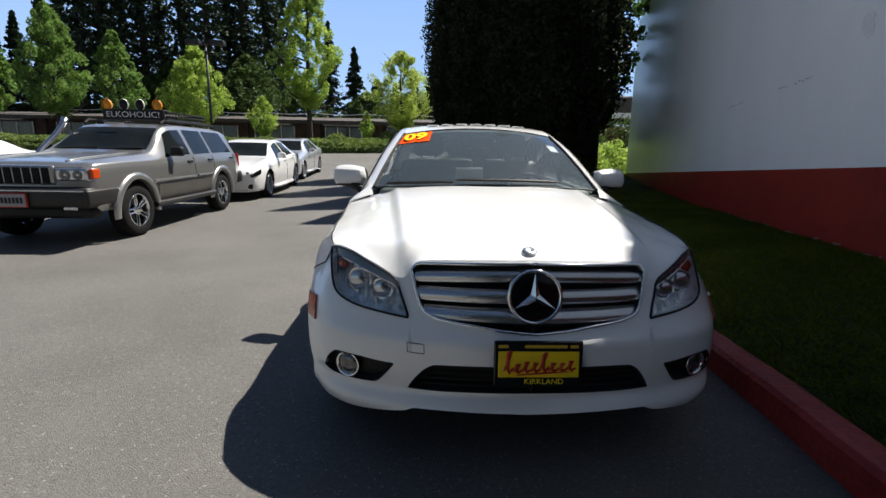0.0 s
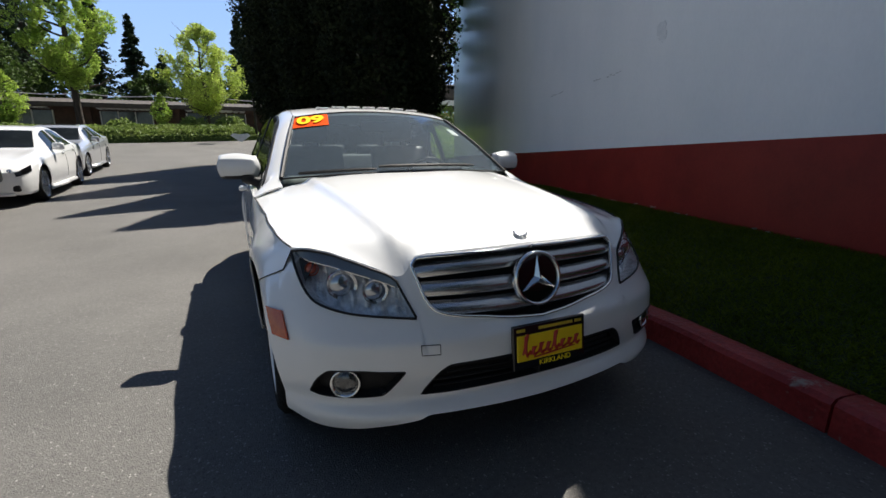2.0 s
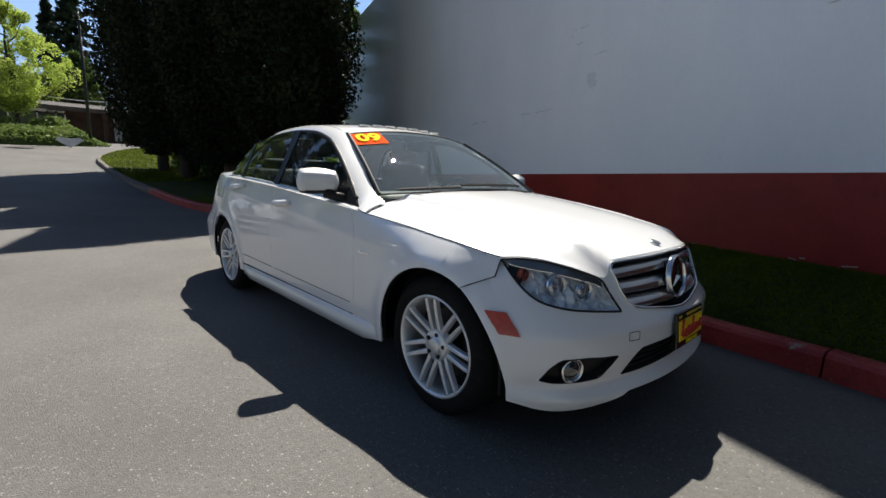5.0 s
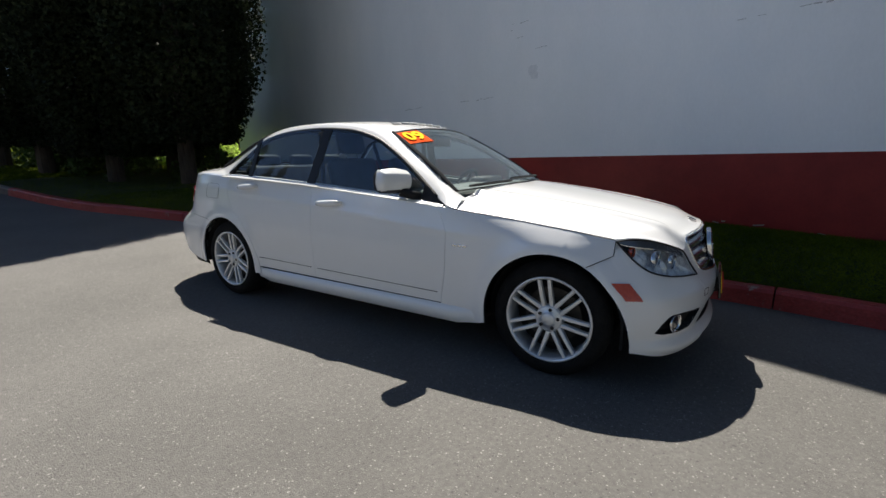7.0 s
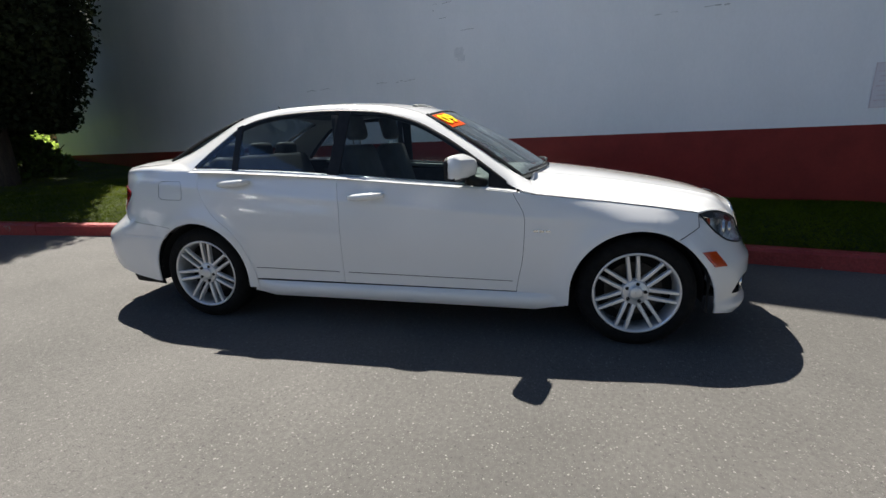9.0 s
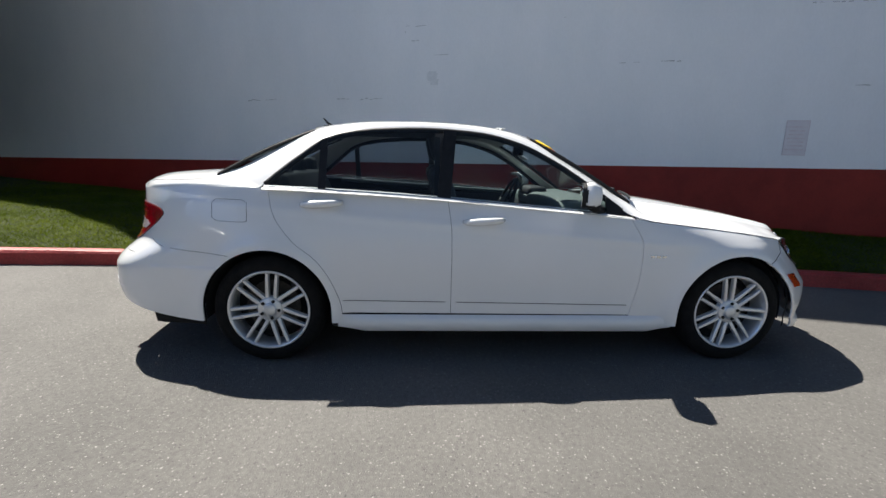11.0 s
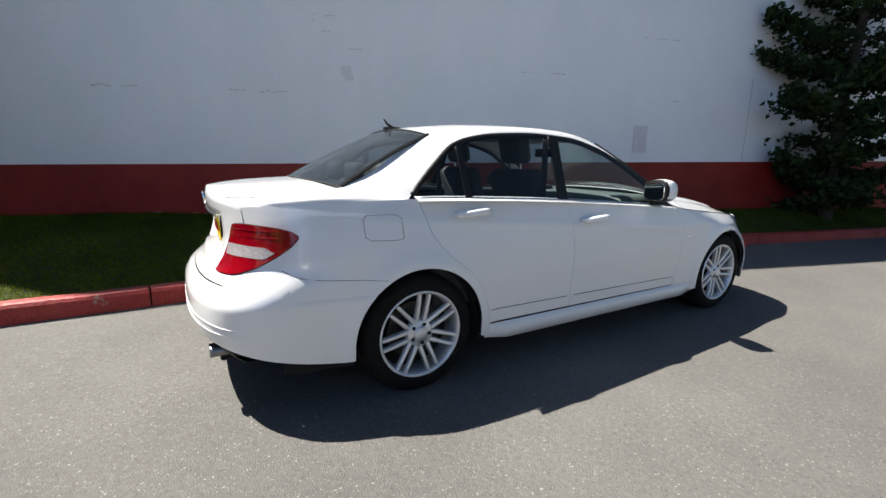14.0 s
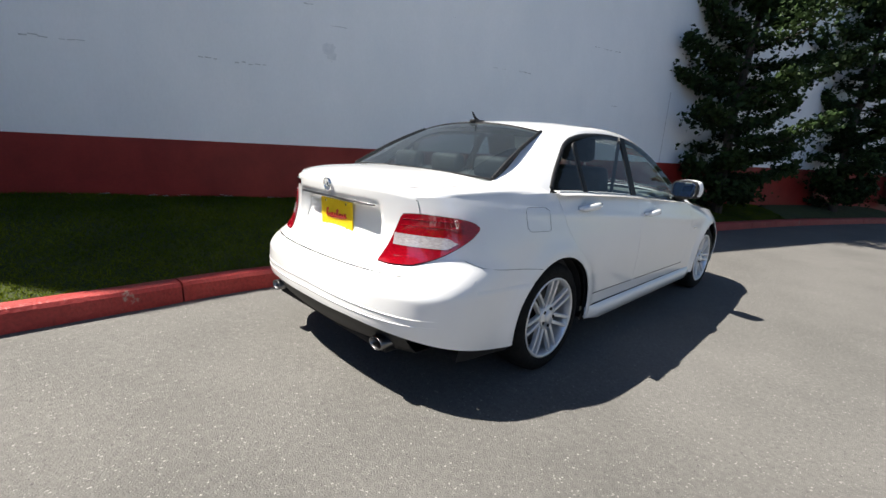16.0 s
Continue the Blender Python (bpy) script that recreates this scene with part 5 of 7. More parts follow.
    part("roof_seam", tube([(q + Vector((-0.004, 0, 0.0))) for q in O[24:62:2]], 0.002, 6), SEAM, car)
    part("roof_seam", tube([Vector((-q.x + 0.004, q.y, q.z)) for q in O[24:62:2]], 0.002, 6), SEAM, car)
    # glass in the doors
    def upper(y):
        return spline(y, [(q.y, q.z) for q in I if q.z > 0.885 and q.y < 1.395])

    def pane_x(z, zb):
        return 0.815 - (z - zb) * 0.435 - 0.004

    for mirror in (True, False):
        sx = -1 if mirror else 1
        for name, y0, y1, mt in (("front_window", -0.575, 0.37, GLASS), ("rear_window_glass", 0.415, 1.06, TINT), ("quarter_glass", 1.09, 1.36, TINT)):
            g = []
            for i in range(26):
                y = y0 + (y1 - y0) * i / 25
                zb = shoulder(y) + 0.004
                zt = max(zb + 0.002, upper(y) - 0.012)
                row = []
                for j in range(10):
                    z = zb + (zt - zb) * j / 9
                    row.append(Vector((pane_x(z, zb), y, z)))
                g.append(row)
            skin(name, g, mt, car, mirror=mirror, thick=0, label="dark tinted side window" if mt is TINT else "clear side window")
        # dark pillar covers and window frames
        for name, y0, y1, d in (("centre_pillar", 0.355, 0.43, 0.004), ("window_divider", 1.055, 1.095, 0.004), ("mirror_triangle", -0.715, -0.56, 0.006)):
            g = []
            for i in range(6):
                y = y0 + (y1 - y0) * i / 5
                zb = shoulder(y) + 0.002
                zt = max(zb + 0.003, upper(y) - 0.004)
                row = []
                for j in range(8):
                    z = zb + (zt - zb) * j / 7
                    yy = y - (0.10 * (z - zb) if name == "centre_pillar" else 0.0)
                    row.append(Vector((pane_x(z, zb) + d, yy, min(z, upper(yy) - 0.003) if name != "mirror_triangle" else z)))
                g.append(row)
            skin(name, g, BLACK, car, mirror=mirror, thick=0.012)
        loop = [q + Vector((-0.003, 0, -0.011)) for q in I[4:] if q.z > shoulder(q.y) - 0.01 and -0.665 < q.y < 1.40]
        part("window_seal", tube([Vector((sx * q.x, q.y, q.z)) for q in loop], 0.0165, 8), BLACK, car, smooth=True)
        pts = [Vector((sx * (0.817), y, shoulder(y) + 0.003)) for y in [-0.66 + 2.045 * k / 40 for k in range(41)]]
        part("belt_trim", tube(pts, 0.006, 8), SATIN, car, "chrome strip under the windows", True)
        g = [[Vector((0.822 + 0.03 * t, y, shoulder(y) + 0.004 - 0.01 * t)) for t in (-1, 0, 0.6, 1)] for y in [-0.72 + 2.11 * k / 40 for k in range(41)]]
        skin("door_top", g, PAINT, car, mirror=mirror, thick=0.004)
        # mirror
        mi = thing_part("door_mirror", car, "white door mirror with grey signal lens")
        place = Matrix.Translation((sx * 0.902, -0.425, 1.012)) @ Matrix.Rotation(radians(sx * 17.5), 4, "Z")
        b = bmesh.new()
        bmesh.ops.create_cube(b, size=1)
        bmesh.ops.subdivide_edges(b, edges=b.edges[:], cuts=7, use_grid_fill=True)
        for v in b.verts:
            d = v.co.copy()
            w = d.lerp(d.normalized() * 0.62, 0.5)
            taper = 1 - 0.32 * max(0, -w.y) * 2
            z = w.z * 0.142 * taper * (1 + 0.12 * w.x * sx)
            v.co = Vector((w.x * 0.212, w.y * 0.1, z if z > 0 else z * 0.86))
        bmesh.ops.transform(b, matrix=place, verts=b.verts)
        hs = part("housing", b, PAINT, mi, smooth=True)
        hs.data.materials.append(BLACK)
        back = place.inverted()
        for f in hs.data.polygons:
            c = back @ f.center
            if c.y > 0.03 or c.z < -0.049:
                f.material_index = 1

        def plate(w, h, d, y, name, mt):
            b = bmesh.new()
            rings = []
            for yy, k in ((y, 1.0), (y + d, 0.97)):
                ring = []
                for t in range(32):
                    a = 2 * math.pi * t / 32
                    ca, sa = math.cos(a), math.sin(a)
                    ring.append(b.verts.new((math.copysign(abs(ca) ** 0.5, ca) * w / 2 * k, yy, math.copysign(abs(sa) ** 0.5, sa) * h / 2 * k)))
                rings.append(ring)
            for t in range(32):
                b.faces.new((rings[0][t], rings[0][(t + 1) % 32], rings[1][(t + 1) % 32], rings[1][t]))
            b.faces.new(rings[0])
            b.faces.new(rings[1])
            bmesh.ops.recalc_face_normals(b, faces=b.faces)
            bmesh.ops.transform(b, matrix=place, verts=b.verts)
            part(name, b, mt, mi)

        plate(0.222, 0.138, 0.02, 0.034, "mirror_rim", BLACK)
        plate(0.196, 0.116, 0.003, 0.0545, "mirror_glass", MIRROR)
        part("foot", tube([(sx * 0.785, -0.53, 0.915), (sx * 0.83, -0.49, 0.935), (sx * 0.87, -0.45, 0.955)], [0.034, 0.026, 0.034], 10), BLACK, mi, smooth=True)
        part("signal_lens", tube([place @ Vector((sx * x, y, 0.006)) for x, y in ((-0.07, -0.0465), (-0.02, -0.0485), (0.04, -0.0475), (0.09, -0.036), (0.112, -0.012))], [0.003, 0.006, 0.0065, 0.006, 0.003], 6), SATIN, mi, smooth=True)
    # wipers and cowl
    g = [[Vector((0.63 * u, -0.86 + 0.13 * u * u - 0.01 + d, 0.955 - 0.02 * abs(u) + e)) for d, e in ((-0.02, -0.005), (0.03, -0.002), (0.09, 0.0), (0.13, 0.01))] for u in [-1 + k / 12 for k in range(25)]]
    skin("cowl", g, BLACK, car, thick=0.004, label="black wiper cowl")
    for x0, x1, up_ in ((-0.2, 0.43, 0.045), (-0.62, -0.22, 0.012)):
        pts = [Vector((x0 + (x1 - x0) * t, 0, 0)) for t in [k / 10 for k in range(11)]]
        out = []
        for p in pts:
            u = p.x / 0.715
            w0, w1 = wb(u), wt(u)
            q = w0.lerp(w1, up_)
            out.append(q + Vector((0, -0.014, 0.018)))
        part("wiper", tube(out, [0.007] + [0.009] * 9 + [0.006], 6), BLACK, car)
    # screen edges
    for fn0, fn1 in ((wb, wt), (rb, rt)):
        for k in (-1, 1):
            part("glass_seal", tube([fn0(k * 0.985).lerp(fn1(k * 0.985), t) + Vector((0, 0, 0.004 + 0.016 * math.sin(math.pi * t))) for t in [i / 12 for i in range(13)]], 0.0115, 6), BLACK, car)
        for fn in (fn0, fn1):
            part("glass_seal", tube([fn(-1 + i / 12) + Vector((0, 0, 0.001)) for i in range(25)], 0.005, 6), BLACK, car)
    # price sticker on the glass
    def ws(u, t, d):
        p = wb(u).lerp(wt(u), t)
        p.z += 0.018 * math.sin(math.pi * t)
        return p + Vector((0, -0.5, 0.8)).normalized() * d
    st = skin("year_sticker", [[ws(u, t, 0.005) for t in (0.735, 0.81, 0.89, 0.97)] for u in [-0.985 + 0.38 * k / 8 for k in range(9)]], ORANGE, car, thick=0, label="orange sticker with yellow 09")
    a, b, c = ws(-0.98, 0.76, 0.008), ws(-0.61, 0.76, 0.008), ws(-0.98, 0.94, 0.008)
    ux = (b - a).normalized()
    uy = (c - a - ux * (c - a).dot(ux)).normalized()
    uz = ux.cross(uy)
    mid = ws(-0.795, 0.852, 0.011)
    rot = Matrix((ux, uy, uz)).transposed().to_4x4()
    text_mesh("numeral", "09", 0.15, YELLOW_INK, st, Matrix.Translation(mid) @ rot @ Matrix.Diagonal((1.12, 1, 1, 1)), 0.0012, bold=True)
    skin("inspection_tag", [[ws(u, t, -0.006) for t in (0.62, 0.75)] for u in (0.80, 0.90)], WHITE_TRIM, car, thick=0)
    # antenna
    an = thing_part("antenna", car, "black short roof antenna")
    part("base", box(0.05, 0.11, 0.02, (0, 1.16, 1.398), 0.008), BLACK, an)
    part("fin", tube([(0, 1.15, 1.40), (0, 1.19, 1.425), (0, 1.215, 1.455)], [0.011, 0.008, 0.004], 8), BLACK, an)


cabin(car)


def interior(car):
    for x in (-0.36, 0.36):
        s = thing_part("front_seat", car, "grey leather front seat")
        part("cushion", box(0.5, 0.5, 0.14, (x, 0.03, 0.52), 0.05), SEAT, s, smooth=True)
        part("seat_back", box(0.48, 0.13, 0.62, (0, 0, 0.31), 0.05, Matrix.Translation((x, 0.24, 0.55)) @ Matrix.Rotation(radians(-17), 4, "X")), SEAT, s, smooth=True)
        part("headrest", box(0.26, 0.09, 0.19, (0, 0, 0.745), 0.04, Matrix.Translation((x, 0.24, 0.55)) @ Matrix.Rotation(radians(-14), 4, "X")), SEAT, s, smooth=True)
        for d in (-0.06, 0.06):
            part("post", tube([(x + d, 0.40, 1.12), (x + d, 0.42, 1.22)], 0.006, 6), CHROME, s)
    s = thing_part("rear_seat", car, "grey leather rear bench")
    part("cushion", box(1.25, 0.5, 0.16, (0, 0.98, 0.53), 0.05), SEAT, s, smooth=True)
    part("seat_back", box(1.22, 0.14, 0.56, (0, 0, 0.28), 0.05, Matrix.Translation((0, 1.2, 0.56)) @ Matrix.Rotation(radians(-22), 4, "X")), SEAT, s, smooth=True)
    for x in (-0.38, 0, 0.38):
        part("headrest", box(0.25, 0.09, 0.13, (x, 1.42, 1.115), 0.035), SEAT, s, smooth=True)
    part("parcel_shelf", box(1.2, 0.36, 0.03, (0, 1.58, 1.02), 0.01), TRIM, car)
    d = thing_part("dashboard", car, "grey-green dashboard")
    part("top_pad", box(1.36, 0.42, 0.14, (0, -0.55, 0.885), 0.05), DASH, d, smooth=True)
    part("fascia", box(1.34, 0.12, 0.3, (0, -0.40, 0.74), 0.03), TRIM, d, smooth=True)
    part("binnacle", box(0.34, 0.16, 0.08, (0.36, -0.42, 0.955), 0.03), TRIM, d, smooth=True)
    w = thing_part("steering_wheel", car, "black three-spoke steering wheel")
    m = Matrix.Translation((0.36, -0.20, 0.875)) @ Matrix.Rotation(radians(-65), 4, "X")
    ring = [(0.185 * math.cos(a), 0.185 * math.sin(a), 0) for a in [2 * math.pi * k / 32 for k in range(33)]]
    b = tube(ring, 0.014, 8)
    bmesh.ops.transform(b, matrix=m, verts=b.verts)
    part("wheel_rim", b, BLACK, w, smooth=True)
    b = join(box(0.15, 0.11, 0.04, (0, 0, 0.0), 0.015), box(0.36, 0.03, 0.015, (0, 0.01, 0), 0.004), box(0.04, 0.18, 0.015, (0, -0.09, 0), 0.004))
    bmesh.ops.transform(b, matrix=m, verts=b.verts)
    part("hub", b, BLACK, w)
    part("cabin_mirror", box(0.24, 0.03, 0.07, (0, -0.2, 1.265), 0.012), BLACK, car)
    part("headliner", box(0.88, 1.0, 0.012, (0, 0.55, 1.362), 0.004), DASH, car)
    for sx in (-1, 1):
        part("door_card", box(0.05, 1.95, 0.5, (sx * 0.755, 0.3, 0.66), 0.02), TRIM, car)
        part("door_card_top", box(0.05, 1.95, 0.03, (sx * 0.76, 0.3, 0.925), 0.01, Matrix.Translation((0, 0.0, 0)) @ Matrix.Rotation(radians(3.0), 4, "X")), DASH, car)
        part("belt_strap", box(0.006, 0.045, 0.55, (sx * 0.66, 0.42, 1.06), 0.001), TRIM, car)
    part("bulkhead", box(1.5, 0.03, 0.65, (0, -0.72, 0.58), 0.01), VOID, car)
    part("boot_wall", box(1.45, 0.03, 0.6, (0, 1.42, 0.7), 0.01), VOID, car)
    part("engine_cover", box(1.3, 0.9, 0.4, (0, -1.35, 0.5), 0.05), VOID, car)


interior(car)


def wheel(parent, at, outward, turn, rim_mat=ALLOY, twin=7, r_t=0.317, r_r=0.232):
    w = new("wheel")
    w.parent = parent
    w.matrix_basis = Matrix.Translation(at) @ Matrix.Rotation(radians(0 if outward > 0 else 180), 4, "Z") @ Matrix.Rotation(radians(turn), 4, "X")
    k = r_t / 0.317
    hw = 0.108
    t = lathe([(-hw + 0.012, r_r - 0.01), (-hw, r_r + 0.02), (-hw + 0.002, r_t - 0.035), (-hw + 0.025, r_t - 0.006), (-0.04, r_t), (0.04, r_t), (hw - 0.025, r_t - 0.006), (hw - 0.002, r_t - 0.035), (hw + 0.002, r_r + 0.02), (hw - 0.008, r_r - 0.004), (hw - 0.03, r_r - 0.012)], 64, "x")
    part("tyre", t, RUBBER, w, smooth=True)
    r = lathe([(hw - 0.012, r_r + 0.001), (hw - 0.002, r_r), (hw - 0.001, r_r - 0.008), (hw - 0.012, r_r - 0.016), (hw - 0.05, r_r - 0.022), (-hw + 0.02, r_r - 0.016), (-hw + 0.012, r_r - 0.004)], 64, "x")
    rm = part("rim", r, rim_mat, w, "silver alloy rim with paired spokes", True)
    for s in range(twin):
        b = bmesh.new()
        for d in (-1, 1):
            rows = []
            for q in range(9):
                u = q / 8
                rad = 0.045 + (r_r - 0.017 - 0.045) * u
                half = 0.0085 + 0.003 * (1 - u)
                offs = d * (0.021 + 0.006 * u)
                xf = hw - 0.03 + 0.024 * math.sin(u * 1.3) - (0.0 if u > 0.2 else 0.0)
                rows.append([(xf - 0.024, offs - half * 1.15, rad), (xf - 0.003, offs - half, rad), (xf, offs - half * 0.6, rad), (xf, offs + half * 0.6, rad), (xf - 0.003, offs + half, rad), (xf - 0.024, offs + half * 1.15, rad)])
            vs = [[b.verts.new(c) for c in row] for row in rows]
            for a, c in zip(vs, vs[1:]):
                for i in range(5):
                    b.faces.new((a[i], a[i + 1], c[i + 1], c[i]))
        bmesh.ops.recalc_face_normals(b, faces=b.faces)
        bmesh.ops.transform(b, matrix=Matrix.Rotation(2 * math.pi * s / twin, 4, "X"), verts=b.verts)
        part("spoke", b, rim_mat, rm, smooth=False)
    h = lathe([(hw - 0.055, 0.075), (hw - 0.022, 0.07), (hw - 0.018, 0.062), (hw - 0.022, 0.04), (hw - 0.012, 0.036), (hw - 0.008, 0.03), (hw - 0.007, 0.0005)], 32, "x")
    part("hub", h, rim_mat, rm, smooth=True)
    for s in range(5):
        a = 2 * math.pi * s / 5
        b = lathe([(hw - 0.03, 0.0105), (hw - 0.014, 0.0095), (hw - 0.014, 0.0005)], 10, "x")
        bmesh.ops.translate(b, vec=(0, 0.052 * math.cos(a), 0.052 * math.sin(a)), verts=b.verts)
        part("bolt", b, BLACK, rm)
    b = lathe([(0.0, 0.06), (0.012, 0.06), (0.012, 0.155), (0.0, 0.155)], 40, "x", True)
    part("brake_disc", b, DISC, w, smooth=False)
    b = lathe([(-0.02, 0.001), (-0.02, r_r - 0.02)], 40, "x")
    part("backplate", b, VOID, w)
    return w


for wy, wz in WHEELS:
    for sx in (-1, 1):
        wheel(car, (sx * 0.752, wy, wz), sx, 8 if wy < 0 else -6)


# ---- kerb ----
def kerb():
    k = thing("kerb", "red-painted concrete kerb with worn edges", "kerb", kind="structure")
    pts = along(KERB, 0.2)
    size = 13
    j = 0
    rng = np.random.default_rng(5)
    for a in range(0, len(pts) - 1, size):
        seg = pts[a:a + size + 1]
        if len(seg) < 3:
            continue
        v, f, mi = [], [], []
        prof = [(0.0, -0.1), (0.012, 0.115), (0.03, 0.138), (0.055, 0.145), (0.12, 0.147), (0.15, 0.142), (0.155, -0.05)]
        n = len(seg)
        lift = 0.004 * rng.normal()
        for i, (x, y) in enumerate(seg):
            x0, y0 = seg[max(i - 1, 0)]
            x1, y1 = seg[min(i + 1, n - 1)]
            d = Vector((x1 - x0, y1 - y0, 0)).normalized()
            nrm = Vector((d.y, -d.x, 0))
            s = d * (0.006 if i == 0 else -0.006 if i == n - 1 else 0)
            for o, z in prof:
                wob = 0.004 * noise.noise((x * 5, y * 5, o * 20))
                v.append(Vector((x, y, rise(y) + z + lift + wob)) + nrm * (o + wob) + s)
        m = len(prof)
        for i in range(n - 1):
            for q in range(m - 1):
                f.append((i * m + q, (i + 1) * m + q, (i + 1) * m + q + 1, i * m + q + 1))
        f += [tuple(range(m)), tuple((n - 1) * m + q for q in range(m - 1, -1, -1))]
        yc = seg[n // 2][1]
        mesh("kerb_stone", v, f, KERB_RED if yc < 9.6 else KERB_BARE, k)
    return k


def kerb_paint():
    m = mat("worn_red_kerb_paint", (0.27, 0.018, 0.016), 0.5, second=(0.38, 0.04, 0.034), scale=3, bump=0.4, bscale=40, fine=0.2)
    nt, n = m.node_tree, m.node_tree.nodes
    p = n["Principled BSDF"]
    src = p.inputs["Base Color"].links[0].from_socket
    tc = n.new("ShaderNodeTexCoord")
    a = n.new("ShaderNodeTexNoise")
    a.inputs["Scale"].default_value, a.inputs["Detail"].default_value, a.inputs["Roughness"].default_value = 2.6, 8, 0.7
    nt.links.new(tc.outputs["Object"], a.inputs["Vector"])
    r = n.new("ShaderNodeValToRGB")
    r.color_ramp.elements[0].position, r.color_ramp.elements[1].position = 0.62, 0.66
    nt.links.new(a.outputs["Fac"], r.inputs[0])
    mx = n.new("ShaderNodeMix")
    mx.data_type = "RGBA"
    nt.links.new(r.outputs[0], mx.inputs[0])
    nt.links.new(src, mx.inputs[6])
    mx.inputs[7].default_value = (0.3, 0.23, 0.19, 1)
    nt.links.new(mx.outputs[2], p.inputs["Base Color"])
    return m


KERB_RED = kerb_paint()
KERB_BARE = mat("weathered_kerb", (0.12, 0.1, 0.085), 0.9, second=(0.19, 0.16, 0.14), scale=9, bump=0.4, fine=0.2)
kerb()

# ---- marks on the wall ----
SCAR = mat("wall_crack", (0.4, 0.41, 0.42), 0.9, second=(0.6, 0.62, 0.63), scale=30)
PAPER = mat("faded_paper", (0.68, 0.65, 0.68), 0.8, second=(0.74, 0.72, 0.74), scale=8)
PINK = mat("faded_red_ink", (0.64, 0.56, 0.58), 0.8, second=(0.71, 0.67, 0.69), scale=20)


def on_wall(a, z, out):
    return Matrix.Translation(wall_at(a, z, out)) @ Matrix.Rotation(-WA, 4, "Z") @ Matrix.Rotation(radians(90), 4, "Z")


def strokes(name, items, material, out=0.0):
    b = bmesh.new()
    for k, (a, z, w, h, t) in enumerate(items):
        box(w, 0.006, h, (0, 0, 0), 0.0, on_wall(a, z, out + 0.0003 * k) @ Matrix.Rotation(radians(t), 4, "Y"), b)
    return part(name, b, material, wall_thing)


rng = np.random.default_rng(11)
crack = []
for a0, a1, z in ((0.42, 0.1, 3.02), (0.32, 0.2, 2.83), (-0.02, -0.22, 2.64), (-3.0, -3.25, 2.48), (-4.55, -5.2, 3.09), (1.5, 0.75, 2.045), (3.1, 2.5, 2.035), (-2.5, -2.75, 2.47), (-5.0, -5.3, 2.17), (0.42, 0.40, 2.95), (-1.7, -1.8, 3.05)):
    n = max(2, int(abs(a1 - a0) / 0.07))
    for k in range(n):
        if rng.uniform() < 0.75:
            crack.append((a0 + (a1 - a0) * (k + 0.5) / n, z + rng.normal() * 0.006, abs(a1 - a0) / n * rng.uniform(0.5, 1.1), rng.uniform(0.003, 0.012), rng.normal() * 4))
strokes("wall_crack", crack, SCAR)
strokes("joint_line", [(-6.74, 1.21 + 0.12 * k, 0.008, 0.12, rng.normal() * 2) for k in range(12)], SCAR)
patch = [(0.0 + rng.normal() * 0.035, 2.325 + rng.normal() * 0.035, rng.uniform(0.04, 0.12), rng.uniform(0.03, 0.09), rng.uniform(-30, 30)) for k in range(12)]
strokes("filled_patch", patch, MORTAR, 0.001)
strokes("patch_mark", [(0.0 + rng.normal() * 0.06, 2.325 + rng.normal() * 0.06, rng.uniform(0.02, 0.06), 0.006, rng.uniform(-60, 60)) for k in range(5)], MORTAR, 0.003)
strokes("bare_foot", [(a, 0.455 + 0.004 * a + rng.normal() * 0.012, rng.uniform(0.015, 0.1), rng.uniform(0.004, 0.014), rng.normal() * 9) for a in (list(rng.uniform(1.2, 3.4, 34)) + list(rng.uniform(-3.5, 1.0, 16)))], WORN, 0.004)

sign = thing("paper_notice", "faded paper notice with pale red print on the wall", "notice")
m = on_wall(-4.64, 1.56, 0.006) @ Matrix.Diagonal((0.76, 1, 1, 1))
part("sheet", box(0.33, 0.004, 0.42, (0, 0, 0), 0.001, m), PAPER, sign)
for k in range(7):
    w = 0.22 if k % 3 else 0.26
    part("print_bar", box(w, 0.002, 0.014, (0.0, 0.003, 0.13 - 0.045 * k), 0.0, m), PINK, sign)
for x, z, w, h in ((0, 0.205, 0.33, 0.008), (0, -0.205, 0.33, 0.008), (-0.161, 0, 0.008, 0.42), (0.161, 0, 0.008, 0.42)):
    part("border", box(w, 0.002, h, (x, 0.003, z), 0.0, m), PINK, sign)


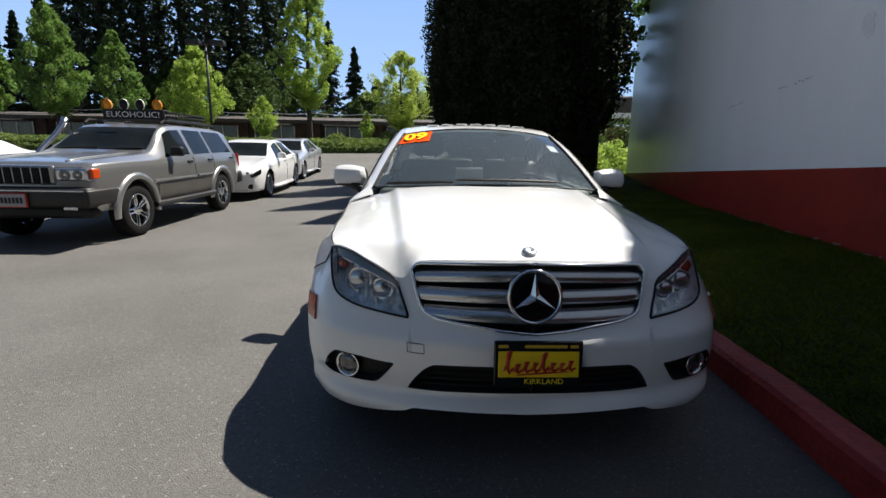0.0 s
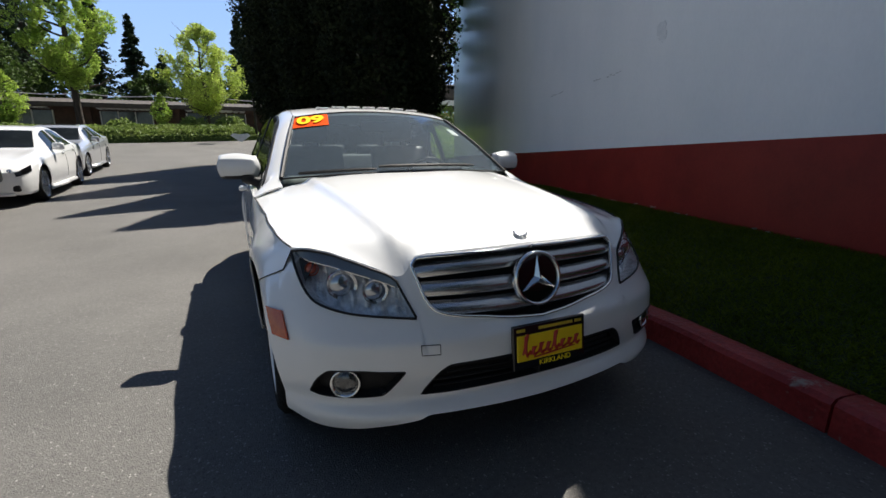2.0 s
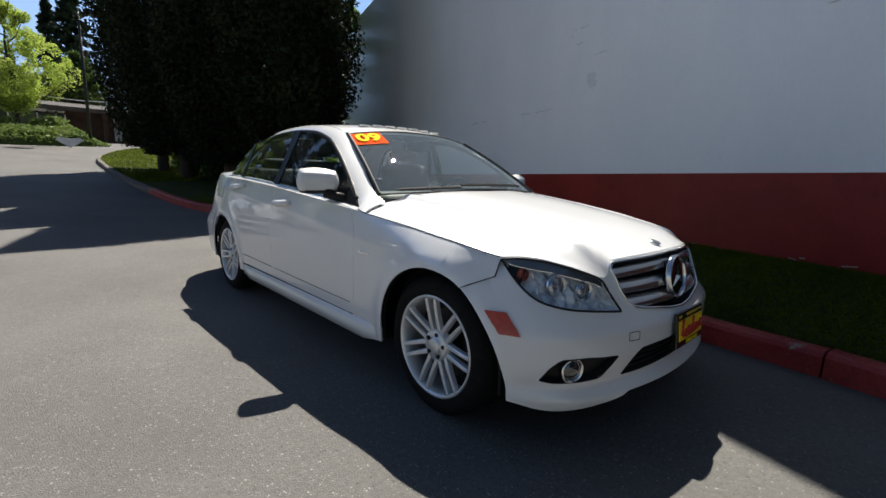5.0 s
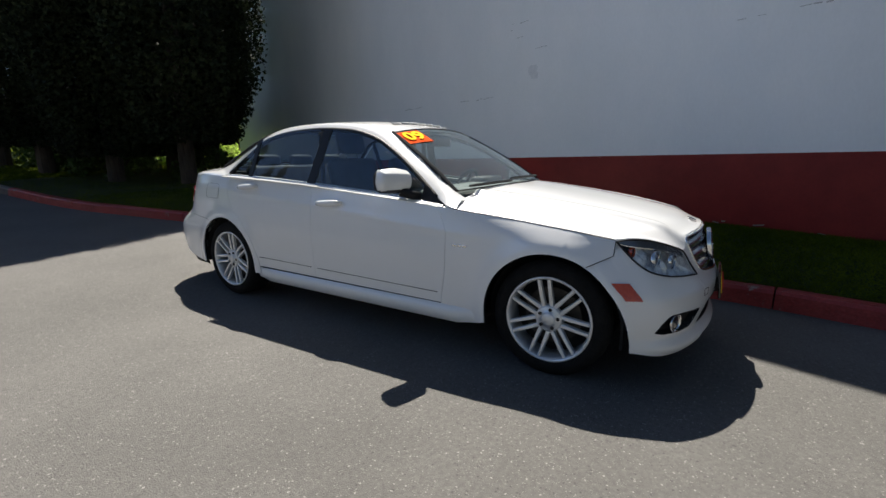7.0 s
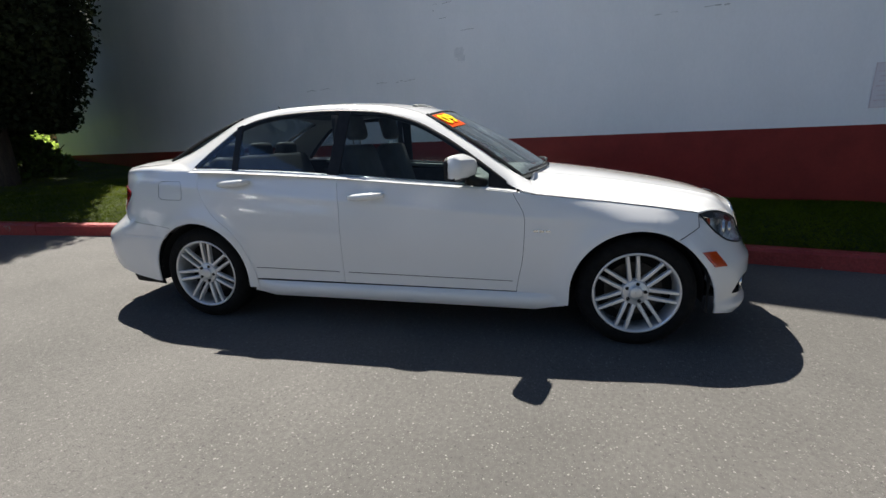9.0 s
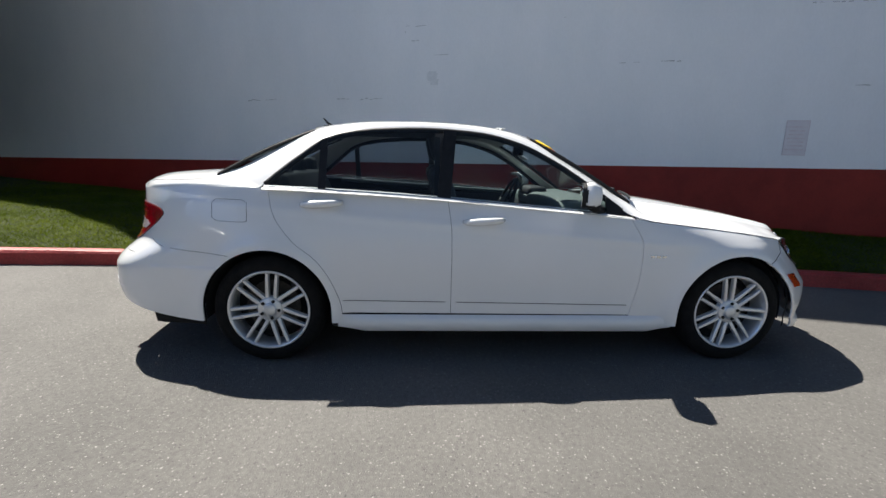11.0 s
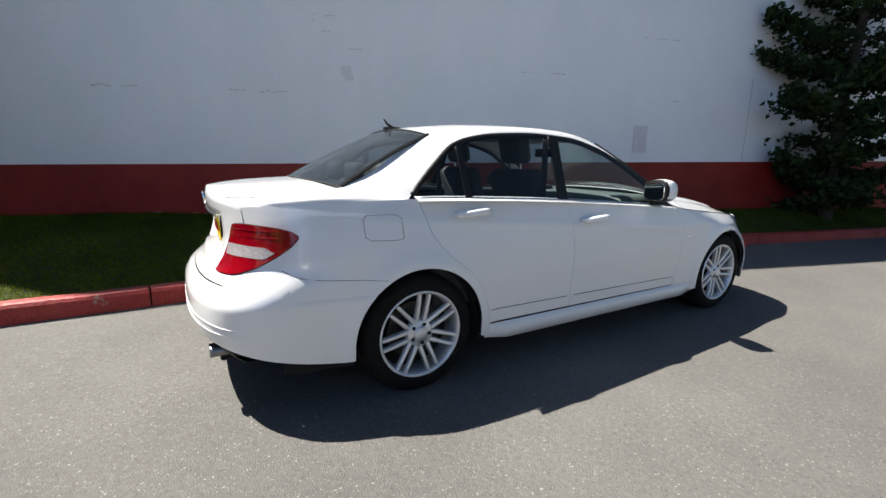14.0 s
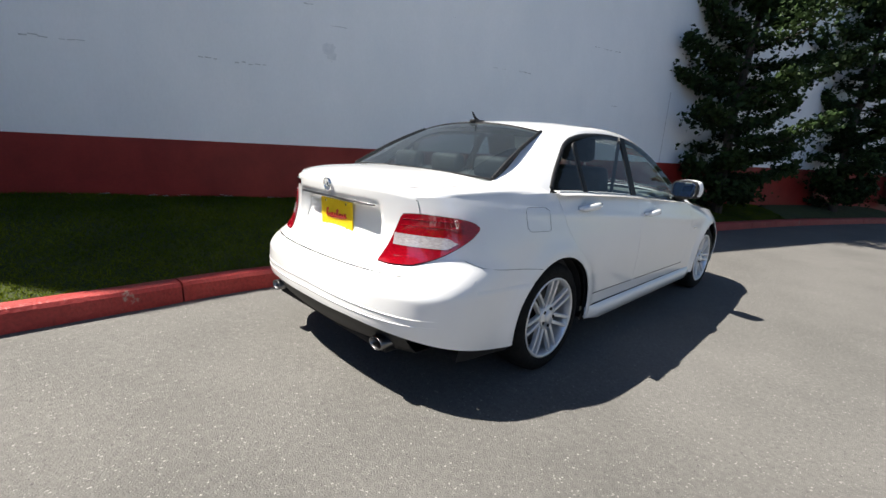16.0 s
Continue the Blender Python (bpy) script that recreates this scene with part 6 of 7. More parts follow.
# ---- grass ----
def blades(n=330000):
    rng = np.random.default_rng(3)
    V = np.array([tuple(q) for q in LAWN_V]).reshape(LAWN_M, LAWN_N, 3)
    ys = V[:, 0, 1]
    rows = np.where((ys > -9.5) & (ys < 29))[0][:-1]
    wts = np.where((ys[rows] > -4) & (ys[rows] < 8), 4.2, 1.4)
    j = rng.choice(rows, n, p=wts / wts.sum())
    i = rng.integers(0, LAWN_N - 1, n)
    a, b = rng.uniform(0, 1, (2, n, 1))
    P = V[j, i] * (1 - a) * (1 - b) + V[j + 1, i] * a * (1 - b) + V[j, i + 1] * (1 - a) * b + V[j + 1, i + 1] * a * b
    P = P[P[:, 0] < 9]
    n = len(P)
    tall = np.where(P[:, 1:2] > 12, 2.4, 1.0)
    h = rng.uniform(0.012, 0.034, (n, 1)) * tall
    t = rng.uniform(0, 6.28, n)
    d = np.stack([np.cos(t), np.sin(t), np.zeros(n)], 1) * rng.uniform(0.0022, 0.005, (n, 1)) * tall * tall
    lean = rng.normal(size=(n, 3)) * 0.03 * tall
    lean[:, 2] = 0
    up = np.array([0, 0, 1.0])
    q = np.stack([P - d, P + d, P + lean + up * h], 1).reshape(-1, 3)
    me = bpy.data.meshes.new("grass")
    me.vertices.add(3 * n)
    me.vertices.foreach_set("co", q.ravel())
    me.loops.add(3 * n)
    me.loops.foreach_set("vertex_index", np.arange(3 * n))
    me.polygons.add(n)
    me.polygons.foreach_set("loop_start", np.arange(0, 3 * n, 3))
    me.materials.append(BLADE)
    me.update(calc_edges=True)
    tagged(new("grass", me), "short mown green grass blades on the verge", "grass", kind="stuff")


blades()


# ---- irregular evergreens by the wall ----
def juniper(at, height, width, seed):
    rng = np.random.default_rng(seed)
    tr = thing("juniper_tree", "ragged dark juniper against the painted wall", "tree", Matrix.Translation(at), "junipers along the wall")
    bms = [tube([(0, 0, -0.2), (0.05, 0.05, height * 0.3), (-0.06, 0.03, height * 0.6), (0.02, 0, height * 0.98)], [0.11, 0.085, 0.055, 0.012], 8)]
    pts = []
    for i in range(44):
        u = (i + 0.5) / 44
        z = height * (0.02 + 0.93 * u)
        t = i * 2.4 + rng.normal() * 0.3
        L = width * 0.5 * rng.uniform(0.45, 1.28) * (0.8 + 0.35 * math.sin(u * 3.0)) * (1 - 0.55 * max(0, u - 0.5))
        d = Vector((math.cos(t), math.sin(t), 0))
        a = Vector((0, 0, z))
        b = d * L * 0.55 + Vector((0, 0, z + 0.05 * L))
        c = d * L + Vector((0, 0, z + rng.uniform(0.2, 0.6) * L))
        bms.append(tube([a, b, c], [0.035 * (1 - u * 0.6), 0.02, 0.006], 5))
        side_ = Vector((-d.y, d.x, 0))
        for k in range(900):
            s = rng.uniform(0.18, 1.05)
            p = a.lerp(b, s / 0.55) if s < 0.55 else b.lerp(c, (s - 0.55) / 0.5)
            w = 0.08 + 0.15 * math.sin(min(1, s) * math.pi) * L
            pts.append(tuple(p + side_ * rng.normal() * w + Vector((0, 0, rng.normal() * 0.06 + 0.02)) + d * rng.normal() * 0.05))
    part("trunk", join(*bms), BARK, tr)
    clumps("crown", pts, 0.085, JUNIPER, tr, 0.7, seed, -0.35)
    return tr


juniper((0.5, -7.3, 0.2), 6.6, 2.85, 61)
juniper((-1.0, -12.4, 0.2), 6.8, 3.0, 62)
juniper((-2.4, -17.2, 0.2), 6.8, 3.0, 63)


# ---- shrubs and trees at the back of the lawn ----
def shrub(name, at, sx, sy, sz, material, label, seed, n=2600, leaf=0.11):
    rng = np.random.default_rng(seed)
    tr = thing(name, label, "shrub", Matrix.Translation(at))
    stems = []
    for k in range(7):
        t = rng.uniform(0, 6.28)
        stems.append(tube([(0, 0, -0.05), (0.25 * sx * math.cos(t), 0.25 * sy * math.sin(t), 0.5 * sz), (0.42 * sx * math.cos(t), 0.42 * sy * math.sin(t), 0.85 * sz)], [0.02, 0.013, 0.004], 5))
    part("stem", join(*stems), BARK, tr)
    pts = []
    for k in range(n):
        d = rng.normal(size=3)
        d /= np.linalg.norm(d)
        r = rng.uniform(0.75, 1.04) * (1 + 0.16 * noise.noise(Vector(d) * 2.2 + Vector((seed, 0, 0))))
        pts.append((d[0] * r * sx * 0.5, d[1] * r * sy * 0.5, (abs(d[2]) * r) * sz))
    clumps("leaves", pts, leaf, material, tr, 0.8, seed)
    return tr


shrub("shrub", (5.6, 13.6, rise(13.6) + 0.15), 2.2, 1.8, 1.25, LIME, "sunlit leafy shrub behind the lawn", 71)
shrub("shrub", (4.2, 14.8, rise(14.8) + 0.1), 1.8, 1.6, 1.1, HEDGE, "rounded green shrub under the evergreens", 72)
shrub("shrub", (7.2, 14.9, rise(14.9) + 0.1), 2.6, 1.8, 1.35, LIME, "sunlit leafy shrub past the wall's end", 74)
shrub("shrub", (6.4, 15.6, rise(15.6) + 0.1), 2.2, 1.8, 1.3, HEDGE, "rounded green shrub past the wall's end", 75)
broadleaf("slim_tree", (5.35, 11.6, rise(11.6) + 0.2), 8.6, 2.7, GREEN, "slim leafy tree by the wall corner", 73, 17000, 0.14, 0.2)
# low shrubs whose dark DULL leaves carry the evergreens' shade in their colour
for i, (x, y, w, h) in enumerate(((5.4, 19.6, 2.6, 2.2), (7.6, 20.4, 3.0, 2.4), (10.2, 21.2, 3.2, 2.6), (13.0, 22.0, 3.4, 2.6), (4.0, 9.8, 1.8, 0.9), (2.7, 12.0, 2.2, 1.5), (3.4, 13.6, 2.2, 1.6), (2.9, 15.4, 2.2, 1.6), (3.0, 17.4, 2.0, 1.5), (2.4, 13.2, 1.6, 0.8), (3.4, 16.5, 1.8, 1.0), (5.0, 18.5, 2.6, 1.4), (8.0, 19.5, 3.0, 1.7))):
    shrub("shrub", (x, y, rise(y) + 0.12), w, w * 0.8, h, DULL, "low shrub by the evergreens, leaves coloured dark for shade", 80 + i, 1500, 0.12)


TAN_WALL = mat("tan_timber", (0.3, 0.17, 0.06), 0.8, second=(0.38, 0.23, 0.09), scale=3, bump=0.3, stretch=(4, 4, 0.4))


def annex():
    b = thing("annex_building", "small tan timber building with a white fascia behind the evergreens", "building")
    z = rise(24)
    part("wall", box(9, 4, 2.3, (12.6, 26.2, z + 1.05)), TAN_WALL, b)
    part("roof", box(10.4, 6.0, 1.1, (12.6, 25.6, z + 3.2), 0.3), SHINGLE, b)
    part("fascia", box(10.4, 0.12, 0.32, (12.6, 22.5, z + 2.6), 0.02), WHITE_TRIM, b)
    for k in range(6):
        part("post", box(0.16, 0.16, 2.5, (8.2 + 1.75 * k, 22.7, z + 1.2), 0.01), METAL_DARK, b)
    for k in range(3):
        wn = part("window", box(1.3, 0.08, 1.0, (10.0 + 2.6 * k, 24.17, z + 1.35), 0.01), GLOSS_BLACK, b)
        part("frame", join(box(1.46, 0.1, 0.08, (10.0 + 2.6 * k, 24.14, z + 1.89)), box(1.46, 0.1, 0.08, (10.0 + 2.6 * k, 24.14, z + 0.81))), WHITE_TRIM, wn)


annex()


def folded_board():
    """A white board, folded and lying on its side by the hedge."""
    t = thing("folded_board", "white folded board standing by the hedge", "sign", Matrix.Translation((-0.47, 27.05, rise(27.05))))
    for sx in (-1, 1):
        v = [(0, -0.05, 0.02), (sx * 0.56, 0.1, 0.42), (sx * 0.42, 0.14, 0.56), (0, 0.06, 0.5)]
        mesh("leaf", v + [(x, y + 0.03, z) for x, y, z in v], [(0, 1, 2, 3), (7, 6, 5, 4), (0, 4, 5, 1), (1, 5, 6, 2), (2, 6, 7, 3)], WHITE_TRIM, t)


folded_board()


def view(px, depth, t0=-0.377, y0=-3.516):
    """Where a thing stands that lies in that direction, at that depth along the lot."""
    a = math.atan((px - 784) / 778.6) + radians(2.25)
    return t0 + depth * math.tan(a), y0 + depth


for i, (px, d, h, w, mt, leaf, n, lab) in enumerate((
        (555, 40, 14.5, 6.0, LIME, 0.2, 16000, "tall bright lime-green tree in spring leaf"),
        (712, 37, 7.4, 6.0, YELLOW, 0.17, 9500, "young yellow-green tree with open crown"),
        (365, 42, 8.6, 6.2, LIME, 0.2, 11000, "broad lime-green tree behind the parked cars"),
        (232, 44, 10.2, 4.8, GREEN, 0.2, 10000, "upright green tree near the low shops"),
        (125, 46, 12.8, 7.2, GREEN, 0.24, 13000, "large green tree near the low shops"),
        (5, 38, 8.8, 4.8, GREEN, 0.26, 6000, "green tree at the end of the lot"),
        (475, 33, 3.6, 2.2, LIME, 0.16, 1800, "small lime-green sapling by the hedge"),
        (652, 38, 3.0, 1.4, LIME, 0.15, 1100, "small lime-green sapling by the hedge"),
        (455, 58, 11.0, 9.0, DULL, 0.4, 6500, "dull green rounded tree behind the shops"),
        (545, 66, 10.0, 8.0, DULL, 0.45, 4500, "dull green rounded tree behind the shops"),
        (650, 72, 9.0, 9.0, DULL, 0.45, 4500, "dull green rounded tree behind the shops"),
        (725, 76, 9.5, 9.0, DULL, 0.45, 4500, "dull green rounded tree behind the shops"),
        (790, 66, 10.0, 8.0, DULL, 0.45, 4500, "dull green rounded tree behind the shops"),
        (320, 60, 10.0, 9.0, DULL, 0.45, 4500, "dull green rounded tree behind the shops"))):
    x, y = view(px, d)
    broadleaf("broadleaf_tree", (x, y, rise(y)), h, w, mt, lab, 100 + i, int(n * 2.4), leaf * 0.64, 0.22, (0.4, 0.5, 0.35, 0.35, 0.35)[i] if i < 5 else 0.5)
for i, (px, d, h, w) in enumerate(((25, 62, 17, 7), (72, 70, 19, 6.5), (120, 66, 21, 7), (178, 66, 33, 8), (212, 62, 34, 8), (246, 68, 36, 8), (282, 64, 35, 8), (312, 70, 36, 7), (352, 66, 35, 7), (392, 62, 36, 8), (425, 70, 35, 7), (452, 66, 36, 7.5), (488, 70, 36, 7.5), (512, 74, 34, 7), (590, 92, 25, 8), (632, 84, 18.5, 7.5), (668, 100, 16, 8), (700, 110, 17, 8), (735, 104, 16, 8), (790, 70, 21, 8), (770, 80, 19, 8), (-60, 62, 26, 8), (-140, 64, 30, 8), (148, 82, 30, 7))):
    x, y = view(px, d)
    conifer("fir_tree", (x, y, rise(y)), h, w, FIR, "tall dark fir in the far tree line", 200 + i, 9000, 0.42, 0.12)


# ---- hedge bed and shops ----
def hedge():
    rng = np.random.default_rng(9)
    hd = thing("hedge", "low clipped green juniper hedge along the lot", "hedge")
    base = [(-30.0, 24.5), (-16.0, 25.4), (-8.7, 26.2), (-6.0, 26.8), (-0.8, 28.1), (1.2, 28.9)]
    pts = along(base, 0.15)
    P = []
    for k in range(60000):
        x, y = pts[int(rng.integers(len(pts)))]
        u = rng.uniform(0, 1)
        end = min(1, (1.4 - x) / 1.6) if x > -0.6 else 1
        top = (0.55 + 0.5 * math.sin(u * math.pi * 0.75)) * max(0.25, end) * (1 + 0.22 * noise.noise((x * 0.8, u * 3, 0)))
        P.append((x + rng.normal() * 0.1, y + 0.15 + u * 3.2, rise(y) + max(0.04, top * (rng.uniform(0.86, 1.04) if u > 0.08 else rng.uniform(0.05, 0.9)))))
    clumps("leaves", P, 0.125, HEDGE, hd, 0.7, 9, -0.2)
    # closed sheet under the leaves; its darker green stands for the shaded inside
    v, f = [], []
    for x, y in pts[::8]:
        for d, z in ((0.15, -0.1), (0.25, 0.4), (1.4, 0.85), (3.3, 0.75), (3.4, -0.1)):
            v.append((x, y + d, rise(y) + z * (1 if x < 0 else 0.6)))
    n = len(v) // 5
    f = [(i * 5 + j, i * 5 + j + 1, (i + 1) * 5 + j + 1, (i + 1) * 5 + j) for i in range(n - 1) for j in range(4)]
    mesh("inner_shade_sheet", v, f, DULL, hd)


hedge()
for i, (px, d, w, h) in enumerate(((345, 36, 2.4, 1.3), (600, 37, 2.0, 1.1), (690, 35, 2.2, 1.2), (742, 36, 2.4, 1.4))):
    x, y = view(px, d)
    shrub("shrub", (x, y, rise(y)), w, w, h, HEDGE, "rounded green shrub behind the hedge", 300 + i, 1300, 0.2)

PANE = mat("shop_glass", (0.05, 0.07, 0.08), 0.12, second=(0.09, 0.11, 0.12), scale=1.5, coat=0.6)
AWNING = mat("pale_awning", (0.55, 0.56, 0.57), 0.7, second=(0.68, 0.68, 0.68), scale=2)


def shops():
    b = thing("shop_building", "long low brown shop building with shingled roof", "building")
    z0, y0 = rise(46), 46.0
    x0, x1 = -62.0, 16.0
    eave, ridge = 5.75, 6.55
    part("wall", box(x1 - x0, 8, eave - z0 + 0.6, ((x0 + x1) / 2, y0 + 4.3, (eave + z0 - 0.6) / 2)), BROWN_WALL, b)
    v = [(x0 - 1, y0 - 1.6, eave - 0.1), (x1 + 1, y0 - 1.6, eave - 0.1), (x1 + 1, y0 + 4.5, ridge), (x0 - 1, y0 + 4.5, ridge), (x1 + 1, y0 + 10, eave), (x0 - 1, y0 + 10, eave), (x0 - 1, y0 - 1.6, eave - 0.45), (x1 + 1, y0 - 1.6, eave - 0.45)]
    mesh("roof", v, [(0, 1, 2, 3), (3, 2, 4, 5), (6, 7, 1, 0)], SHINGLE, b)
    rng = np.random.default_rng(4)
    x = x0 + 2
    while x < x1 - 4:
        w = rng.uniform(3.2, 5.2)
        wn = part("shop_window", box(w, 0.12, 1.9, (x + w / 2, y0 + 0.26, z0 + 1.45)), PANE, b)
        for k in range(4):
            part("mullion", box(0.09, 0.1, 1.9, (x + w * k / 3, y0 + 0.17, z0 + 1.45)), WHITE_TRIM, wn)
        if rng.uniform() < 0.6:
            aw = part("awning", box(w, 0.06, 0.05, (x + w / 2, y0 - 1.0, z0 + 2.55), 0.0), AWNING, b)
            for k in range(9):
                part("awning_slat", box(w / 13, 0.9, 0.05, (x + w * (k + 0.5) / 9, y0 - 0.55, z0 + 2.5), 0.0, None), AWNING, aw)
        if rng.uniform() < 0.5:
            part("sign_bar", box(w * 0.55, 0.06, 0.3, (x + w / 2, y0 - 1.1, z0 + 2.6)), WHITE_TRIM, b)
        part("post", box(0.35, 0.35, eave - z0, (x - 0.7, y0 - 0.4, (eave + z0) / 2 - 0.2)), BROWN_WALL, b)
        x += w + rng.uniform(1.6, 3.4)
    pts = []
    for k in range(121):
        xx = x0 + 20 + (x1 - x0 - 20) * k / 120
        pts.append((xx, y0 + 3.2, ridge + 0.35 - 0.18 * abs(math.sin(k * math.pi / 12))))
    part("pennant_line", tube(pts, 0.035, 5), PAPER, b)
    return b


shops()


def lamp_post(at, h, heads, label):
    p = thing("lamp_post", label, "street lamp", Matrix.Translation(at))
    part("pole", tube([(0, 0, -0.2), (0, 0, h * 0.5), (0, 0, h)], [0.085, 0.075, 0.06], 12), METAL_DARK, p, smooth=True)
    part("base", lathe([(0, 0.16), (0.3, 0.16), (0.34, 0.1)], 16, "z"), METAL_DARK, p)
    for s in heads:
        part("lamp_head", box(0.85, 0.5, 0.28, (s * 0.75, 0, h + 0.08), 0.05), METAL_DARK, p)
        part("arm", tube([(0, 0, h - 0.02), (s * 0.5, 0, h + 0.06)], 0.04, 8), METAL_DARK, p)
    return p


x, y = view(386, 30)
lamp_post((x, y, rise(y)), 6.6, (-1, 1), "dark twin-headed parking lot lamp post")
lamp_post((0.55, 29.2, rise(29.2)), 7.0, (1,), "dark parking lot lamp post by the hedge")


# ---- other vehicles ----
def section(sp, y):
    g = lambda k: spline(y, sp[k])
    w, zb, zs, zt, wt = g("w"), g("zb"), g("zs"), g("zt"), g("wt")
    zw = zs + (zt - zs) * 0.86
    return [(w * 0.80, zb), (w * 0.95, zb + 0.02), (w * 0.985, zb + (zs - zb) * 0.3), (w, zb + (zs - zb) * 0.6), (w * 0.985, zs - (zs - zb) * 0.12), (w * 0.955, zs), (w * 0.955 + (wt - w * 0.955) * 0.5, zs + (zw - zs) * 0.52), (wt, zw), (wt * 0.93, zt - (zt - zs) * 0.045 - 0.004), (wt * 0.75, zt - 0.012), (wt * 0.4, zt - 0.003), (0, zt)]


def surf(sp, y, v):
    """A point on the body: v from 0 (sill) to 11 (middle of the roof)."""
    s = section(sp, y)
    i = min(int(v), 10)
    t = v - i
    return Vector((s[i][0] * (1 - t) + s[i + 1][0] * t, y, s[i][1] * (1 - t) + s[i + 1][1] * t))


def patch_on(sp, name, ya, yb, v0, v1, d, material, parent, n=12, m=5, mirror=False, label="", thick=0.0):
    """ya, yb: functions of v."""
    g = []
    for i in range(n):
        row = []
        for j in range(m):
            v = v0 + (v1 - v0) * j / (m - 1)
            y = ya(v) + (yb(v) - ya(v)) * i / (n - 1)
            p = surf(sp, y, v)
            e = 0.02
            a, b = surf(sp, y + e, v) - surf(sp, y - e, v), surf(sp, y, min(11, v + 0.1)) - surf(sp, y, max(0, v - 0.1))
            nr = a.cross(b)
            if nr.length > 1e-9:
                nr.normalize()
                if nr.dot(Vector((p.x, 0, p.z - 0.5))) < 0:
                    nr = -nr
                p = p + nr * d
            row.append(p)
        g.append(row)
    return skin(name, g, material, parent, mirror=mirror, thick=thick, label=label)


def other_car(name, label, at, turn, sp, paint, wheel_y, r_t, r_r, ws, rw, doors, wheel_mat=None, spokes=5):
    ra_, rb_ = rise(at[1] - 1.35), rise(at[1] + 1.35)
    c = thing(name, label, "car", Matrix.Translation((at[0], at[1], (ra_ + rb_) / 2)) @ Matrix.Rotation(math.atan((rb_ - ra_) / 2.7) * math.cos(radians(turn)), 4, "X") @ Matrix.Rotation(radians(turn), 4, "Z"))
    y0, y1 = sp["w"][0][0], sp["w"][-1][0]
    ys = [y0 + (y1 - y0) * (0.5 - 0.5 * math.cos(math.pi * i / 89)) for i in range(90)]
    bm = bmesh.new()
    rings = []
    for y in ys:
        s = section(sp, y)
        fine = []
        for a, b in zip(s, s[1:]):
            for k in range(3):
                fine.append((a[0] + (b[0] - a[0]) * k / 3, a[1] + (b[1] - a[1]) * k / 3))
        fine.append(s[-1])
        ring = []
        for x, z in [(-q[0], q[1]) for q in fine] + fine[-2::-1]:
            yy = y
            for wy in wheel_y:
                dy, dz = y - wy, z - r_t
                r = math.hypot(dy, dz)
                ra = r_t * 1.17
                if r < ra and abs(x) > 0.4:
                    if dz > 0 and r > 1e-4:
                        yy, z = wy + dy / r * ra, r_t + dz / r * ra
            ring.append(bm.verts.new((x, yy, z)))
        rings.append(ring)
    for a, b in zip(rings, rings[1:]):
        for k in range(len(a) - 1):
            q = [a[k], a[k + 1], b[k + 1], b[k]]
            cen = sum((v.co for v in q), Vector()) / 4
            if any(math.hypot(cen.y - wy, cen.z - r_t) < r_t * 1.16 or (abs(cen.y - wy) < r_t * 1.1 and cen.z < r_t) for wy in wheel_y) and abs(cen.x) > 0.4 and cen.z < r_t * 2.25:
                continue
            bm.faces.new(q)
    for ring in (rings[0], rings[-1]):
        bm.faces.new(ring)
    bmesh.ops.recalc_face_normals(bm, faces=bm.faces)
    part("body", bm, paint, c, smooth=True)
    part("chassis", box(1.1, (y1 - y0) * 0.86, 0.25, (0, (y0 + y1) / 2, sp["zb"][1][1] + 0.14)), VOID, c)
    patch_on(sp, "windscreen", lambda v: ws[0] + 0.05 * (11 - v) / 3, lambda v: ws[1] + 0.03 * (11 - v) / 3, 8.15, 11, 0.008, DARKGLASS, c, mirror=True)
    patch_on(sp, "windscreen", lambda v: ws[0] + 0.05 * (11 - v) / 3, lambda v: ws[1] + 0.03 * (11 - v) / 3, 8.15, 11, 0.008, DARKGLASS, c)
    for mm in (True, False):
        patch_on(sp, "rear_window", lambda v: rw[0], lambda v: rw[1], 8.2, 11, 0.008, DARKGLASS, c, mirror=mm)
        sx = -1 if mm else 1
        for ya, yb, la, lb in doors:
            patch_on(sp, "side_window", lambda v: ya + la * (v - 5.2) / 1.7, lambda v: yb + lb * (v - 5.2) / 1.7, 5.2, 6.9, 0.006, DARKGLASS, c, mirror=mm)
            patch = [surf(sp, yb + 0.035, v) + Vector((0.003, 0, 0)) for v in (1.5, 2.5, 3.5, 4.5, 5)]
            part("door_seam", tube([Vector((sx * p.x, p.y, p.z)) for p in patch], 0.006, 5), SEAM, c)
            hp = surf(sp, yb - 0.12, 4.2)
            part("door_handle", box(0.03, 0.17, 0.03, (sx * (hp.x + 0.012), hp.y, hp.z), 0.01), BLACK if name == "suv" else paint, c)
        mp = surf(sp, ws[0] + 0.35, 5.2)
        part("door_mirror", box(0.2, 0.12, 0.15, (sx * (mp.x + 0.12), mp.y, mp.z + 0.08), 0.04), BLACK if name == "suv" else paint, c, smooth=True)
        for wy in wheel_y:
            wheel(c, (sx * (spline(wy, sp["w"]) - 0.125), wy, r_t), sx, 20, wheel_mat or ALLOY, spokes, r_t, r_r)
            b = lathe([(sx * 0.45, r_t * 1.1), (sx * (spline(wy, sp["w"]) - 0.06), r_t * 1.16)], 32, "x")
            bmesh.ops.translate(b, vec=(0, wy, r_t), verts=b.verts)
            bmesh.ops.delete(b, geom=[q for q in b.verts if q.co.z < sp["zb"][1][1]], context="VERTS")
            part("wheel_liner", b, VOID, c)
    return c


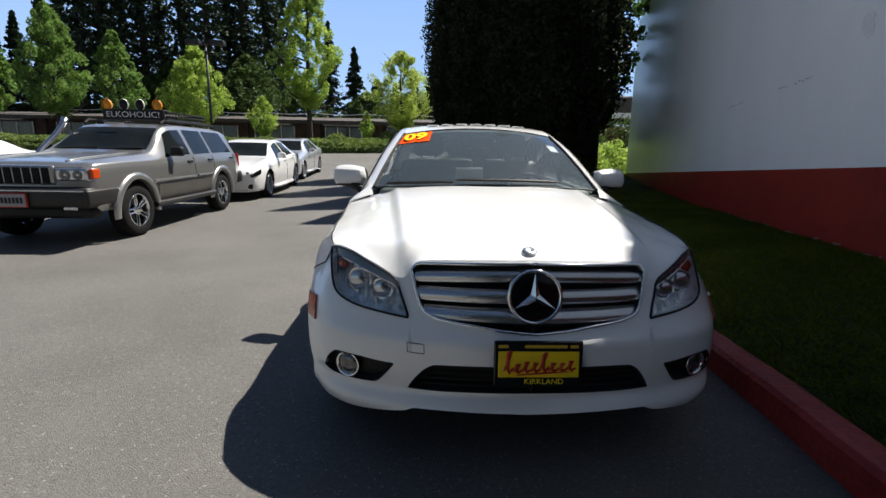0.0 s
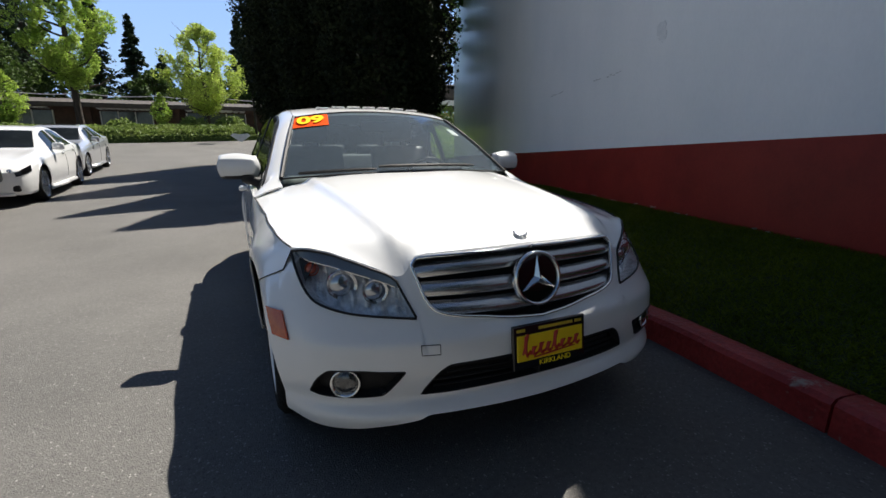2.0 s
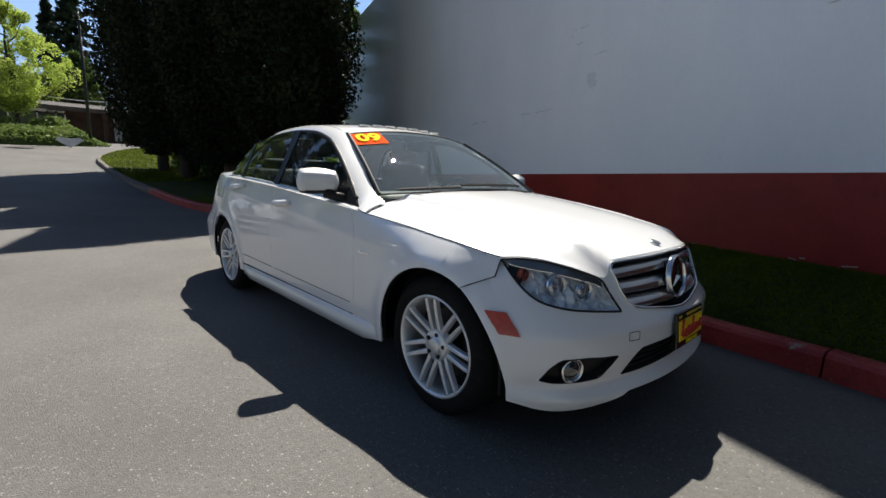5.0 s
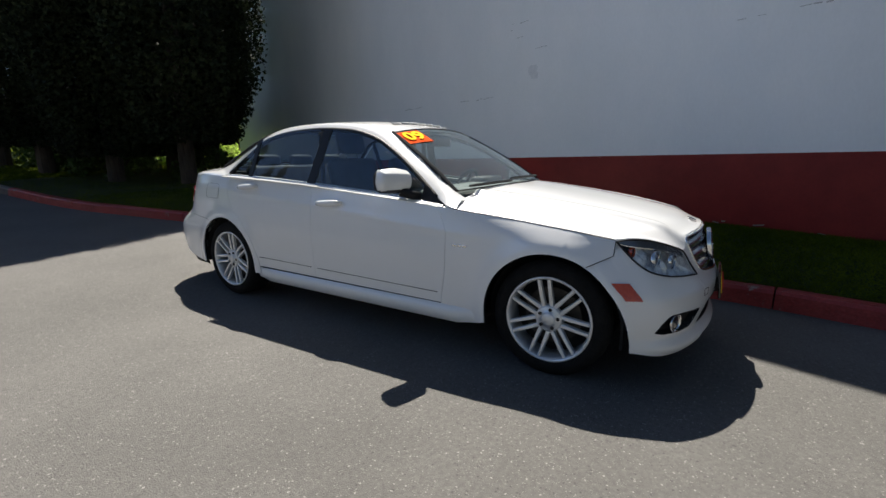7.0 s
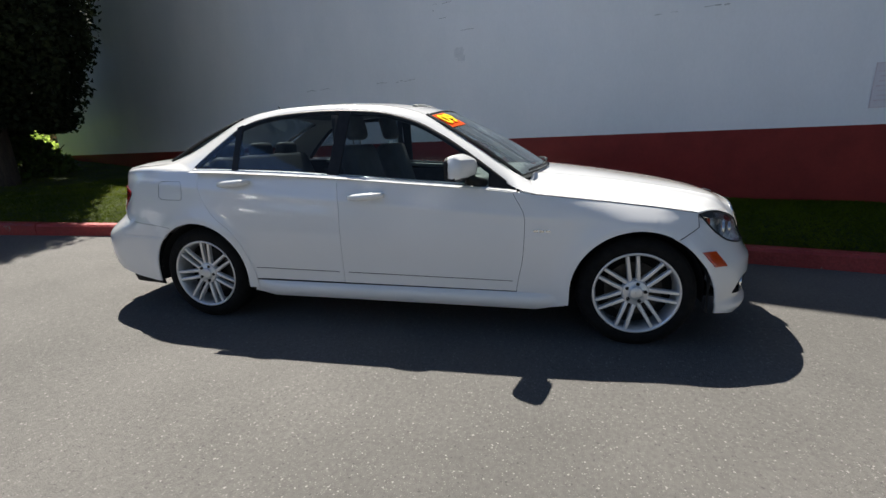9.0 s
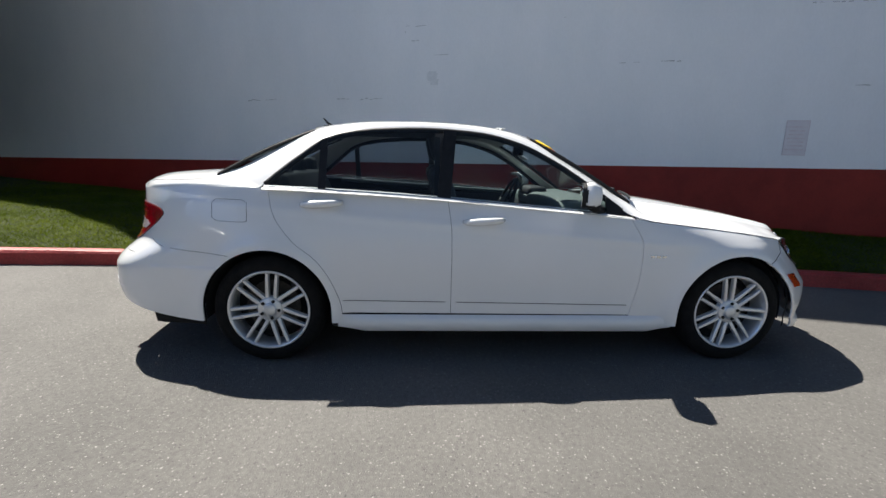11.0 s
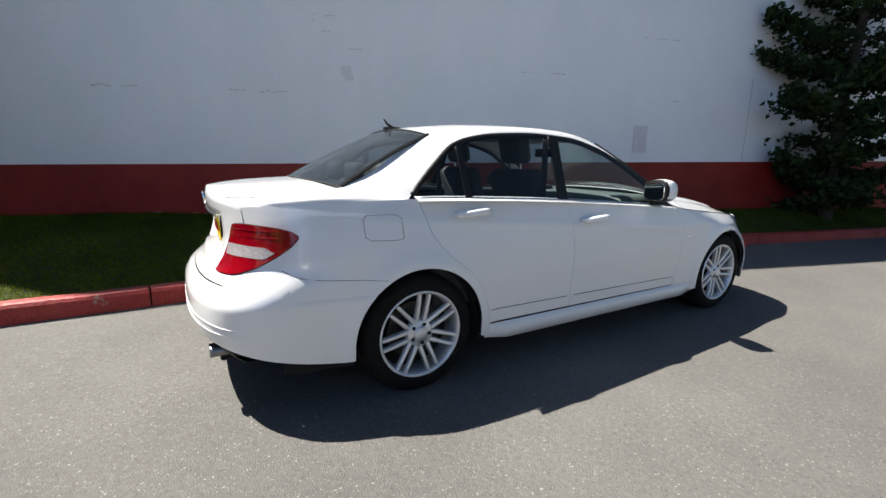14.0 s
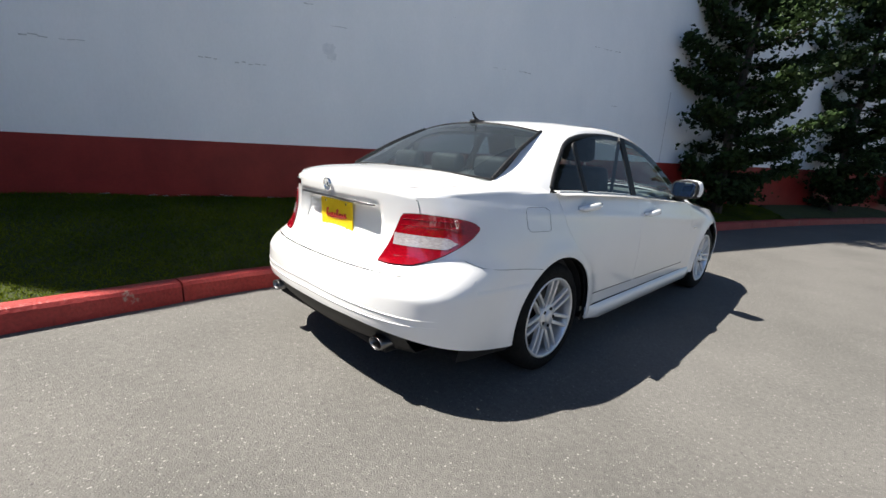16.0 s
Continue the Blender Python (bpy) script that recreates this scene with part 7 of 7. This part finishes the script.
DARKGLASS = mat("dark_car_glass", (0.006, 0.008, 0.009), 0.05, spec=0.22, second=(0.014, 0.017, 0.018), scale=2)
TAUPE = mat("champagne_paint", (0.36, 0.358, 0.35), 0.3, 0.75, coat=0.8, second=(0.385, 0.382, 0.372), scale=2)
CLAD = mat("grey_cladding", (0.011, 0.0107, 0.01), 0.5, second=(0.018, 0.0172, 0.0165), scale=8)
SILVER = mat("silver_paint", (0.5, 0.51, 0.53), 0.3, 0.5, coat=0.8, second=(0.54, 0.55, 0.57), scale=2)
WHITE2 = mat("white_paint", (0.76, 0.765, 0.76), 0.3, coat=0.9, second=(0.79, 0.79, 0.785), scale=2)

SUV = dict(w=[(-2.1, 0.82), (-2.02, 0.87), (-1.7, 0.90), (0, 0.92), (1.9, 0.90), (2.3, 0.85), (2.38, 0.8)],
           zb=[(-2.1, 0.45), (-2.0, 0.42), (0, 0.40), (2.1, 0.44), (2.38, 0.5)],
           zs=[(-2.1, 0.98), (-2.0, 1.03), (-0.8, 1.06), (0, 1.07), (2.2, 1.10), (2.38, 1.06)],
           zt=[(-2.1, 1.0), (-2.0, 1.06), (-1.6, 1.11), (-0.85, 1.16), (-0.72, 1.19), (-0.15, 1.55), (0.0, 1.60), (0.5, 1.63), (1.6, 1.62), (2.08, 1.57), (2.3, 1.25), (2.38, 1.14)],
           wt=[(-2.1, 0.74), (-1.6, 0.76), (-0.75, 0.76), (-0.1, 0.66), (1.8, 0.645), (2.2, 0.68), (2.38, 0.7)])
SEDAN = dict(w=[(-2.3, 0.62), (-2.24, 0.76), (-2.0, 0.86), (-1.4, 0.90), (0, 0.905), (1.5, 0.90), (2.1, 0.85), (2.28, 0.74), (2.33, 0.6)],
             zb=[(-2.3, 0.26), (-2.1, 0.2), (0, 0.2), (2.0, 0.22), (2.33, 0.32)],
             zs=[(-2.3, 0.62), (-2.1, 0.72), (-1.5, 0.83), (-0.8, 0.89), (0.8, 0.95), (1.7, 0.99), (2.2, 0.98), (2.33, 0.9)],
             zt=[(-2.3, 0.64), (-2.2, 0.72), (-2.0, 0.79), (-1.5, 0.89), (-0.95, 0.96), (-0.8, 0.985), (-0.15, 1.34), (0.1, 1.405), (0.5, 1.425), (0.9, 1.4), (1.15, 1.35), (1.75, 1.08), (2.1, 1.06), (2.28, 1.03), (2.33, 0.95)],
             wt=[(-2.3, 0.5), (-2.0, 0.7), (-0.9, 0.72), (-0.1, 0.59), (0.9, 0.57), (1.8, 0.66), (2.33, 0.6)])

suv = other_car("suv", "champagne sport utility with grey cladding and roof rack", (-5.35, 4.25, rise(4.25)), 0.5, SUV, TAUPE, (-1.33, 1.36), 0.37, 0.23, (-0.70, -0.18), (2.11, 2.28), ((-0.5, 0.28, 0.30, 0.02), (0.40, 1.02, 0.02, 0.02), (1.12, 1.98, 0.0, -0.12)), CHROME, 5)


# ---- far sky behind the trees ----
def far_sky():
    m = bpy.data.materials.new("far_sky")
    m.use_nodes = True
    nt, n = m.node_tree, m.node_tree.nodes
    n.remove(n["Principled BSDF"])
    em, tc, sp, mr, rp = n.new("ShaderNodeEmission"), n.new("ShaderNodeTexCoord"), n.new("ShaderNodeSeparateXYZ"), n.new("ShaderNodeMapRange"), n.new("ShaderNodeValToRGB")
    nt.links.new(tc.outputs["Object"], sp.inputs[0])
    nt.links.new(sp.outputs[2], mr.inputs[0])
    mr.inputs[1].default_value, mr.inputs[2].default_value = 0.0, 300.0
    nt.links.new(mr.outputs[0], rp.inputs[0])
    rp.color_ramp.elements[0].color, rp.color_ramp.elements[1].color = (0.42, 0.62, 0.92, 1), (0.13, 0.30, 0.78, 1)
    nt.links.new(rp.outputs[0], em.inputs[0])
    em.inputs[1].default_value = 0.72
    nt.links.new(em.outputs[0], n["Material Output"].inputs["Surface"])
    v, f = [], []
    for k in range(25):
        a = radians(-62 + 96 * k / 24)
        v += [(400 * math.sin(a), 400 * math.cos(a), -20), (400 * math.sin(a), 400 * math.cos(a), 300)]
        if k:
            f.append((2 * k - 2, 2 * k, 2 * k + 1, 2 * k - 1))
    tagged(mesh("backdrop", v, f, m), "clear blue spring sky behind the far firs", "sky", kind="structure")


far_sky()


DOORCLAD = mat("warm_grey_cladding", (0.1, 0.094, 0.086), 0.4, 0.3, second=(0.12, 0.112, 0.104), scale=6)
BEACON = mat("beacon_amber", (0.75, 0.27, 0.015), 0.25, coat=0.6, second=(0.85, 0.36, 0.03), scale=30)


# white plate with the shade of the SUV's front put into its grey
PLATE_SHADED = mat("shaded_white_plate", (0.3, 0.28, 0.31), 0.4, second=(0.38, 0.36, 0.38), scale=25)


def suv_details(c):
    # front
    for mm in (True, False):
        sx = -1 if mm else 1
        patch_on(SUV, "cladding", lambda v: -0.84, lambda v: 0.88, 0.7, 2.45, 0.012, DOORCLAD, c, 40, 4, mm, "grey lower cladding")
        hl = thing_part("headlamp", c, "clear headlamp with amber corner")
        part("lamp_glass", box(0.40, 0.06, 0.165, (sx * 0.625, -2.10, 0.90), 0.03), GLOBE, hl)
        for x, r in ((0.55, 0.058), (0.70, 0.052)):
            b = lathe([(0.0, 0.0005), (-0.006, r * 0.5), (-0.014, r), (-0.008, r * 1.1), (0.01, r * 1.12)], 20, "y")
            bmesh.ops.translate(b, vec=(sx * x, -2.127, 0.9), verts=b.verts)
            part("reflector", b, FOGLENS, hl, smooth=True)
        part("corner_lamp", box(0.05, 0.14, 0.13, (sx * 0.845, -2.04, 0.912), 0.02), AMBER, hl)
        part("hood_crease", tube([surf(SUV, -1.98 + 1.16 * k / 12, 9.3) * 1.0 if sx > 0 else Matrix.Diagonal((-1, 1, 1)) @ surf(SUV, -1.98 + 1.16 * k / 12, 9.3) for k in range(13)], 0.016, 6), TAUPE, c, smooth=True)
        part("bumper_end", box(0.07, 0.62, 0.2, (sx * 0.872, -1.98, 0.63), 0.03), CLAD, c, smooth=True)
        part("bumper_lamp", box(0.16, 0.03, 0.05, (sx * 0.62, -2.21, 0.5), 0.01), GLOBE, c)
        for ya, yb in ((-0.93, 0.28), (0.36, 0.93)):
            pts = [surf(SUV, ya + (yb - ya) * k / 8, 2.75) + Vector((0.012, 0, 0)) for k in range(9)]
            part("side_moulding", tube([Vector((sx * p.x, p.y, p.z)) for p in pts], 0.02, 6), TAUPE, c)
        pts = [Vector((sx * 0.9, -0.95 + 1.9 * k / 8, 0.40)) for k in range(9)]
        part("sill", tube(pts, 0.045, 8), CLAD, c)
        part("sill_strip", tube([p + Vector((sx * 0.035, 0, 0.03)) for p in pts], 0.012, 6), TAUPE, c)
        for wy in (-1.33, 1.36):
            x0 = spline(wy, SUV["w"]) - 0.03
            rows = []
            for k in range(25):
                a = math.pi * (-0.04 + 1.08 * k / 24)
                thin = 0.55 + 0.45 * math.sin(min(max(a, 0.0), math.pi)) ** 0.5
                rows.append([Vector((x0 + d * thin, wy + r * math.cos(a), 0.37 + r * math.sin(a) * 1.02)) for r, d in ((0.425, -0.05), (0.425, 0.05), (0.435, 0.064), (0.465, 0.064), (0.51, 0.045), (0.52, 0.0))])
            skin("arch_flare", rows, TAUPE, c, mirror=mm, thick=0)
        part("rack_rail", tube([(sx * 0.60, -0.05, 1.61), (sx * 0.60, 0.05, 1.665), (sx * 0.60, 1.85, 1.655), (sx * 0.60, 2.0, 1.59)], 0.02, 8), BLACK, c)
        part("tail_lamp", box(0.06, 0.1, 0.28, (sx * 0.825, 2.31, 0.98), 0.02), REDLENS, c)
    part("bumper", box(1.74, 0.24, 0.26, (0, -2.12, 0.625), 0.06), CLAD, c, "grey plastic front bumper", True)
    part("bumper_strip", box(1.66, 0.02, 0.025, (0, -2.242, 0.715), 0.006), SATIN, c)
    part("air_dam", box(1.66, 0.2, 0.16, (0, -2.05, 0.44), 0.05), BLACK, c, smooth=True)
    part("rear_bumper", box(1.74, 0.24, 0.26, (0, 2.36, 0.62), 0.06), CLAD, c, smooth=True)
    g = thing_part("grille", c, "seven-slot grille in body colour")
    part("grille_frame", box(0.84, 0.07, 0.24, (0, -2.1, 0.895), 0.03), TAUPE, g)
    for k in range(7):
        part("slot", box(0.088, 0.02, 0.195, (-0.33 + 0.11 * k, -2.136, 0.89), 0.008), VOID, g)
    pl = thing_part("number_plate", c, "white plate, coloured grey for shade, in a red frame")
    part("plate_frame", box(0.34, 0.02, 0.18, (0, -2.26, 0.60), 0.006), REDP, pl)
    part("plate", box(0.31, 0.01, 0.15, (0, -2.27, 0.60), 0.003), PLATE_SHADED, pl)
    for k in range(6):
        part("plate_bar", box(0.03, 0.004, 0.07, (-0.11 + 0.044 * k, -2.277, 0.60)), SEAM, pl)
    part("wiper", tube([(0.1, -0.72, 1.215), (0.62, -0.66, 1.225)], 0.012, 6), BLACK, c)
    part("wiper", tube([(-0.5, -0.74, 1.215), (0.0, -0.70, 1.23)], 0.012, 6), BLACK, c)
    part("screen_strip", box(0.3, 0.01, 0.02, (0, -0.26, 1.6), 0.0, None), WHITE_TRIM, c)
    # roof basket with light bar
    rk = thing_part("roof_basket", c, "black roof basket with a lettered light cover")
    rk.matrix_basis = Matrix.Translation((-0.06, 0.38, -0.085)) @ Matrix.Diagonal((0.86, 1, 1, 1))
    for z in (1.79, 1.85, 1.91):
        for sx in (-1, 1):
            part("rail", tube([(sx * 0.60, 0.05, z), (sx * 0.60, 1.45, z)], 0.014, 6), BLACK, rk)
        part("rail", tube([(-0.60, 1.45, z), (0.60, 1.45, z)], 0.014, 6), BLACK, rk)
    for k in range(15):
        for sx in (-1, 1):
            part("upright", tube([(sx * 0.60, 0.05 + 0.1 * k, 1.77), (sx * 0.60, 0.05 + 0.1 * k, 1.92)], 0.009, 5), BLACK, rk)
    for k in range(8):
        part("floor_bar", tube([(-0.6, 0.1 + 0.18 * k, 1.785), (0.6, 0.1 + 0.18 * k, 1.785)], 0.01, 5), BLACK, rk)
    part("banner", box(1.18, 0.06, 0.17, (0, 0.0, 1.86), 0.02), BLACK, rk)
    text_mesh("lettering", "ELKOHOLIC!", 0.135, WHITE_TRIM, rk, Matrix.Translation((0, -0.034, 1.855)) @ Matrix.Rotation(radians(90), 4, "X") @ Matrix.Diagonal((1.35, 1, 1, 1)), 0.002)
    for x, mt in ((-0.50, BEACON), (-0.17, BLACK), (0.14, BLACK), (0.47, BEACON)):
        b = lathe([(0.06, 0.03), (0.03, 0.075), (-0.02, 0.09), (-0.035, 0.085), (-0.05, 0.0005)], 24, "y")
        bmesh.ops.translate(b, vec=(x, 0.02, 2.02), verts=b.verts)
        lm = part("spot_lamp", b, mt, rk, "amber round roof lamp" if mt is BEACON else "black round roof lamp", True)
        b = lathe([(-0.03, 0.086), (-0.045, 0.09), (-0.03, 0.095)], 24, "y", True)
        bmesh.ops.translate(b, vec=(x, 0.02, 2.02), verts=b.verts)
        part("lamp_rim", b, BEACON if mt is BEACON else WHITE_TRIM, lm)
        part("lamp_foot", tube([(x, 0.03, 1.93), (x, 0.03, 1.97)], 0.02, 6), BLACK, rk)
    part("snorkel", tube([(-0.87, -0.80, 1.05), (-0.86, -0.68, 1.17), (-0.80, -0.40, 1.42), (-0.77, -0.27, 1.58), (-0.77, -0.22, 1.66)], [0.03, 0.035, 0.04, 0.045, 0.052], 10), SATIN, c, "pale air intake pipe beside the windscreen", True)


suv_details(suv)


def sedan_face(c, style, paint):
    for mm in (True, False):
        sx = -1 if mm else 1
        hl = thing_part("headlamp", c, "slim headlamp")
        patch_on(SEDAN, "lamp_glass", lambda v: -2.27 + 0.0 * v, lambda v: -2.02 + 0.05 * (v - 3), 3.6, 4.6, 0.008, GLOSS_BLACK, hl, 10, 5, mm)
        b = bmesh.new()
        bmesh.ops.create_uvsphere(b, u_segments=14, v_segments=8, radius=0.06)
        bmesh.ops.translate(b, vec=(sx * 0.62, -2.23, 0.62), verts=b.verts)
        part("lens", b, GLOBE, hl, smooth=True)
        part("lower_vent", box(0.36, 0.08, 0.12, (sx * 0.55, -2.25, 0.34), 0.03), BLACK, c)
        pts = [surf(SEDAN, -0.7 + 1.9 * k / 10, 4.3) + Vector((0.004, 0, 0)) for k in range(11)]
        part("crease", tube([Vector((sx * p.x, p.y, p.z)) for p in pts], 0.008, 5), paint, c)
        part("skirt", tube([(sx * 0.86, -0.98, 0.215), (sx * 0.875, 0, 0.21), (sx * 0.86, 0.98, 0.215)], 0.045, 8), paint, c, smooth=True)
        part("tail_lamp", box(0.3, 0.08, 0.14, (sx * 0.62, 2.28, 0.86), 0.03), REDLENS, c)
        if style == "white":
            part("grille", box(0.23, 0.08, 0.17, (sx * 0.125, -2.30, 0.60), 0.03), BLACK, c, smooth=True)
    if style == "white":
        part("lower_grille", box(0.62, 0.08, 0.16, (0, -2.285, 0.35), 0.03), BLACK, c)
        part("lip", box(1.3, 0.12, 0.05, (0, -2.26, 0.235), 0.02), paint, c)
    else:
        part("front_cover", box(1.35, 0.1, 0.40, (0, -2.275, 0.45), 0.05), GREY2, c, "bare grey front bumper", True)
        part("grille", box(0.55, 0.05, 0.16, (0, -2.33, 0.52), 0.03), BLACK, c, smooth=True)
        part("sunroof", box(0.85, 0.55, 0.01, (0, 0.35, 1.425), 0.004), GLOSS_BLACK, c)


GREY2 = mat("grey_primer", (0.16, 0.165, 0.175), 0.5, second=(0.19, 0.195, 0.205), scale=6)
DOORS = ((-0.52, 0.26, 0.30, 0.0), (0.36, 1.18, 0.0, -0.22))
white = other_car("sedan", "white sport sedan parked behind the sport utility", (-5.28, 9.3, 0), 3.0, SEDAN, WHITE2, (-1.41, 1.41), 0.33, 0.25, (-0.78, -0.2), (1.2, 1.72), DOORS, SATIN, 7)
sedan_face(white, "white", WHITE2)
silver = other_car("sedan", "silver sedan with a dark front bumper", (-5.72, 14.3, 0), 2.0, SEDAN, SILVER, (-1.41, 1.41), 0.32, 0.24, (-0.78, -0.2), (1.2, 1.72), DOORS, SATIN, 5)
sedan_face(silver, "silver", SILVER)
across = other_car("sedan", "white sedan parked across the lot behind the sport utility", (-11.4, 6.9, 0), -52, SEDAN, WHITE2, (-1.41, 1.41), 0.32, 0.23, (-0.78, -0.2), (1.2, 1.72), DOORS, ALLOY, 5)
sedan_face(across, "white", WHITE2)
back = other_car("sedan", "white sedan parked behind the others", (-8.6, 12.6, 0), -4, SEDAN, WHITE2, (-1.41, 1.41), 0.32, 0.23, (-0.78, -0.2), (1.2, 1.72), DOORS, ALLOY, 5)
sedan_face(back, "white", WHITE2)
